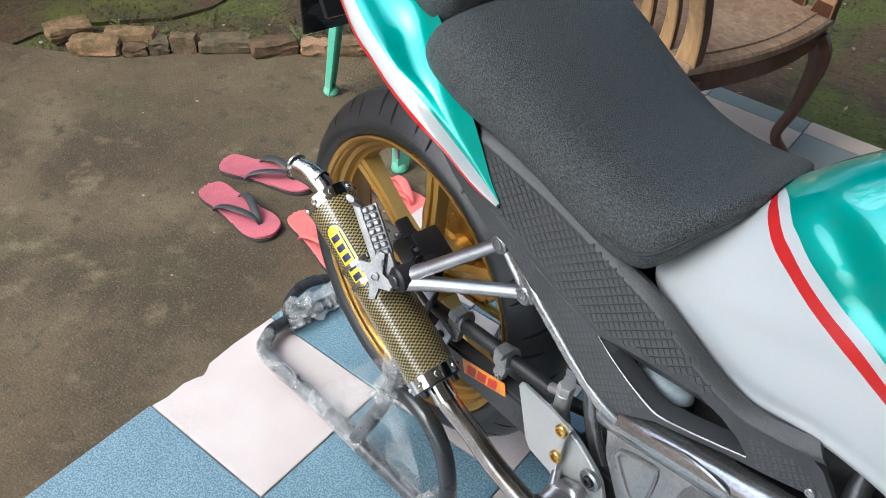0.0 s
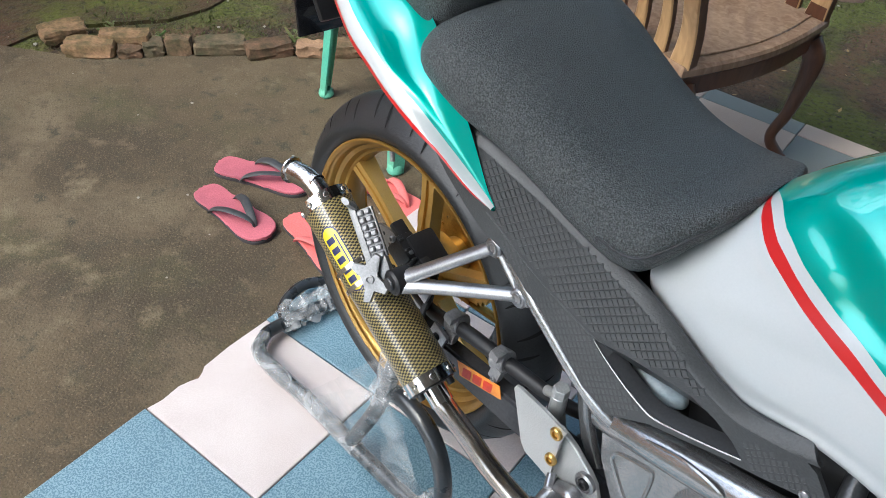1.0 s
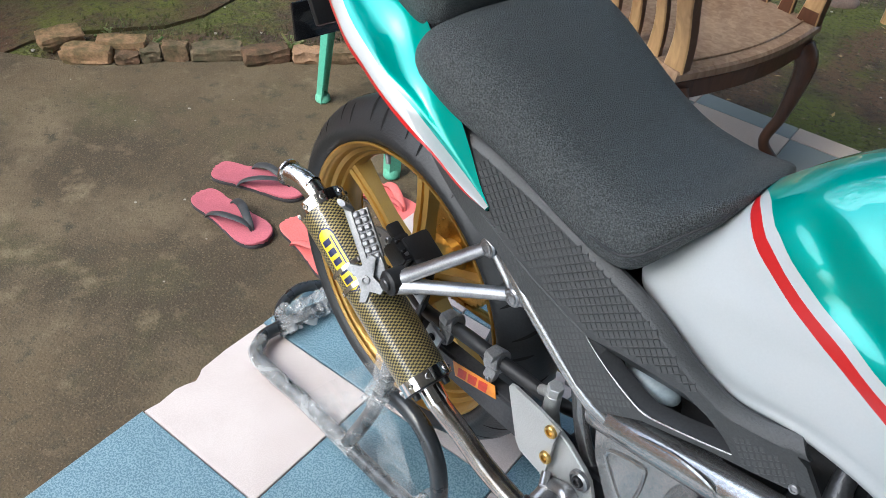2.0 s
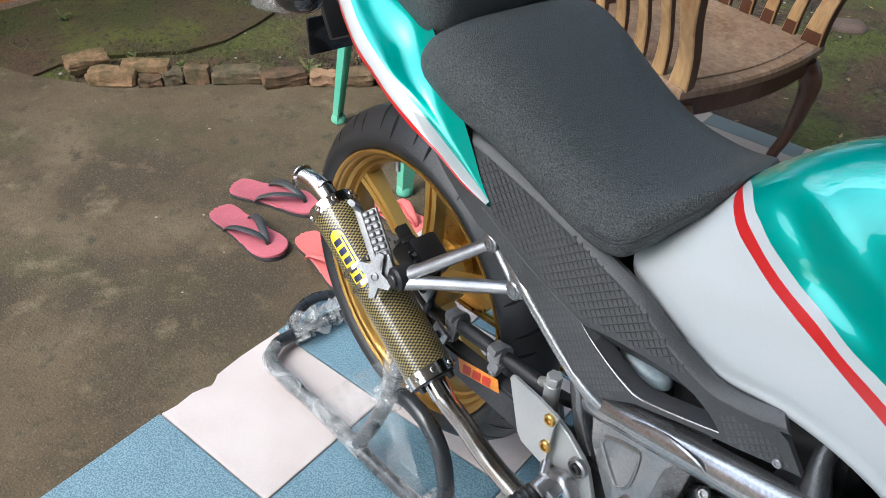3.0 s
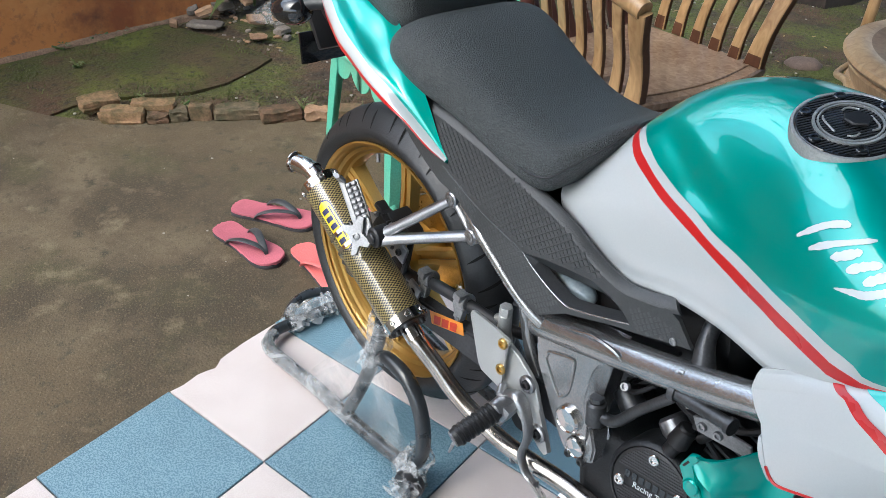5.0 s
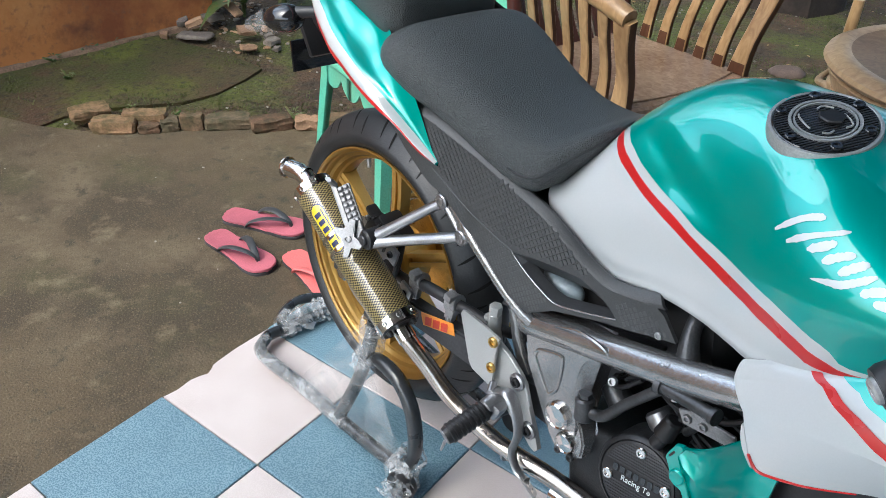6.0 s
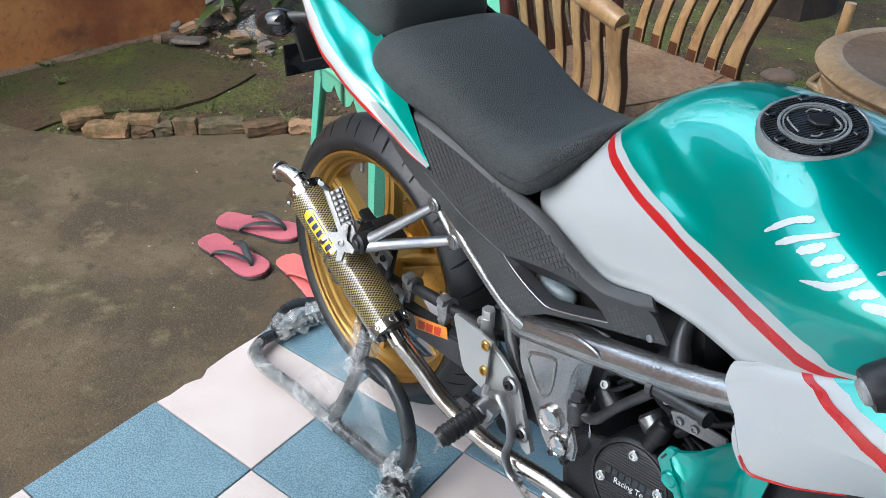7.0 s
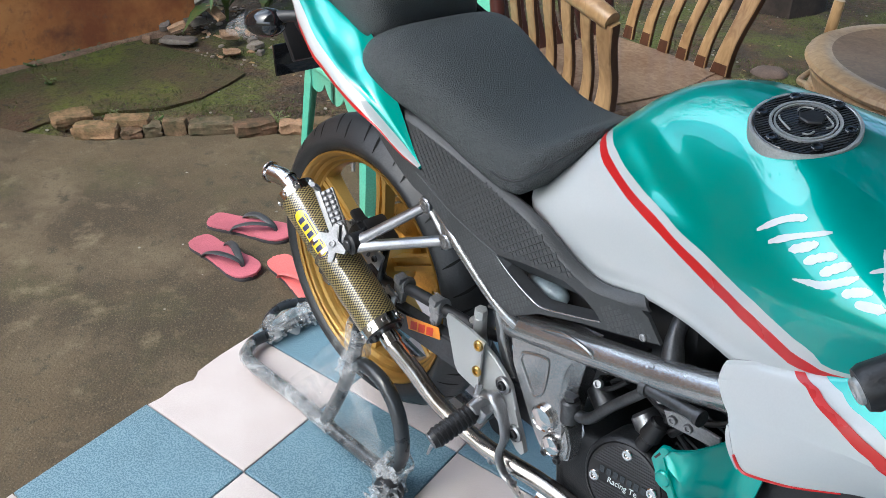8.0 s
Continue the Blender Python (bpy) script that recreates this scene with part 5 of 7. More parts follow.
bm = bmesh.new()
rod(bm, P3 + V(0.002, 0.014, 0), P3 + V(0, -0.016, 0), 0.017, None, 20, 0.003)
pivot = bp("pivot", bm, BLACK, hanger)
bolt(pivot, P3 + V(0, -0.0155, 0), 0.009, 0.005, DARKTUBE, socket=False)
PE, PF = V(0.065, -0.182, 0.234), V(0.146, -0.193, 0.158)
px = (PE - PF).normalized()
pz = V(0.15, -0.72, 0.68)
pz = (pz - px * pz.dot(px)).normalized()
py = pz.cross(px)
PMAT = Matrix((px, py, pz)).transposed().to_4x4()
PL_ = (PE - PF).length
bm = bmesh.new()
block(bm, (PL_, 0.010, 0.009), Matrix.Translation((PF + PE) / 2) @ PMAT, 0.003)
block(bm, (PL_ * 0.60, 0.022, 0.006), Matrix.Translation((PF + PE) / 2 + px * PL_ * 0.12 - py * 0.015 - pz * 0.002) @ PMAT, 0.002)
block(bm, (0.030, 0.030, 0.012), Matrix.Translation(PF + px * 0.024 - py * 0.010) @ PMAT, 0.004)
peg = bp("folded_footpeg", bm, PEGM, None, "folded alloy footpeg with a grid of studs")
bm = bmesh.new()
block(bm, (0.0074, 0.0082, 0.007), PMAT, 0.0016, 1)
stud = finish("stud", bm, PEGM)
for i in range(7):
    for j in range(2):
        q = new("stud", stud)
        q.parent, q.location = peg, PF + px * (0.040 + i * 0.0096) - py * (0.0100 + 0.0098 * j) + pz * 0.0035
bm = bmesh.new()
tube(bm, [PE + pz * 0.0, PE + px * 0.006 + pz * 0.014], [0.011, 0.008], 8, 0, flat=0.5)
bp("peg_end", bm, PEGM, peg)
# strap tongue that joins the silencer to the bracket
bm = bmesh.new()
star = [(0.027, 0.026), (0.010, 0.013), (-0.012, 0.012), (-0.030, 0.024), (-0.034, 0.012), (-0.018, 0.0), (-0.030, -0.016), (-0.022, -0.026), (0.0, -0.013), (0.016, -0.015), (0.028, -0.030), (0.036, -0.022), (0.022, 0.0), (0.034, 0.018)]
SM = Matrix.Translation(V(0.137, -0.200, 0.171)) @ PMAT
slab(bm, star, lambda a, b, d: SM @ V(a * 0.8, b * 0.8, d - 0.003), 0.007, 0.0012)
lathe(bm, [(0.006, 0.002), (0.006, 0.0065), (0.0035, 0.007), (0.003, 0.005), (0.0005, 0.005)], SM, 16)
bp("strap_tongue", bm, PEGM, muffler, "cast alloy tongue of the strap")

# main frame tube, pivot plate, seat rail
bm = bmesh.new()
tube(bm, [(0.455, -0.108, 0.168), (0.485, -0.115, 0.183), (0.60, -0.121, 0.220), (0.71, -0.126, 0.257), (0.80, -0.128, 0.292), (0.92, -0.12, 0.34)], 0.0205, 20, 6)
frame_tube = bp("frame_tube", bm, FRAME, None, "grey painted steel frame tube with welds")
bm = bmesh.new()
fp = [(0.4619, 0.1775), (0.4644, 0.1541), (0.4723, 0.1183), (0.4848, 0.0974), (0.5095, 0.0572), (0.5325, 0.0218), (0.5505, 0.0025), (0.5795, 0.0063), (0.596, 0.0204), (0.5963, 0.0459), (0.5863, 0.0702), (0.571, 0.09), (0.5603, 0.1027), (0.5595, 0.1177), (0.5611, 0.1471), (0.5631, 0.1682), (0.5708, 0.185), (0.6001, 0.2105), (0.5914, 0.225), (0.5542, 0.2193), (0.5061, 0.205)]
plate(bm, fp, -0.124, 0.03, 0.0)
bmesh.ops.bevel(bm, geom=[e for e in bm.edges if len(e.link_faces) == 2 and e.calc_face_angle() > 0.9 and abs(e.verts[0].co.y - e.verts[1].co.y) < 0.001], offset=0.003, segments=2, affect="EDGES")
pplate = bp("pivot_plate", bm, FRAME, None, "grey steel frame plate with a pressed recess")
rec = [(p.x, p.y) for p in spline([(a, b, 0) for a, b in [(0.4882, 0.1383), (0.4941, 0.1493), (0.5273, 0.1624), (0.5366, 0.1569), (0.5362, 0.113), (0.5286, 0.095), (0.5169, 0.0928), (0.4896, 0.13), (0.4882, 0.1383)]], 4)][:-1]
bm = bmesh.new()
tube(bm, [(a, -0.1242, b) for a, b in rec] + [(rec[0][0], -0.1242, rec[0][1])], 0.0026, 8, 0)
bp("pressed_rim", bm, FRAME, pplate)
for (x, z), r0 in (((0.5461, 0.0667), 0.0205), ((0.5686, 0.0322), 0.0165)):
    bm = bmesh.new()
    lathe(bm, [(r0, 0), (r0, 0.006), (r0 * 0.88, 0.009), (r0 * 0.8, 0.0075), (r0 * 0.6, 0.0078), (0.0005, 0.0095)], pose(x, -0.1235, z, 90, 0, 0), 32)
    bp("chrome_cap", bm, CHROME, pplate, "round mirror-polished cap")
for x, z in ((0.5575, 0.0105), (0.5805, 0.0120)):
    bolt(pplate, (x, -0.124, z), 0.006, 0.006, DARKTUBE)
bm = bmesh.new()
tube(bm, [(0.5197, -0.1340, 0.2106), (0.5422, -0.1390, 0.2242), (0.5654, -0.1420, 0.2348), (0.5912, -0.1430, 0.2375), (0.6087, -0.1420, 0.2333), (0.6157, -0.1390, 0.2229), (0.6138, -0.1360, 0.2111)], [0.0010, 0.0020, 0.0022, 0.0024, 0.0022, 0.0020, 0.0012], 6, 5)
bp("weld_bead", bm, FRAME, frame_tube, "raised weld bead")
for x in (0.700, 0.745):
    bm = bmesh.new()
    for k in range(9):
        q = bmesh.ops.create_icosphere(bm, subdivisions=1, radius=0.0042)
        for v in q["verts"]:
            v.co += V(x - 0.012 + 0.003 * k, -0.138, 0.262 + (x - 0.70) * 0.34 + 0.004 * math.sin(k))
    bp("weld_patch", bm, ALLOY, frame_tube)
bm = bmesh.new()
tube(bm, [(0.276, -0.104, 0.300), (0.295, -0.122, 0.287), (0.340, -0.131, 0.264), (0.379, -0.132, 0.240), (0.416, -0.132, 0.217), (0.452, -0.130, 0.197), (0.476, -0.124, 0.184)], 0.0100, 14, 6)
bp("seat_rail", bm, FRAME, None, "grey tube rising to the seat")
bm = bmesh.new()
tube(bm, [(0.405, -0.10, 0.20), (0.44, -0.10, 0.10), (0.475, -0.098, 0.05)], 0.010, 12, 5)
bp("frame_stay", bm, FRAME)
bm = bmesh.new()
tube(bm, [(0.702, -0.112, 0.265), (0.690, -0.098, 0.295), (0.680, -0.06, 0.33)], [0.015, 0.0105, 0.010], 12, 5)
bp("frame_stay", bm, DARKTUBE)
bm = bmesh.new()
plate(bm, [(0.30, 0.258), (0.325, 0.262), (0.33, 0.235), (0.315, 0.228)], -0.124, 0.004)
bp("rail_tab", bm, ALLOY)

# rider's footrest plates, peg, brake pedal
bm = bmesh.new()
hb = [(0.418, 0.122), (0.446, 0.112), (0.473, 0.095), (0.485, 0.084), (0.500, 0.051), (0.518, 0.008), (0.529, -0.012), (0.522, -0.022), (0.512, -0.020), (0.503, -0.009), (0.463, 0.008), (0.446, 0.030), (0.416, 0.025), (0.412, 0.09)]
plate(bm, hb, -0.134, 0.008, 0.0015)
rest = bp("footrest_plate", bm, PLATE, None, "cast alloy footrest plate")
bm = bmesh.new()
ha = [(0.350, 0.131), (0.353, 0.139), (0.360, 0.142), (0.400, 0.139), (0.436, 0.137), (0.430, 0.118), (0.431, 0.048), (0.422, 0.043), (0.386, 0.048), (0.377, 0.058)]
plate(bm, ha, -0.144, 0.004, 0.0012)
heel = bp("heel_guard", bm, PLATE, None, "smooth pale alloy heel guard with brass bolts")
for p in ((0.4245, -0.144, 0.1255), (0.4265, -0.144, 0.0795)):
    bolt(heel, p, 0.0085, 0.005, BRASS, name="brass_bolt")
for p in ((0.473, -0.134, 0.0805), (0.507, -0.134, 0.0115)):
    bm = bmesh.new()
    lathe(bm, [(0.014, 0), (0.014, 0.005), (0.011, 0.007), (0.011, 0.004), (0.0005, 0.004)], pose(*p, 90, 0, 0), 24)
    bs = bp("boss", bm, ALLOY, rest)
    bolt(bs, (p[0], p[1] - 0.004, p[2]), 0.0075, 0.005, BLACK)
bm = bmesh.new()
rod(bm, (0.398, -0.118, 0.118), (0.400, -0.122, 0.155), 0.0105, 0.010, 16, 0.002)
rod(bm, (0.400, -0.122, 0.153), (0.401, -0.123, 0.168), 0.010, 0.010, 6, 0.001)
rod(bm, (0.392, -0.110, 0.135), (0.370, -0.105, 0.120), 0.007, None, 10)
rod(bm, (0.398, -0.118, 0.118), (0.41, -0.11, 0.06), 0.011, None, 14)
bp("brake_cylinder", bm, PLATE, None, "small brake master cylinder with a banjo bolt")
PB, PT = V(0.446, -0.150, 0.026), V(0.432, -0.232, -0.006)
bm = bmesh.new()
d = (PT - PB)
tube(bm, [PB + d * 0.12, PB + d * 0.2, PB + d * 0.9, PT], [0.012, 0.0145, 0.0150, 0.0125], 18, 0)
ppg = bp("footpeg", bm, BLACK, None, "ribbed black rubber rider footpeg")
for k in range(8):
    bm = bmesh.new()
    c = PB + d * (0.20 + 0.092 * k)
    tube(bm, [c, c + d * 0.012, c + d * 0.056, c + d * 0.068], [0.0150, 0.0163, 0.0163, 0.0150], 18, 0)
    bp("rib", bm, BLACK, ppg)
bm = bmesh.new()
rod(bm, PB + d * 0.98, PB + d * 1.005, 0.0128, None, 16)
rod(bm, PB + d * 0.98 + V(0, 0, -0.01), PB + d * 0.99 + V(-0.006, 0, -0.032), 0.003, 0.002, 8)
bp("peg_feeler", bm, ALLOY, ppg)
bm = bmesh.new()
block(bm, (0.034, 0.03, 0.030), pose(0.446, -0.148, 0.022, 0, 20, 10), 0.007)
rod(bm, (0.444, -0.132, 0.038), (0.444, -0.168, 0.026), 0.012, None, 14, 0.002)
rod(bm, (0.43, -0.14, 0.05), (0.44, -0.155, 0.045), 0.006, None, 10)
bp("peg_clevis", bm, ALLOY, None, "alloy peg clevis")
bm = bmesh.new()
tube(bm, [(0.444, -0.142, 0.045), (0.470, -0.149, 0.063), (0.490, -0.150, 0.044), (0.501, -0.150, 0.008), (0.494, -0.150, -0.032), (0.506, -0.150, -0.058), (0.522, -0.151, -0.064), (0.532, -0.152, -0.062)], [0.011, 0.011, 0.010, 0.009, 0.008, 0.007, 0.007, 0.007], 12, 5, flat=0.55)
pedal = bp("brake_pedal", bm, ALLOY, None, "curved alloy brake pedal")
bm = bmesh.new()
pierced(bm, [(-0.026, -0.011), (0.022, -0.011), (0.026, -0.006), (0.026, 0.006), (0.022, 0.011), (-0.026, 0.011)], [[(c - 0.004, -0.006), (c + 0.002, -0.006), (c + 0.004, 0.006), (c - 0.002, 0.006)] for c in (-0.014, 0.0, 0.014)], lambda a, b, k: V(0.539, -0.156, -0.060) + V(0.72, -0.25, 0.1).normalized() * a + V(0.35, -0.6, 0.3).normalized() * b + V(0, 0.1, -1) * k, 0.006)
bp("pedal_pad", bm, ALLOY, pedal, "slotted pedal pad")

# engine bay
bm = bmesh.new()
block(bm, (0.30, 0.20, 0.20), pose(0.70, 0.0, -0.02, 0, -10, 0), 0.03, 3)
block(bm, (0.16, 0.15, 0.20), pose(0.80, 0.0, 0.14, 0, 15, 0), 0.02, 2)
engine = bp("engine", bm, ENGINE, None, "dark cast engine block in shadow")
for k in range(7):
    bm = bmesh.new()
    block(bm, (0.17, 0.19, 0.005), pose(0.80 + 0.004 * k, 0, 0.09 + 0.017 * k, 0, 15, 0), 0.001, 1)
    bp("cooling_fin", bm, ENGINE, engine)
bm = bmesh.new()
block(bm, (0.20, 0.16, 0.13), pose(0.62, 0.0, 0.235, 0, -12, 0), 0.02)
bp("air_box", bm, BLACK, None, "black air box under the seat")
bm = bmesh.new()
block(bm, (0.36, 0.16, 0.05), pose(0.28, 0.0, 0.315, 0, 6, 0), 0.015)
bp("under_tray", bm, BLACK)
bm = bmesh.new()
block(bm, (0.30, 0.14, 0.10), pose(0.70, 0.0, 0.33, 0, -4, 0), 0.02)
bp("tank_tunnel", bm, BLACK)
CC = V(0.697, -0.142, 0.080)
cq = V(0.05, -1, 0.22).normalized()
cx = (V(1, 0, 0) - cq * cq.x).normalized()
CM = Matrix.Translation(CC) @ Matrix((cx, cq.cross(cx), cq)).transposed().to_4x4() @ Matrix.Scale(0.88, 4)
bm = bmesh.new()
lathe(bm, [(0.070, -0.06), (0.070, -0.006), (0.066, 0.0), (0.062, 0.002), (0.060, -0.001)], CM, 48)
cover = bp("clutch_cover", bm, ENGINE, engine, "round black clutch cover with a ribbed plate")
bm = bmesh.new()
lathe(bm, [(0.0595, -0.004), (0.0595, 0.0015), (0.058, 0.0025), (0.0005, 0.0025)], CM, 48)
face = bp("ribbed_plate", bm, BLACK, cover)
bm = bmesh.new()
for k in range(24):
    y = -0.050 + 0.0044 * k
    hw = math.sqrt(max(0, 0.055 ** 2 - y * y))
    if -0.014 < y < 0.014:
        continue
    block(bm, (2 * hw, 0.0023, 0.0014), CM @ Matrix.Rotation(radians(8), 4, "Z") @ Matrix.Translation((0, y, 0.003)), 0.0, 1)
bp("ribs", bm, SWING, face)
for a in (100, 200, 320, 20, 260):
    q = CM @ V(0.047 * math.cos(radians(a)), 0.047 * math.sin(radians(a)), 0.0025)
    bolt(face, q, 0.0075, 0.004, CHROME, cq)
for k in range(7):
    bm = bmesh.new()
    block(bm, (0.008, 0.011, 0.001), CM @ Matrix.Rotation(radians(8), 4, "Z") @ Matrix.Translation((-0.036 + 0.0115 * k, 0.006, 0.0035)), 0.0, 1)
    bp("raised_bar", bm, GLOSSBLACK, face)
txt = bpy.data.curves.new("lettering", "FONT")
txt.body, txt.size, txt.extrude, txt.align_x = "Racing Te", 0.0125, 0.0004, "CENTER"
tob_ = new("lettering_curve", txt)
deps = bpy.context.evaluated_depsgraph_get()
tme = bpy.data.meshes.new_from_object(tob_.evaluated_get(deps))
bpy.data.objects.remove(tob_)
tme.materials.clear()
tme.materials.append(LETTER)
lt = new("lettering", tme)
lt.parent, lt.matrix_basis = engine, CM @ Matrix.Rotation(radians(8), 4, "Z") @ Matrix.Translation((0, -0.010, 0.0032))
tagged(lt, "small white lettering on the clutch cover")
# levers, hoses and fittings in front of the engine
bm = bmesh.new()
rod(bm, (0.594, -0.132, 0.100), (0.587, -0.130, 0.133), 0.0145, 0.0135, 18, 0.003)
rod(bm, (0.587, -0.130, 0.135), (0.586, -0.130, 0.141), 0.010, None, 6)
tube(bm, [(0.592, -0.130, 0.115), (0.62, -0.130, 0.125), (0.65, -0.132, 0.17), (0.692, -0.135, 0.228)], [0.009, 0.008, 0.0072, 0.007], 12, 6)
kick = bp("kick_lever", bm, DARKTUBE, None, "dark steel kick lever folded against the engine")
bm = bmesh.new()
tube(bm, [(0.690, -0.137, 0.234), (0.767, -0.145, 0.248)], 0.0080, 16, 0)
tube(bm, [(0.764, -0.145, 0.2475), (0.770, -0.146, 0.2485)], 0.0104, 16, 0)
tube(bm, [(0.686, -0.137, 0.2333), (0.694, -0.137, 0.2347)], 0.0112, 16, 0)
bp("kick_pedal", bm, DARKTUBE, kick)
bm = bmesh.new()
tube(bm, [(0.72, -0.10, 0.16), (0.735, -0.11, 0.19), (0.73, -0.115, 0.22)], 0.006, 10, 5)
bp("fuel_fitting", bm, DARKTUBE, None, "dark fuel fitting")
for pts, r0 in (([(0.60, -0.09, 0.16), (0.66, -0.10, 0.20), (0.72, -0.10, 0.17), (0.76, -0.08, 0.12)], 0.004), ([(0.63, -0.08, 0.20), (0.70, -0.105, 0.19), (0.77, -0.11, 0.22), (0.82, -0.10, 0.27)], 0.0045), ([(0.58, -0.08, 0.13), (0.62, -0.10, 0.16), (0.645, -0.10, 0.19)], 0.0035), ([(0.69, -0.11, 0.13), (0.71, -0.115, 0.155), (0.715, -0.11, 0.19), (0.70, -0.09, 0.23)], 0.005), ([(0.74, -0.12, 0.10), (0.78, -0.12, 0.15), (0.80, -0.11, 0.20), (0.81, -0.09, 0.26)], 0.006)):
    bm = bmesh.new()
    tube(bm, pts, r0, 8, 6)
    bp("cable", bm, HOSE, None, "black cable beside the engine")
bm = bmesh.new()
rod(bm, (0.705, -0.125, 0.155), (0.712, -0.120, 0.185), 0.014, 0.012, 16, 0.003)
rod(bm, (0.700, -0.128, 0.14), (0.705, -0.125, 0.155), 0.010, None, 12)
bp("oil_filler", bm, BLACK, engine, "black ribbed filler neck")
bm = bmesh.new()
rod(bm, (0.668, -0.085, 0.150), (0.698, -0.09, 0.128), 0.019, 0.021, 20, 0.004)
bp("starter_case", bm, ALLOY, engine, "dark alloy case")
bolt(engine, (0.611, -0.110, 0.168), 0.0065, 0.006, ALLOY, V(0.1, -0.9, 0.4))
bm = bmesh.new()
rod(bm, (0.590, -0.080, 0.135), (0.622, -0.088, 0.118), 0.017, 0.019, 18, 0.003)
bp("coupling", bm, DARKTUBE, engine)
bm = bmesh.new()
plate(bm, [(0.712, 0.204), (0.728, 0.212), (0.786, 0.216), (0.792, 0.200), (0.722, 0.188)], -0.121, 0.005, 0.001)
low_bracket = bp("alloy_bracket", bm, PEGM, None, "small alloy bracket with two bolts")
bolt(low_bracket, (0.727, -0.121, 0.200), 0.006, 0.004, ALLOY)
bolt(low_bracket, (0.748, -0.121, 0.203), 0.006, 0.004, ALLOY)
bm = bmesh.new()
plate(bm, [(0.69, 0.236), (0.735, 0.258), (0.742, 0.244), (0.735, 0.222), (0.70, 0.205)], -0.120, 0.005)
gus = bp("frame_gusset", bm, FRAME)
bolt(gus, (0.708, -0.120, 0.226), 0.008, 0.005, DARKTUBE)
bolt(gus, (0.732, -0.120, 0.238), 0.008, 0.005, DARKTUBE)
bm = bmesh.new()
tube(bm, [(0.585, -0.085, 0.135), (0.64, -0.10, 0.205)], 0.005, 8, 0)
bp("thin_stay", bm, CHROME)
bm = bmesh.new()
plate(bm, [(0.553, 0.150), (0.572, 0.172), (0.594, 0.166), (0.575, 0.148)], -0.05, 0.003)
bp("white_tag", bm, LETTER, None, "white printed tag behind the frame plate")
bm = bmesh.new()
tube(bm, [(0.56, -0.12, -0.085), (0.62, -0.118, -0.075), (0.70, -0.115, -0.06), (0.85, -0.10, -0.04)], 0.014, 14, 5)
bp("lower_frame_tube", bm, CHROME, None, "polished lower frame tube")

# fuel tank
t_top = curve([(0.44, 0.385), (0.45, 0.397), (0.465, 0.423), (0.485, 0.4525), (0.505, 0.4775), (0.53, 0.5045), (0.56, 0.531), (0.60, 0.555), (0.65, 0.571), (0.70, 0.5735), (0.76, 0.567), (0.83, 0.556), (0.92, 0.534), (1.02, 0.500)])
t_low = curve([(0.440, 0.372), (0.446, 0.358), (0.452, 0.350), (0.465, 0.343), (0.497, 0.333), (0.529, 0.320), (0.56, 0.311), (0.583, 0.310), (0.613, 0.318), (0.637, 0.324), (0.662, 0.327), (0.694, 0.329), (0.729, 0.331), (0.757, 0.331), (0.778, 0.330), (0.83, 0.345), (0.92, 0.40), (1.02, 0.44)])
t_half = curve([(0.44, 0.088), (0.446, 0.097), (0.455, 0.1015), (0.465, 0.104), (0.485, 0.1075), (0.505, 0.1088), (0.56, 0.1097), (0.60, 0.112), (0.65, 0.116), (0.70, 0.127), (0.76, 0.1525), (0.83, 0.172), (0.92, 0.1765), (1.02, 0.165)])


def even(pts, n=80):
    """The smooth line through the points, cut into n equal lengths."""
    q = spline([(a, b, 0) for a, b in pts], 10)
    d = [0.0]
    for a, b in zip(q, q[1:]):
        d.append(d[-1] + (b - a).length)
    out, i = [], 0
    for k in range(n + 1):
        want = d[-1] * k / n
        while i < len(q) - 2 and d[i + 1] < want:
            i += 1
        out.append(q[i].lerp(q[i + 1], (want - d[i]) / max(1e-9, d[i + 1] - d[i])))
    return out


T_REAR = even([(0.945, 0), (0.985, 0.07), (0.97, 0.10), (1, 0.22), (0.95, 0.38), (0.83, 0.56), (0.64, 0.75), (0.40, 0.90), (0.2, 0.97), (0, 1)])
T_MID = even([(0.945, 0), (0.975, 0.030), (0.962, 0.055), (0.99, 0.10), (1.0, 0.20), (0.985, 0.34), (0.94, 0.43), (0.865, 0.50), (0.815, 0.555), (0.795, 0.605), (0.755, 0.67), (0.675, 0.765), (0.56, 0.86), (0.41, 0.935), (0.21, 0.985), (0, 1)])
T_FRONT = even([(0.83, 0), (0.865, 0.05), (0.862, 0.08), (0.90, 0.18), (0.925, 0.29), (0.955, 0.40), (0.97, 0.49), (0.945, 0.60), (0.87, 0.72), (0.74, 0.835), (0.55, 0.93), (0.28, 0.985), (0, 1)])
T_BACK = even([(0.945, 0), (0.99, 0.10), (1.0, 0.20), (0.985, 0.34), (0.93, 0.44), (0.83, 0.525), (0.775, 0.60), (0.75, 0.68), (0.70, 0.78), (0.56, 0.89), (0.30, 0.975), (0, 1)])
T_AHEAD = even([(0.83, 0), (0.90, 0.18), (0.925, 0.29), (0.955, 0.41), (0.975, 0.52), (0.965, 0.63), (0.91, 0.74), (0.79, 0.85), (0.59, 0.935), (0.3, 0.985), (0, 1)])


def ease(x, a, b):
    t = min(1, max(0, (x - a) / (b - a)))
    return t * t * (3 - 2 * t)


t_hollow = curve([(0.44, 0.80), (0.55, 0.600), (0.585, 0.513), (0.615, 0.425), (0.640, 0.372), (0.667, 0.338), (0.71, 0.304), (0.80, 0.28)])
t_ridge = curve([(0.44, 0.90), (0.55, 0.690), (0.590, 0.595), (0.628, 0.490), (0.663, 0.418), (0.723, 0.350), (0.755, 0.330), (0.80, 0.32)])


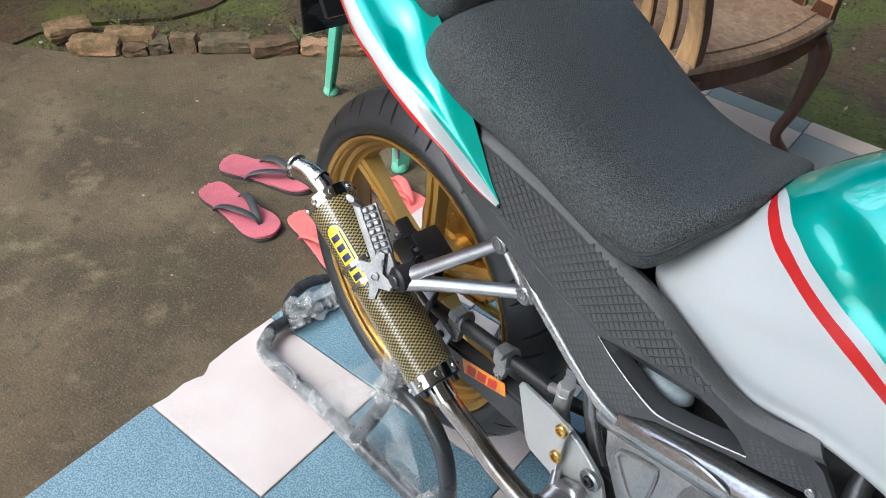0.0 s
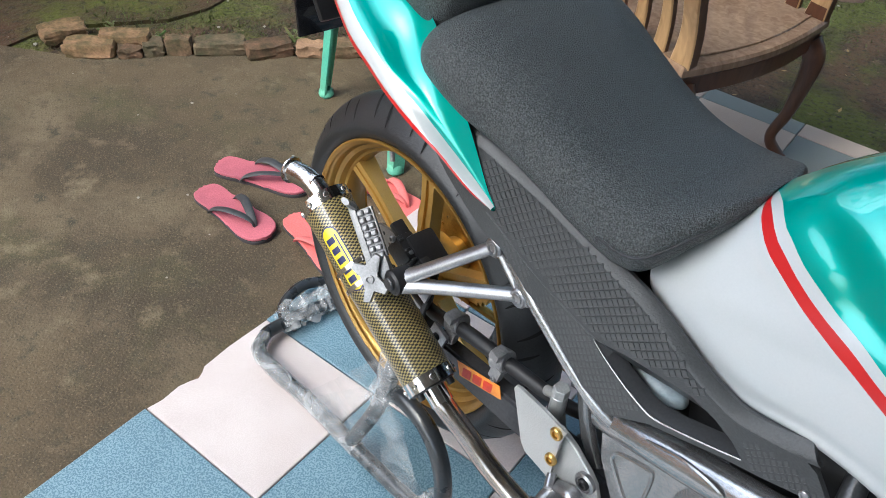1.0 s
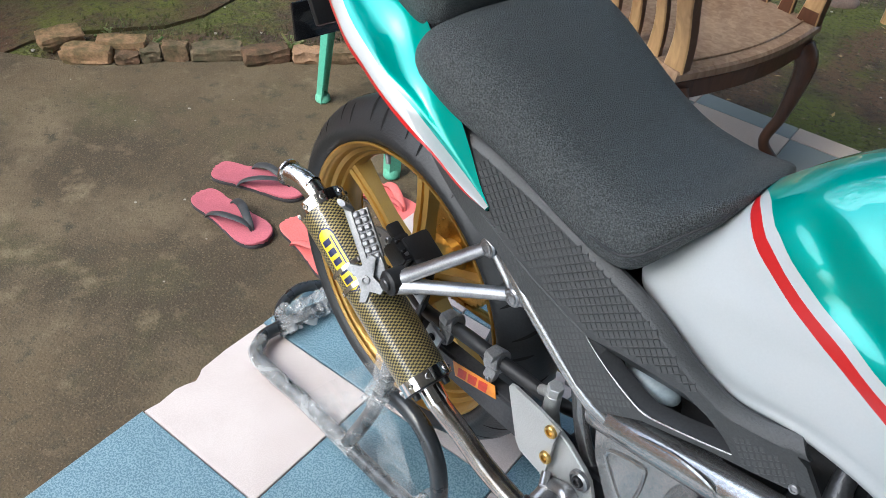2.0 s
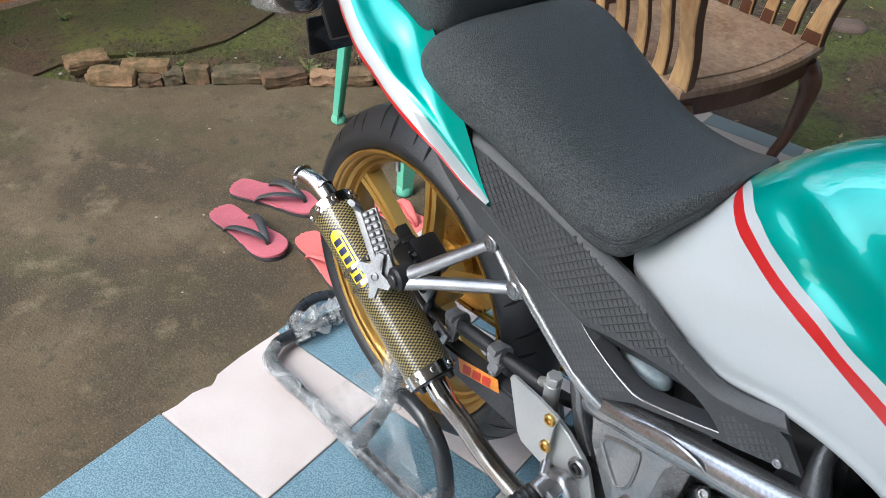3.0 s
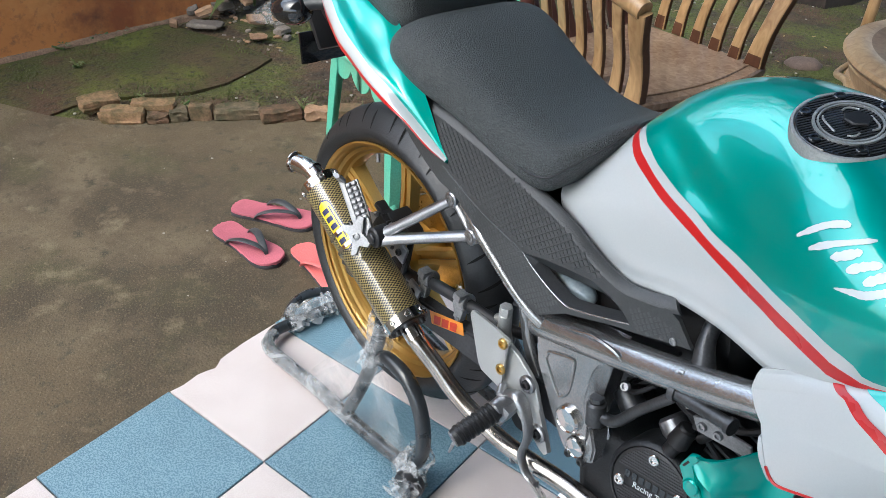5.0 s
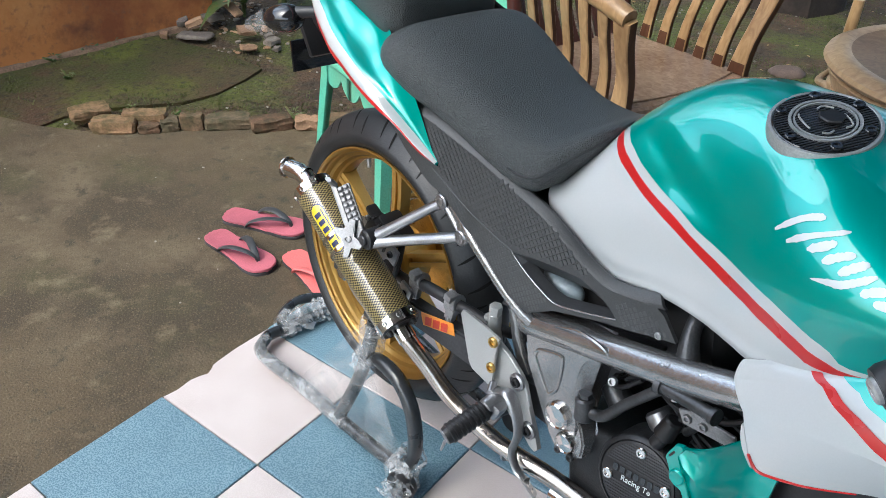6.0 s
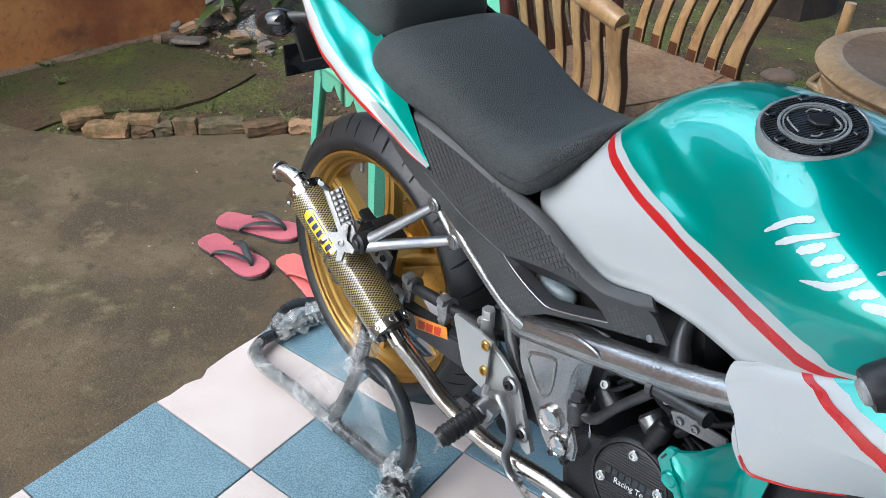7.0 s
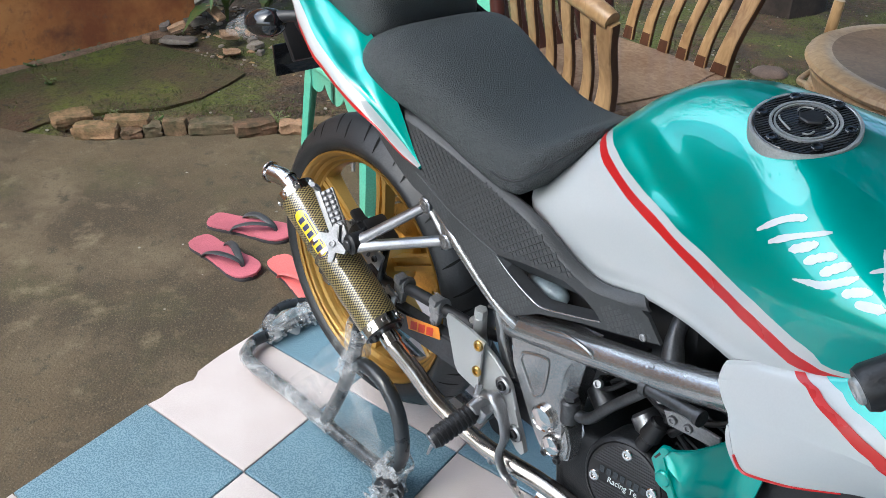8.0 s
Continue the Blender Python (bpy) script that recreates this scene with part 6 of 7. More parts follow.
def tank_point(u, t, side=1):
    """Point of the tank's right (side 1) or left flank: t from 0 at its lower edge to 1 on the ridge."""
    k = min(max(t, 0), 1) * (len(T_MID) - 1)
    i = min(int(k), len(T_MID) - 2)
    a, b, c = (q[i].lerp(q[i + 1], k - i) for q in ((T_REAR, T_MID, T_FRONT) if side > 0 else (T_REAR, T_BACK, T_AHEAD)))
    p = a.lerp(b, ease(u, 0.47, 0.56)).lerp(c, ease(u, 0.62, 0.80))
    d = 0.0
    if side > 0:
        # a hollow beside the white band, and the ridge above it
        d = ease(u, 0.53, 0.59) * (1 - ease(u, 0.69, 0.77)) * (0.0016 * math.exp(-((t - t_ridge(u)) / 0.035) ** 2) - 0.0024 * math.exp(-((t - t_hollow(u)) / 0.040) ** 2))
    return V(u, -0.0026 - side * (t_half(u) * p.x + 0.75 * d), t_low(u) + (t_top(u) - t_low(u)) * p.y + 0.66 * d)


# where the red line starts, and where teal begins, as places on the section
t_red = curve([(0.478, 0.995), (0.488, 0.93), (0.496, 0.83), (0.504, 0.70), (0.515, 0.598), (0.529, 0.510), (0.545, 0.448), (0.575, 0.372), (0.606, 0.305), (0.635, 0.257), (0.68, 0.209), (0.722, 0.184), (0.764, 0.175), (0.80, 0.153), (0.825, 0.125), (0.842, 0.091), (0.90, 0.03)])
t_teal = curve([(0.482, 0.999), (0.490, 0.95), (0.507, 0.80), (0.518, 0.710), (0.533, 0.595), (0.550, 0.520), (0.565, 0.468), (0.596, 0.397), (0.616, 0.357), (0.665, 0.281), (0.706, 0.260), (0.755, 0.253), (0.785, 0.248), (0.818, 0.223), (0.835, 0.198), (0.855, 0.165), (0.87, 0.115), (0.90, 0.08)])
bm = bmesh.new()
rings = []
us = [0.440, 0.443, 0.446, 0.450, 0.455, 0.460, 0.465, 0.470] + [0.474 + 0.0042 * k for k in range(10)] + [0.517 + 0.0100 * k for k in range(51)]
for u in us:
    a, c = t_red(u), t_teal(u)
    b = a + (c - a) * 0.5
    ts = [0, 0.012, 0.024, 0.036, 0.05, 0.07]
    ts = [q * min(1, a / 0.1) for q in ts]
    ts = ts + [ts[-1] + (a - ts[-1]) * k / 10 for k in range(1, 10)] + [a, b] + [c + (1 - c) * k / 44 for k in range(45)]
    right = [tank_point(u, t) for t in ts]
    rings.append(right + [tank_point(u, t, -1) for t in ts[-2::-1]])
mats = [1] * 15 + [2, 1] + [0] * 44
mats = mats + mats[::-1] + [1]
bridge(bm, rings, True, True, mats)
tank = bp("fuel_tank", bm, [TEAL, WHITE, RED], None, "glossy teal and white fuel tank with a red line", 60)
# filler cap
KM = Matrix.Translation((0.7365, -0.0455, 0.5628)) @ Matrix.Rotation(radians(1.0), 4, "Y") @ Matrix.Rotation(radians(17), 4, "X") @ Matrix.Scale(0.90, 4)
bm = bmesh.new()
lathe(bm, [(0.0598, -0.014), (0.0598, 0.000), (0.0590, 0.0018), (0.0560, 0.0022), (0.0548, 0.001)], KM, 56)
cap = bp("filler_cap", bm, PLATE, tank, "round filler cap with a black carbon pad")
bm = bmesh.new()
lathe(bm, [(0.0550, -0.004), (0.0550, 0.0018), (0.0540, 0.0026), (0.0005, 0.0032)], KM, 56)
pad = bp("cap_pad", bm, GLOSSBLACK, cap, "glossy black striped pad")
bm = bmesh.new()
for k in range(27):
    y = -0.052 + 0.004 * k
    hw = math.sqrt(max(0, 0.0525 ** 2 - y * y))
    block(bm, (2 * hw, 0.0016, 0.0006), KM @ Matrix.Rotation(radians(60), 4, "Z") @ Matrix.Translation((0, y, 0.0033)), 0, 1)
bp("pad_stripes", bm, DARKTUBE, pad)
bm = bmesh.new()
for rad, w in ((0.0365, 0.0016), (0.032, 0.0010)):
    lathe(bm, [(rad - w, 0.003), (rad - w, 0.0055), (rad + w, 0.0055), (rad + w, 0.003)], KM, 48, caps=False)
bp("pad_ring", bm, PLATE, pad)
for k in range(6):
    a = radians(15 + 60 * k)
    bolt(cap, KM @ V(0.047 * math.cos(a), 0.047 * math.sin(a), 0.004), 0.006, 0.0025, GLOSSBLACK, KM.to_3x3() @ V(0, 0, 1))
bm = bmesh.new()
slab(bm, [(-0.014, 0.0), (-0.003, 0.012), (0.012, 0.011), (0.016, -0.004), (0.004, -0.012), (-0.009, -0.009)], lambda a, b, d: KM @ V(a + 0.002, b + 0.006, 0.004 + d), 0.005, 0.0015)
bp("lock_cover", bm, BLACK, pad)
bm = bmesh.new()
for a0, a1 in ((0, 70), (100, 160), (200, 265), (290, 335)):
    tube(bm, [KM @ V(0.024 * math.cos(radians(a)) * (1 + 0.2 * math.sin(radians(a * 4))), 0.024 * math.sin(radians(a)), 0.0052) for a in range(a0, a1, 10)], 0.0011, 6, 0)
bp("pad_print", bm, PLATE, pad)


def tank_strokes(bm, strokes, up, step=0.01):
    """Flat brush strokes lying on the tank's right side: each a list of (x, place on the section, half width)."""
    for st in strokes:
        pts = spline([(u, t, w) for u, t, w in st], 9)
        prev = None
        for i, p in enumerate(pts):
            u, t, w = p
            f = i / (len(pts) - 1)
            w *= min(1.0, (0.12 + 5 * f) ** 0.5, (0.12 + 5 * (1 - f)) ** 0.5) * (1 + 0.18 * noise.noise(V(u * 500, t * 90, 2)) * 1.6)
            q = tank_point(u, t)
            qa, qb = pts[max(i - 1, 0)], pts[min(i + 1, len(pts) - 1)]
            dirn = (tank_point(qb.x, qb.y) - tank_point(qa.x, qa.y)).normalized()
            n = (tank_point(u + 0.004, t) - tank_point(u - 0.004, t)).cross(tank_point(u, t + 0.01) - tank_point(u, t - 0.01)).normalized()
            if n.y > 0 and n.z < 0 or n.z < -0.2:
                n = -n
            side = n.cross(dirn)
            cur = (bm.verts.new(q + side * w + n * up), bm.verts.new(q + n * (up + 0.0002)), bm.verts.new(q - side * w + n * up))
            if prev:
                bm.faces.new((prev[0], prev[1], cur[1], cur[0]))
                bm.faces.new((prev[1], prev[2], cur[2], cur[1]))
            prev = cur


strokes = [
    [(0.763, 0.413, 0.0034), (0.780, 0.469, 0.0036), (0.793, 0.500, 0.0038), (0.802, 0.513, 0.0038)],
    [(0.780, 0.406, 0.0042), (0.798, 0.450, 0.0032), (0.815, 0.488, 0.0026), (0.828, 0.519, 0.0026)],
    [(0.802, 0.419, 0.0036), (0.815, 0.450, 0.0046), (0.823, 0.475, 0.0038)],
    [(0.820, 0.413, 0.0040), (0.831, 0.444, 0.0042), (0.843, 0.470, 0.0040)],
    [(0.838, 0.406, 0.0046), (0.848, 0.440, 0.0044), (0.857, 0.466, 0.0040)],
    [(0.818, 0.363, 0.0016), (0.833, 0.375, 0.0028), (0.845, 0.384, 0.0038), (0.858, 0.413, 0.0036), (0.868, 0.444, 0.0036)],
    [(0.863, 0.381, 0.0040), (0.872, 0.402, 0.0046), (0.884, 0.420, 0.0038)],
    [(0.876, 0.372, 0.0036), (0.887, 0.378, 0.0044), (0.900, 0.386, 0.0040)],
    [(0.873, 0.469, 0.0014), (0.883, 0.500, 0.0028)],
    [(0.872, 0.550, 0.0022), (0.882, 0.513, 0.0034), (0.890, 0.469, 0.0040), (0.896, 0.425, 0.0040)],
]
for st in strokes:
    bm = bmesh.new()
    tank_strokes(bm, [st], 0.0007)
    bp("brush_stroke", bm, LETTER, tank, "white brush stroke of the tank emblem")


# seat
s_top = curve([(0.118, 0.478), (0.125, 0.490), (0.14, 0.506), (0.17, 0.5126), (0.21, 0.5041), (0.26, 0.4854), (0.31, 0.4643), (0.36, 0.4475), (0.41, 0.4420), (0.45, 0.4470), (0.475, 0.4600), (0.49, 0.4680), (0.499, 0.4700)])
s_low = curve([(0.118, 0.470), (0.125, 0.465), (0.14, 0.4540), (0.17, 0.4432), (0.21, 0.4278), (0.26, 0.4128), (0.31, 0.3954), (0.36, 0.3800), (0.41, 0.3735), (0.44, 0.3760), (0.45, 0.3820), (0.462, 0.3960), (0.475, 0.4160), (0.49, 0.4380), (0.499, 0.4600)])
s_half = curve([(0.118, 0.075), (0.125, 0.115), (0.14, 0.1365), (0.17, 0.1424), (0.21, 0.1385), (0.26, 0.1278), (0.31, 0.1210), (0.36, 0.1189), (0.41, 0.1210), (0.44, 0.1190), (0.455, 0.1120), (0.475, 0.0870), (0.49, 0.0620), (0.499, 0.0300)])
S_PROF = spline([(0.90, -0.05, 0), (0.975, 0.05, 0), (1.0, 0.25, 0), (0.975, 0.5, 0), (0.88, 0.76, 0), (0.70, 0.91, 0), (0.42, 0.985, 0), (0.0, 1.0, 0)], 6)
SEAT_MID = -0.0129


def seat_loft(bm, us, top, low, half, prof, mid=SEAT_MID):
    rings = []
    for u in us:
        right = [V(u, -half(u) * p.x, low(u) + (top(u) - low(u)) * p.y) for p in prof]
        rings.append([V(p.x, mid + p.y, p.z) for p in right] + [V(p.x, mid - p.y, p.z) for p in right[-2::-1]])
    bridge(bm, rings)


bm = bmesh.new()
us_s = [0.118, 0.1195, 0.1215, 0.125, 0.130, 0.135] + [0.14 + 0.0105 * k for k in range(29)] + [0.440 + 0.005 * k for k in range(10)] + [0.4895, 0.493, 0.496, 0.498, 0.499]
seat_loft(bm, us_s, s_top, s_low, s_half, S_PROF)
seat = bp("rider_seat", bm, LEATHER, None, "black grained vinyl rider seat", 60)
bm = bmesh.new()
pts = [V(u, SEAT_MID - s_half(u) * 1.003, s_low(u) + 0.28 * (s_top(u) - s_low(u))) for u in (0.40, 0.42, 0.435, 0.447, 0.457, 0.467, 0.475, 0.482, 0.489, 0.495)]
tube(bm, pts, 0.0015, 6, 3)
bp("piping", bm, STITCH, seat, "stitched edge of the seat")
p_top = curve([(-0.24, 0.58), (-0.22, 0.605), (-0.10, 0.64), (0.02, 0.635), (0.08, 0.615), (0.105, 0.592), (0.122, 0.560), (0.130, 0.530)])
p_low = curve([(-0.24, 0.56), (-0.10, 0.535), (0.0, 0.515), (0.06, 0.500), (0.10, 0.487), (0.122, 0.484), (0.130, 0.490)])
p_half = curve([(-0.24, 0.05), (-0.18, 0.085), (-0.05, 0.104), (0.04, 0.111), (0.09, 0.112), (0.115, 0.106), (0.130, 0.090)])
bm = bmesh.new()
seat_loft(bm, [-0.24, -0.23, -0.21] + [-0.19 + 0.02 * k for k in range(14)] + [0.085, 0.095, 0.105, 0.113, 0.120, 0.126, 0.130], p_top, p_low, p_half, S_PROF)
bp("pillion_seat", bm, LEATHER, None, "black grained vinyl pillion seat", 60)

# tail cowl: teal with a white band and a red edge, hollowed towards the seat
c_ry = curve([(-0.30, 0.055), (-0.20, 0.088), (-0.088, 0.124), (-0.035, 0.144), (0.028, 0.162), (0.073, 0.169), (0.115, 0.173), (0.177, 0.172), (0.227, 0.163), (0.249, 0.155), (0.273, 0.145)])
c_rz = curve([(-0.30, 0.560), (-0.20, 0.528), (-0.088, 0.491), (-0.065, 0.480), (-0.035, 0.463), (-0.003, 0.451), (0.028, 0.439), (0.073, 0.428), (0.115, 0.414), (0.151, 0.402), (0.201, 0.387), (0.227, 0.371), (0.249, 0.356), (0.273, 0.345)])
c_wy = curve([(-0.30, 0.050), (-0.20, 0.082), (-0.057, 0.130), (0.016, 0.154), (0.083, 0.166), (0.121, 0.167), (0.156, 0.162), (0.211, 0.152), (0.273, 0.144)])
c_wz = curve([(-0.30, 0.575), (-0.20, 0.545), (-0.090, 0.510), (-0.057, 0.499), (-0.014, 0.488), (0.016, 0.474), (0.045, 0.463), (0.083, 0.451), (0.121, 0.434), (0.156, 0.419), (0.184, 0.402), (0.211, 0.386), (0.233, 0.374), (0.256, 0.361), (0.273, 0.350)])
c_sy = curve([(-0.30, 0.030), (-0.20, 0.060), (-0.05, 0.092), (0.05, 0.104), (0.10, 0.112), (0.15, 0.128), (0.19, 0.140), (0.213, 0.1445), (0.24, 0.1445), (0.273, 0.1435)])
c_sz = curve([(-0.30, 0.600), (-0.20, 0.585), (-0.05, 0.560), (0.05, 0.535), (0.10, 0.500), (0.15, 0.480), (0.19, 0.455), (0.213, 0.433), (0.230, 0.411), (0.245, 0.388), (0.260, 0.365), (0.273, 0.351)])


def cowl_ring(u):
    """The section from the red lower edge up to the seat."""
    r, w, q = V(u, -c_ry(u), c_rz(u)), V(u, -c_wy(u), c_wz(u)), V(u, -c_sy(u), c_sz(u))
    deep = min(1.0, (q - w).length / 0.07)
    band = [r.lerp(w, k / 4) + V(0, -0.004 * math.sin(k / 4 * math.pi), 0.001) for k in range(5)]
    red = r.lerp(w, 0.30) + V(0, -0.0033, 0.001)
    under = r + V(0, 0.010, -0.004)
    rise = []
    for k in range(1, 17):
        f = k / 16
        hollow = -0.016 * deep * math.sin(math.pi * f) * (1 if u < 0.09 else max(0, (0.19 - u) / 0.10)) + 0.003 * deep * math.exp(-((f - 0.10) / 0.09) ** 2)
        rise.append(w.lerp(q, f) + V(0, -hollow * 0.75, hollow * 0.75))
    return [under, r, red] + band[2:] + rise


rings = []
us_c = [-0.30 + 0.0125 * k for k in range(44)] + [0.243, 0.249, 0.255, 0.261, 0.267, 0.271, 0.273]
for u in us_c:
    right = cowl_ring(u)
    rings.append(right + [V(p.x, p.y + 0.004, p.z - 0.003) for p in right[::-1]])
n = len(rings[0]) // 2
mats = [2, 2] + [1] * 3 + [0] * 16 + [3] * (n + 1)
for s in (1, -1):
    bm = bmesh.new()
    bridge(bm, [[V(p.x, p.y * s, p.z) for p in rr] for rr in rings], True, True, mats)
    bp("tail_cowl", bm, [TEAL, WHITE, RED, BLACK], None, "glossy teal tail cowl with a white band and red edge", 50)
bm = bmesh.new()
seat_loft(bm, [-0.29 + 0.02 * k for k in range(24)], lambda u: c_sz(u) - 0.004, lambda u: c_rz(u) + 0.004, lambda u: max(0.01, c_sy(u) - 0.012), [V(x, y, 0) for x, y in ((1.0, 0.0), (1.0, 0.5), (0.97, 0.85), (0.7, 0.97), (0.0, 1.0))], 0.0)
bp("tail_core", bm, BLACK, None, "black inner tail section")
# mudguard, plate holder and indicator
bm = bmesh.new()
block(bm, (0.09, 0.10, 0.012), pose(-0.235, 0.0, 0.375, 0, 55, 0), 0.004)
block(bm, (0.06, 0.07, 0.08), pose(-0.19, 0.0, 0.42, 0, 30, 0), 0.01)
holder = bp("plate_holder", bm, BLACK, None, "black plastic number plate holder")
bm = bmesh.new()
block(bm, (0.006, 0.12, 0.06), pose(-0.262, 0.0, 0.325, 0, -8, 0), 0.003)
bp("number_plate", bm, GLOSSBLACK, holder, "small glossy black plate")
bm = bmesh.new()
tube(bm, [(-0.11, -0.06, 0.448), (-0.15, -0.09, 0.444), (-0.175, -0.105, 0.436)], [0.012, 0.010, 0.012], 12, 5)
stem = bp("indicator_stem", bm, BLACK)
bm = bmesh.new()
bmesh.ops.create_uvsphere(bm, u_segments=24, v_segments=16, radius=1)
IM = Matrix.Translation((-0.188, -0.113, 0.426)) @ Matrix.Rotation(radians(-12), 4, "Y") @ Matrix.Rotation(radians(25), 4, "Z")
for v in bm.verts:
    v.co = IM @ V(v.co.x * 0.040 * (1 - 0.1 * v.co.x), v.co.y * 0.028, v.co.z * 0.025)
ind = bp("indicator", bm, GLOSSBLACK, stem, "glossy black rounded turn signal")
# cone of clear film: the plastic bag wrapped over the turn signal's end
bm = bmesh.new()
lathe(bm, [(0.0245, 0.0), (0.022, 0.012), (0.012, 0.05), (0.003, 0.062)], IM @ Matrix.Translation((-0.03, 0, -0.002)) @ Matrix.Rotation(radians(-100), 4, "Y"), 20)
bp("bag_wrap", bm, FILM, ind, "clear plastic bag wrapped over the turn signal")

# side cover with its rolled upper edge, recessed opening and embossed scales
v_cov = curve([(0.19, -0.1475), (0.26, -0.1450), (0.34, -0.1365), (0.43, -0.135), (0.53, -0.134), (0.62, -0.127), (0.70, -0.118)])
o_up = curve([(0.190, 0.430), (0.202, 0.420), (0.256, 0.412), (0.323, 0.396), (0.381, 0.382), (0.436, 0.370), (0.467, 0.363), (0.499, 0.351), (0.54, 0.332), (0.56, 0.325), (0.579, 0.3195), (0.597, 0.319), (0.629, 0.326), (0.646, 0.332)])
ROLL = 0.012


def cov(a, b, d):
    lean = (b - 0.30) * 0.05
    return V(a, v_cov(a) + lean + d, b)


ups = [0.198 + 0.0112 * k for k in range(41)]
oc = [(a, o_up(a) - ROLL) for a in ups] + [(0.663, 0.312), (0.686, 0.285), (0.664, 0.280), (0.628, 0.270), (0.587, 0.260), (0.554, 0.249), (0.517, 0.236), (0.474, 0.207), (0.435, 0.213), (0.397, 0.232), (0.358, 0.256), (0.325, 0.279), (0.290, 0.304), (0.260, 0.311), (0.229, 0.327), (0.195, 0.347), (0.163, 0.370), (0.160, 0.379), (0.186, 0.398)]
hv = [(0.429, 0.2805), (0.468, 0.2905), (0.507, 0.2975), (0.545, 0.3015), (0.572, 0.2955), (0.592, 0.2860), (0.607, 0.2745), (0.580, 0.2655), (0.545, 0.2545), (0.521, 0.2480), (0.506, 0.2490), (0.479, 0.2570), (0.450, 0.2690)]
for s in (1, -1):
    bm = bmesh.new()
    pierced(bm, oc, [hv], cov, 0.006)
    strip = []
    for a in ups:
        row = []
        for k in range(7):
            f = k / 6
            row.append(cov(a + 0.017 * (1 - f) * ease(a, 0.60, 0.646), o_up(a) - ROLL * (1 - f), -0.0008 * math.sin(math.pi * min(1, f * 2)) + 0.010 * f * f))
        strip.append(row + [p + V(0, 0.006, -0.002) for p in row[::-1]])
    bridge(bm, strip)
    if s < 0:
        for v in bm.verts:
            v.co.y = -v.co.y
    cover_part = bp("side_cover", bm, COVER, None, "matt black side cover with an opening and embossed scales" if s > 0 else "matt black side cover", 28)
    side_cover = cover_part if s > 0 else side_cover
# the opening's sunken walls: a broad one above, a narrow one below
bm = bmesh.new()
inner = []
for k, (a, b) in enumerate(hv):
    top_side = 1 <= k <= 5
    inner.append((a + (0.010 if top_side else 0.003 if k in (0, 6) else -0.001), b - (0.019 if top_side else 0.004 if k in (0, 6) else -0.005)))
inner[0], inner[6] = (0.462, 0.2755), (0.598, 0.2745)
bridge(bm, [[cov(a, b, 0.0005) for a, b in hv], [cov(a, b, 0.016) for a, b in inner], [cov(a, b, 0.018) for a, b in inner]], True, False)
bp("opening_wall", bm, SLEEK, side_cover, "smooth sunken wall of the opening", 20)
bm = bmesh.new()
tube(bm, [cov(a, b, -0.0006) for a, b in [(0.429, 0.2805), (0.450, 0.2690), (0.479, 0.2570), (0.506, 0.2490), (0.521, 0.2480), (0.545, 0.2545), (0.580, 0.2655), (0.607, 0.2745)]], [0.0004, 0.0010, 0.0013, 0.0015, 0.0016, 0.0015, 0.0014, 0.0012], 6, 3)
bp("opening_lip", bm, FRAME, side_cover, "worn bright lip of the opening")
# raised crease that runs forward from the scales
bm = bmesh.new()
tube(bm, [cov(a, b, 0.0004) for a, b in ((0.262, 0.337), (0.333, 0.303), (0.394, 0.287), (0.431, 0.281))], 0.0014, 6, 4)
bp("cover_crease", bm, COVER, side_cover)
region = [(0.268, 0.340), (0.236, 0.392), (0.30, 0.386), (0.36, 0.370), (0.43, 0.354), (0.50, 0.331), (0.545, 0.313), (0.505, 0.303), (0.466, 0.296), (0.432, 0.288), (0.394, 0.292), (0.333, 0.309)]


def inside(p, poly):
    c = False
    for i in range(len(poly)):
        (x1, y1), (x2, y2) = poly[i - 1], poly[i]
        if (y1 > p[1]) != (y2 > p[1]) and p[0] < (x2 - x1) * (p[1] - y1) / (y2 - y1) + x1:
            c = not c
    return c


def scale_piece(k, tall):
    """A lozenge that rises towards its pointed rear end."""
    bm = bmesh.new()
    q = [(-0.0052 * k, 0.0014 * k), (0.0, 0.0057 * k), (0.0052 * k, -0.0014 * k), (0.0, -0.0057 * k)]
    lo = [bm.verts.new((a, 0.0008, b)) for a, b in q]
    hi = [bm.verts.new((a * 0.80, -tall * h, b * 0.80)) for (a, b), h in zip(q, (1.0, 0.7, 0.35, 0.7))]
    for i in range(4):
        bm.faces.new((lo[i], lo[(i + 1) % 4], hi[(i + 1) % 4], hi[i]))
    bm.faces.new(hi)
    return finish("embossed_scale", bm, SCALE, 15)


scale_mesh = scale_piece(1.0, 0.0013)
for i in range(-30, 60):
    for j in range(-30, 40):
        c = V(0.27, 0.36) + V(0.0106, -0.0028) * (i + 0.5 * (j % 2)) + V(0.0, 0.0058) * (j - 6)
        f = (c.y - (o_up(c.x) - ROLL)) / ROLL
        on_roll = 0.25 < c.x < 0.56 and -1.3 < f < 0.10 and c.y > 0.31
        if inside(c, region) or on_roll:
            f = max(0.0, f)
            e = new("embossed_scale", scale_mesh)
            e.parent, e.location = side_cover, cov(c.x, c.y, -0.0008 * math.sin(math.pi * min(1, f * 2)) + 0.010 * f * f)
            e.rotation_euler = (-math.atan(1.6 * f), 0, 0)
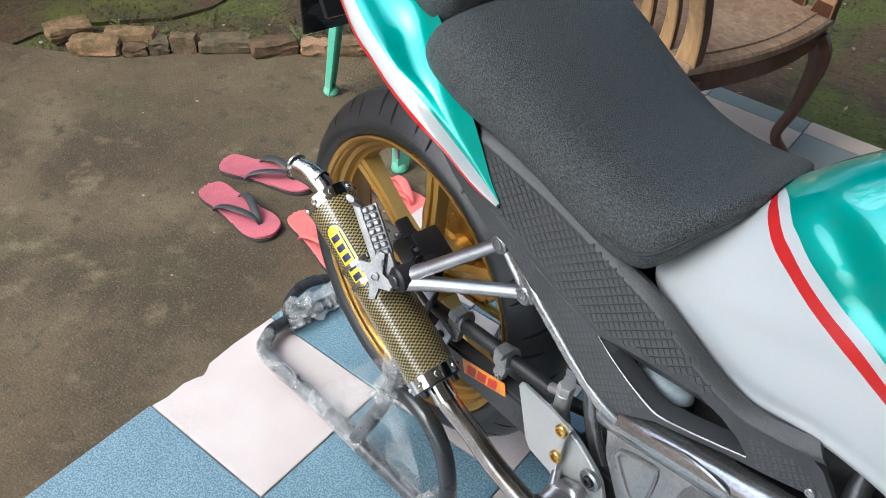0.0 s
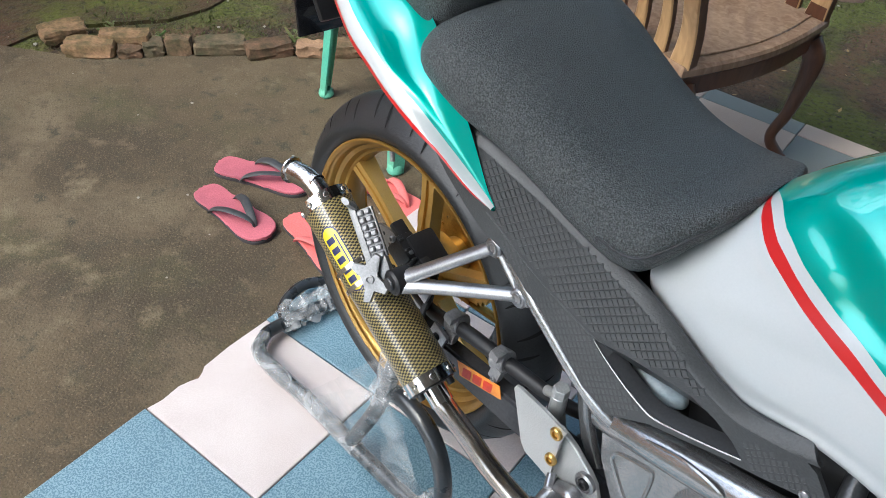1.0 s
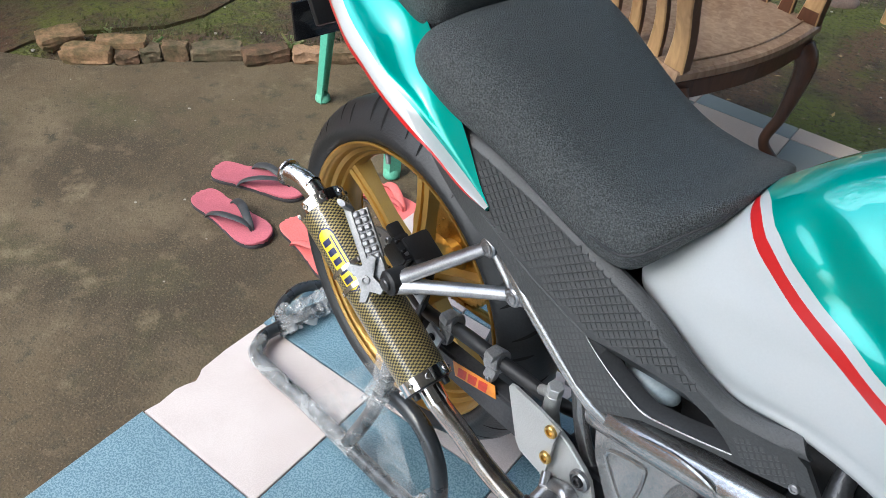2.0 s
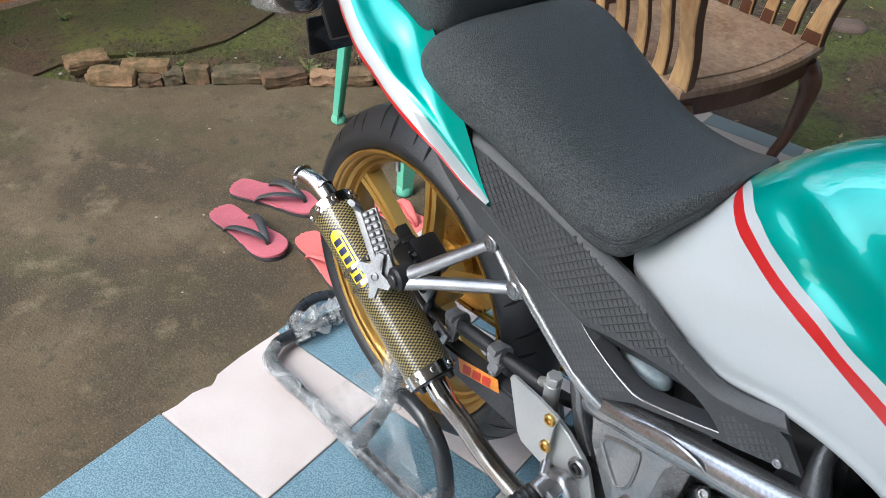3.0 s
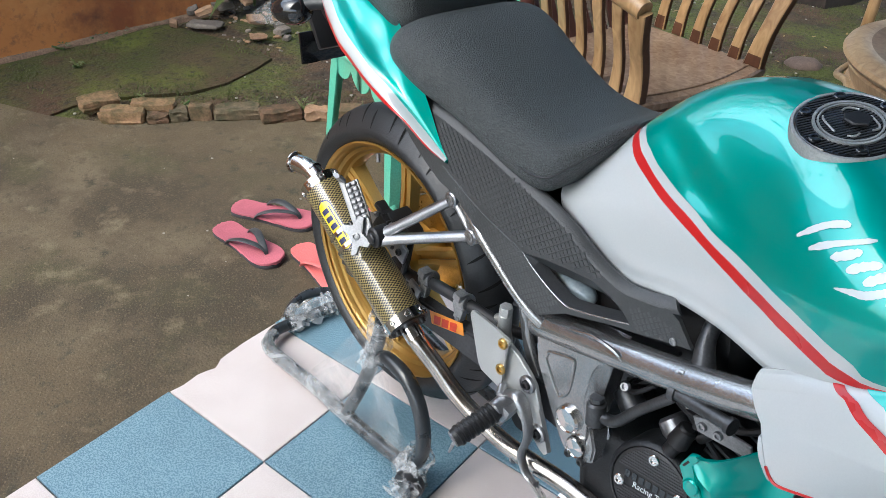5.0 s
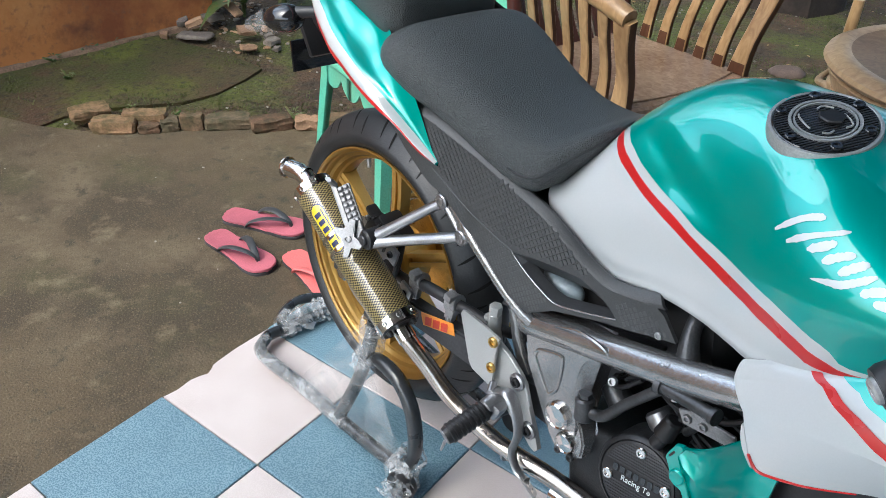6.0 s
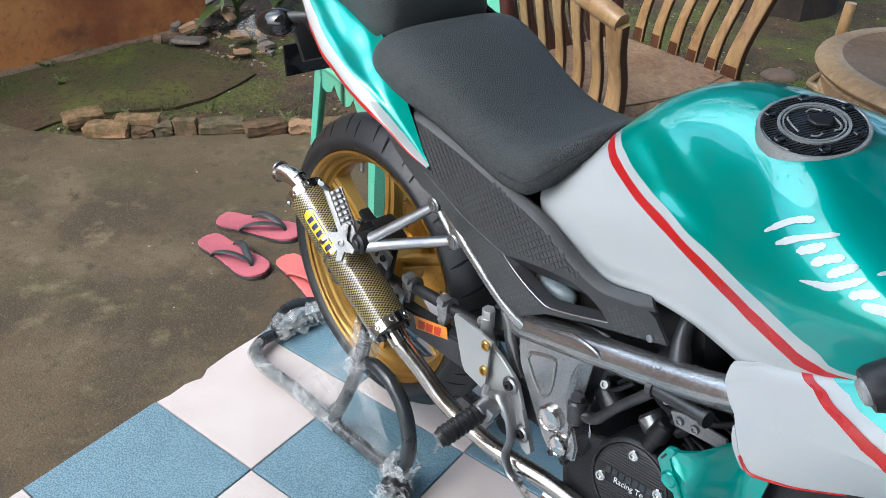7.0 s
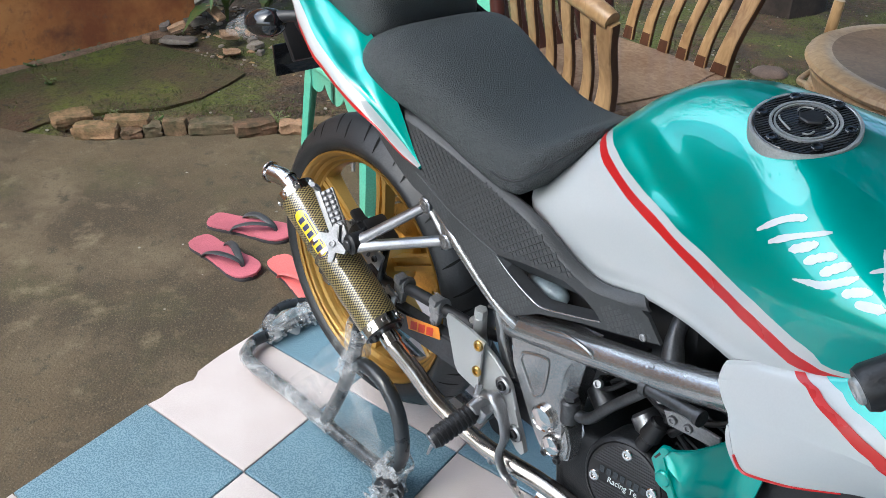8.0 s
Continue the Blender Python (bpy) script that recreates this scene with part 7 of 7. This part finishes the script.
# finer scales pressed faintly into the lower band and the forward end
bm = bmesh.new()
low_band = [(0.276, 0.338), (0.332, 0.300), (0.392, 0.284), (0.428, 0.277), (0.478, 0.252), (0.508, 0.243), (0.476, 0.212), (0.437, 0.218), (0.36, 0.260), (0.295, 0.304)]
fore_band = [(0.615, 0.272), (0.60, 0.300), (0.62, 0.302), (0.645, 0.304), (0.662, 0.298), (0.676, 0.286), (0.65, 0.279)]
for i in range(-40, 90):
    for j in range(-40, 40):
        c = V(0.27, 0.36) + V(0.0088, -0.0023) * (i + 0.5 * (j % 2)) + V(0.0, 0.0048) * (j - 6)
        if inside(c, low_band) or inside(c, fore_band):
            o = cov(c.x, c.y, 0.0)
            q = [(-0.0042, 0.0011), (0.0, 0.0046), (0.0042, -0.0011), (0.0, -0.0046)]
            lo = [bm.verts.new(o + V(a, 0.0004, b)) for a, b in q]
            hi = [bm.verts.new(o + V(a * 0.7, -0.0003, b * 0.7)) for a, b in q]
            for k in range(4):
                bm.faces.new((lo[k], lo[(k + 1) % 4], hi[(k + 1) % 4], hi[k]))
            bm.faces.new(hi)
tagged(bp("fine_scaling", bm, SCALE, side_cover, "faint pressed scales", 15), "faint pressed scales", kind="stuff")
bm = bmesh.new()
bmesh.ops.create_uvsphere(bm, u_segments=24, v_segments=14, radius=1)
OM = Matrix.Translation((0.494, -0.096, 0.2485)) @ Matrix.Rotation(radians(6), 4, "Y")
for v in bm.verts:
    k = 0.55 + 0.45 * (v.co.x * 0.5 + 0.5)
    v.co = OM @ V(v.co.x * 0.036, v.co.y * 0.016, v.co.z * 0.0165 * k)
bp("overflow_bottle", bm, BOTTLE, None, "milky plastic bottle behind the side cover")
bm = bmesh.new()
block(bm, (0.34, 0.006, 0.19), pose(0.52, -0.050, 0.245, 0, -12, 0), 0.003)
block(bm, (0.22, 0.006, 0.30), pose(0.62, 0.03, 0.10), 0.003)
block(bm, (0.26, 0.09, 0.006), pose(0.53, -0.07, 0.205, 0, -15, 0), 0.002)
bp("inner_panel", bm, BLACK)
bolt(side_cover, cov(0.664, 0.284, 0.0), 0.005, 0.003, ALLOY)

# side fairing: a narrow top facet, a broad facet and an undercut below a crease
f_x0 = [0.776, 0.778, 0.804, 0.8338]
f_row = [curve([(0.776, 0.3370), (0.779, 0.3395), (0.808, 0.357), (0.839, 0.374), (0.867, 0.390), (0.889, 0.403), (0.95, 0.44), (1.10, 0.50)]),
         curve([(0.778, 0.318), (0.818, 0.345), (0.860, 0.371), (0.898, 0.390), (0.95, 0.414), (1.10, 0.46)]),
         curve([(0.804, 0.300), (0.838, 0.317), (0.872, 0.331), (0.903, 0.341), (0.923, 0.347), (0.956, 0.354), (1.10, 0.385)]),
         curve([(0.8338, 0.2434), (0.8485, 0.2463), (0.8710, 0.2561), (0.8925, 0.2669), (0.9121, 0.2796), (0.9522, 0.3041), (1.10, 0.345)])]
f_out = [curve([(0.776, 0.1510), (0.84, 0.1485), (0.89, 0.146), (1.10, 0.13)]),
         curve([(0.778, 0.158), (0.82, 0.163), (0.90, 0.165), (1.10, 0.15)]),
         curve([(0.804, 0.173), (0.84, 0.181), (0.90, 0.187), (0.956, 0.189), (1.10, 0.175)]),
         curve([(0.829, 0.176), (0.89, 0.176), (1.10, 0.162)])]


def fairing_point(f, t):
    """f: 0 at the rear edge, 1 far ahead; t: 0 upper edge, 1 and 2 the creases, 3 lower edge."""
    i = min(int(t), 2)
    k = t - i
    q = []
    for r in (i, i + 1):
        x = f_x0[r] + (1.10 - f_x0[r]) * f
        q.append(V(x, -f_out[r](x), f_row[r](x)))
    p = q[0].lerp(q[1], k)
    return p + V(0, -0.0025 * math.sin(math.pi * k), 0)


bm = bmesh.new()
rings = []
ts = [0, 0.12, 0.4, 0.7, 0.92, 1.0, 1.06, 1.2, 1.4, 1.6, 1.8, 1.94, 2.0, 2.05, 2.2, 2.4, 2.6, 2.8, 2.94, 3.0]
for k in range(44):
    f = (k / 43) ** 1.6
    outer = [fairing_point(f, t) for t in ts]
    outer[0].y += 0.004
    outer[-1].y += 0.004
    if k == 0:
        outer = [p + V(0.0015, 0.002, 0) for p in outer]
    rings.append(outer + [V(p.x + 0.002, p.y + 0.007, p.z) for p in outer[::-1]])
bridge(bm, rings)
fairing = bp("side_fairing", bm, WHITE, None, "glossy white side fairing with a red line", 24)
# thick return edge low at the rear of the fairing
bm = bmesh.new()
rings = []
for k in range(9):
    f = k / 8
    a = fairing_point(0.0, 2.25 + 0.75 * f) + V(-0.0006, 0.001, 0)
    w = 0.007 * math.sin(math.pi * (0.12 + 0.76 * f)) + 0.001
    rings.append([a, a + V(-w, 0.002, -0.001), a + V(-w, 0.008, -0.001), a + V(0.001, 0.008, 0)])
bridge(bm, rings)
bp("fairing_edge", bm, WHITE, fairing, "", 30)


def fairing_strip(bm, left, right, up):
    """A band of vinyl between two lines of (f, t)."""
    la, ra = spline([(a, b, 0) for a, b in left], 8), spline([(a, b, 0) for a, b in right], 8)
    prev = None
    for i in range(len(la)):
        row = []
        for j in range(5):
            p = la[i].lerp(ra[i], j / 4)
            row.append(bm.verts.new(fairing_point(p.x, min(3, max(0, p.y))) + V(0, -up, up * 0.5)))
        if prev:
            for j in range(4):
                bm.faces.new((prev[j], prev[j + 1], row[j + 1], row[j]))
        prev = row


RED_L, RED_R, TEAL_L = (
    [(0.2, 0.0), (0.24, 0.7), (0.29, 1.22), (0.345, 1.5), (0.415, 1.8), (0.465, 1.92), (0.51, 2.06), (0.609, 2.37)],
    [(0.2273, 0.0), (0.2673, 0.638), (0.3173, 1.142), (0.3762, 1.406), (0.4306, 1.613), (0.4689, 1.717), (0.5022, 1.795), (0.5755, 1.964)],
    [(0.28, 0.0), (0.315, 0.54), (0.375, 1.12), (0.425, 1.32), (0.46, 1.42), (0.485, 1.52), (0.54, 1.74)],
)
bm = bmesh.new()
fairing_strip(bm, RED_L, RED_R, 0.0010)
bp("red_line", bm, RED, fairing)
bm = bmesh.new()
fairing_strip(bm, TEAL_L, [(0.985, t) for _, t in TEAL_L], 0.0010)
bp("teal_panel", bm, TEAL, fairing)
bm = bmesh.new()
tube(bm, [fairing_point(0.008, 2.70) + V(-0.001, -0.0012, 0), fairing_point(0.012, 2.86) + V(0, -0.001, 0)] + [fairing_point(f, 2.955) + V(0, -0.0008, 0) for f in (0.03, 0.07, 0.13, 0.20, 0.28, 0.36)], [0.0016, 0.0018, 0.0018, 0.0016, 0.0014, 0.0012, 0.0010, 0.0008], 6, 3)
bp("red_edge", bm, RED, fairing)
# teal lower fairing with a bolted tab
bm = bmesh.new()
rings = []
for k in range(20):
    u = 0.762 + 0.090 * k / 19
    top, low = curve([(0.762, 0.225), (0.772, 0.2295), (0.80, 0.252), (0.829, 0.275), (0.98, 0.33)])(u), curve([(0.762, 0.185), (0.775, 0.14), (0.80, 0.08), (0.83, 0.04), (0.98, -0.05)])(u)
    o = []
    for i in range(13):
        t = i / 12
        o.append(V(u, -(0.183 + 0.010 * math.sin(t * math.pi) + (0.004 if 0.30 < t < 0.36 else 0) - 0.020 * t * t - 0.042 * ease(u, 0.785, 0.835) + 0.010 * math.exp(-(t / 0.06) ** 2)), top + (low - top) * t))
    rings.append(o + [V(p.x, p.y + 0.005, p.z) for p in o[::-1]])
bridge(bm, rings)
belly = bp("belly_fairing", bm, TEAL, None, "glossy teal lower fairing", 40)
bm = bmesh.new()
tabo = [(0.7465, 0.197), (0.7475, 0.203), (0.7545, 0.2215), (0.7580, 0.2235), (0.7640, 0.2260), (0.7655, 0.2200), (0.7600, 0.2080), (0.7690, 0.1960), (0.7830, 0.1740), (0.7960, 0.1480), (0.7870, 0.1450), (0.7800, 0.1590), (0.7760, 0.1690), (0.7650, 0.1680), (0.7580, 0.1720), (0.7550, 0.1800), (0.7560, 0.1870)]
slab(bm, tabo, lambda a, b, d: V(a, -0.1905 + d, b), 0.006, 0.0012)
tab = bp("fairing_tab", bm, TEAL, belly, "teal tab with a bolt through it")
bm = bmesh.new()
slab(bm, [(0.7500, 0.2030), (0.7525, 0.2020), (0.7570, 0.2120), (0.7545, 0.2130)], lambda a, b, d: V(a, -0.1912 + d, b), 0.0012)
bp("slot", bm, BLACK, belly)
bm = bmesh.new()
lathe(bm, [(0.0050, 0), (0.0095, 0), (0.0100, 0.002), (0.0085, 0.0035), (0.0055, 0.0028)], pose(0.7672, -0.1905, 0.1832, 90, 0, 0), 24)
bp("bolt_seat", bm, TEAL, belly)
bolt(belly, (0.7672, -0.1905, 0.1832), 0.0045, 0.0025, BLACK)
# black panels added to fill in the shadow behind and below the fairing
bm = bmesh.new()
block(bm, (0.34, 0.02, 0.16), pose(0.97, -0.12, 0.32, 0, -24, 0), 0.01)
block(bm, (0.30, 0.012, 0.26), pose(0.99, -0.125, 0.15, 0, -8, 0), 0.006)
bp("fairing_shadow_panel", bm, BLACK)
# handlebar end
bm = bmesh.new()
H0, H1 = V(0.928, -0.262, 0.468), V(1.03, -0.14, 0.56)
hd = (H1 - H0).normalized()
tube(bm, [H0, H0 + hd * 0.006, H0 + hd * 0.05, H1], [0.017, 0.0195, 0.0195, 0.016], 20, 0)
bar = bp("handlebar_grip", bm, BLACK, None, "black handlebar grip with an alloy bar end")
bm = bmesh.new()
hm = Matrix.Translation(H0) @ (-hd).to_track_quat("Z", "Y").to_matrix().to_4x4()
lathe(bm, [(0.011, -0.002), (0.011, 0.003), (0.009, 0.005), (0.005, 0.005), (0.0045, 0.001), (0.0005, 0.001)], hm, 24)
bp("bar_end", bm, PLATE, bar)
# front wheel, mostly hidden
bm = bmesh.new()
lathe(bm, [(r0, h0 * 0.75) for r0, h0 in prof], Matrix.Translation((1.31, 0, 0)) @ WM, 48, caps=False)
fw = bp("front_tyre", bm, RUBBER, None, "", 50)
bm = bmesh.new()
lathe(bm, [(0.231, -0.03), (0.236, -0.033), (0.21, -0.02), (0.20, 0.0), (0.21, 0.02), (0.236, 0.033), (0.231, 0.03)], Matrix.Translation((1.31, 0, 0)) @ WM, 48, caps=False)
bp("front_rim", bm, GOLD, fw)
bm = bmesh.new()
rod(bm, (1.31, -0.10, 0.0), (1.31, 0.10, 0.0), 0.012)
bp("front_axle", bm, ALLOY, fw)
for s in (-1, 1):
    bm = bmesh.new()
    rod(bm, (1.31, s * 0.10, -0.02), (1.20, s * 0.10, 0.26), 0.026, 0.024, 18, 0.003)
    rod(bm, (1.20, s * 0.10, 0.26), (1.075, s * 0.10, 0.56), 0.0185, None, 18)
    bp("fork_leg", bm, DARKTUBE, None, "dark front fork leg")
bm = bmesh.new()
block(bm, (0.06, 0.25, 0.025), pose(1.085, 0, 0.52, 0, 22, 0), 0.006)
block(bm, (0.06, 0.25, 0.03), pose(1.145, 0, 0.39, 0, 22, 0), 0.006)
tube(bm, [(1.03, -0.14, 0.56), (1.07, -0.10, 0.57), (1.07, 0.10, 0.57), (1.03, 0.14, 0.56), (0.95, 0.24, 0.48)], 0.011, 12, 5)
bp("fork_clamp", bm, BLACK, None, "black fork clamps and handlebar")


# ---- paddock stand under the rear wheel ----
stand = thing("paddock_stand", "black tubular paddock stand wrapped in clear film", "stand", BIKE)
Z0 = -0.343


def sp(name, bm, material, parent=None, label="", angle=50):
    return part(name, bm, material, parent or stand, label, angle, None if parent else LIFT)


TR = 0.0135
bm = bmesh.new()
tube(bm, [(0.21, -0.130, Z0 + 0.012), (0.06, -0.140, Z0), (-0.10, -0.152, Z0), (-0.20, -0.166, Z0), (-0.262, -0.165, Z0), (-0.288, -0.140, Z0), (-0.300, -0.10, Z0), (-0.300, 0.10, Z0), (-0.288, 0.140, Z0), (-0.262, 0.165, Z0), (-0.20, 0.166, Z0), (-0.10, 0.152, Z0), (0.06, 0.140, Z0), (0.21, 0.130, Z0 + 0.012)], TR, 14, 5)
sp("base_tube", bm, STAND)
bm = bmesh.new()
tube(bm, [(-0.300, -0.085, Z0), (-0.345, -0.060, Z0 + 0.004), (-0.368, 0.0, Z0 + 0.008), (-0.345, 0.060, Z0 + 0.004), (-0.300, 0.085, Z0)], 0.012, 12, 6)
sp("handle_loop", bm, STAND)
for s in (-1, 1):
    bm = bmesh.new()
    tube(bm, [(0.02, s * 0.142, Z0 + 0.004), (0.075, s * 0.132, -0.20), (0.098, s * 0.125, -0.10), (0.105, s * 0.122, -0.045)], [TR, TR, TR, TR * 0.9], 12, 5)
    sp("upright", bm, STAND)
    bm = bmesh.new()
    tube(bm, [(0.092, s * 0.122, -0.145), (0.13, s * 0.120, -0.130), (0.185, s * 0.120, -0.137), (0.225, s * 0.122, -0.175), (0.245, s * 0.125, -0.235), (0.240, s * 0.128, -0.285), (0.215, s * 0.130, Z0 + 0.02)], 0.0145, 14, 6)
    sp("arched_tube", bm, STAND)
    bm = bmesh.new()
    lathe(bm, [(0.006, -0.016), (0.026, -0.016), (0.029, -0.010), (0.029, 0.010), (0.026, 0.016), (0.006, 0.016)], Matrix.Translation((0.243, s * 0.150, -0.365 + 0.030)) @ WM, 24)
    sp("castor", bm, BLACK)
    bm = bmesh.new()
    block(bm, (0.05, 0.03, 0.012), pose(0.11, s * 0.117, -0.038), 0.003)
    sp("cradle", bm, STAND)


def wrapped(bm, pts, r, seed, seg=16, crumple=0.35):
    """Film wound round a bar: a creased sleeve."""
    q = spline(pts, 8)
    rings, a = [], None
    for i, p in enumerate(q):
        t = (q[min(i + 1, len(q) - 1)] - q[max(i - 1, 0)]).normalized()
        if a is None:
            a, b = around(p, t)
        else:
            a = (a - t * a.dot(t)).normalized()
            b = a.cross(t)
        ring = []
        for k in range(seg):
            an = 2 * math.pi * k / seg
            w = 1 + crumple * noise.noise(V(math.cos(an) * 2.2, math.sin(an) * 2.2, i * 0.45 + seed))
            ring.append(p + r * w * (math.cos(an) * a + math.sin(an) * b))
        rings.append(ring)
    bridge(bm, rings, True, False)


for pts, r0, sd, cr in (([(0.04, -0.142, Z0), (-0.10, -0.152, Z0), (-0.20, -0.166, Z0), (-0.262, -0.165, Z0), (-0.29, -0.135, Z0)], TR + 0.0022, 1, 0.12),
                        ([(-0.300, -0.095, Z0 + 0.004), (-0.302, -0.04, Z0 + 0.010), (-0.302, 0.02, Z0 + 0.010), (-0.300, 0.07, Z0 + 0.004)], 0.025, 5, 0.9),
                        ([(0.085, -0.129, -0.17), (0.098, -0.125, -0.11), (0.106, -0.122, -0.04)], 0.023, 9, 0.5),
                        ([(0.240, -0.127, -0.27), (0.235, -0.128, -0.295), (0.215, -0.130, -0.325), (0.20, -0.131, -0.335)], 0.026, 13, 0.6),
                        ([(0.235, -0.13, -0.33), (0.25, -0.165, -0.335), (0.255, -0.185, -0.345)], 0.027, 17, 0.8)):
    bm = bmesh.new()
    wrapped(bm, pts, r0, sd, crumple=cr)
    sp("film_wrap", bm, FILMW, None, "crumpled clear film wound round the tube", 25)


def film_web(bm, a, b, c, d, sag, seed, n=18):
    grid = []
    for i in range(n + 1):
        row = []
        for j in range(n + 1):
            s, t = i / n, j / n
            p = (Vector(a) * (1 - s) + Vector(b) * s) * (1 - t) + (Vector(d) * (1 - s) + Vector(c) * s) * t
            k = noise.noise(V(s * 3 + seed, t * 9, seed)) * 0.006 + noise.noise(V(s * 9, t * 3 + seed, seed + 4)) * 0.004
            row.append(bm.verts.new(p + V(0, -1, 0.3) * (k + sag * math.sin(s * math.pi) * math.sin(t * math.pi))))
        grid.append(row)
    for i in range(n):
        for j in range(n):
            bm.faces.new((grid[i][j], grid[i + 1][j], grid[i + 1][j + 1], grid[i][j + 1]))


for q, sg, sd in ((((-0.11, -0.166, Z0 + 0.006), (0.19, -0.146, Z0 + 0.006), (0.235, -0.140, -0.29), (0.095, -0.140, -0.11)), 0.006, 2),
                  (((-0.12, -0.168, Z0 + 0.004), (-0.02, -0.160, Z0 + 0.004), (0.103, -0.142, -0.10), (0.085, -0.142, -0.06)), 0.004, 8),
                  (((0.095, -0.140, -0.14), (0.11, -0.142, -0.30), (0.22, -0.142, -0.31), (0.15, -0.139, -0.15)), 0.003, 14)):
    bm = bmesh.new()
    film_web(bm, *q, sg, sd)
    sp("film_web", bm, FILM, None, "stretched sheet of clear film", 60)
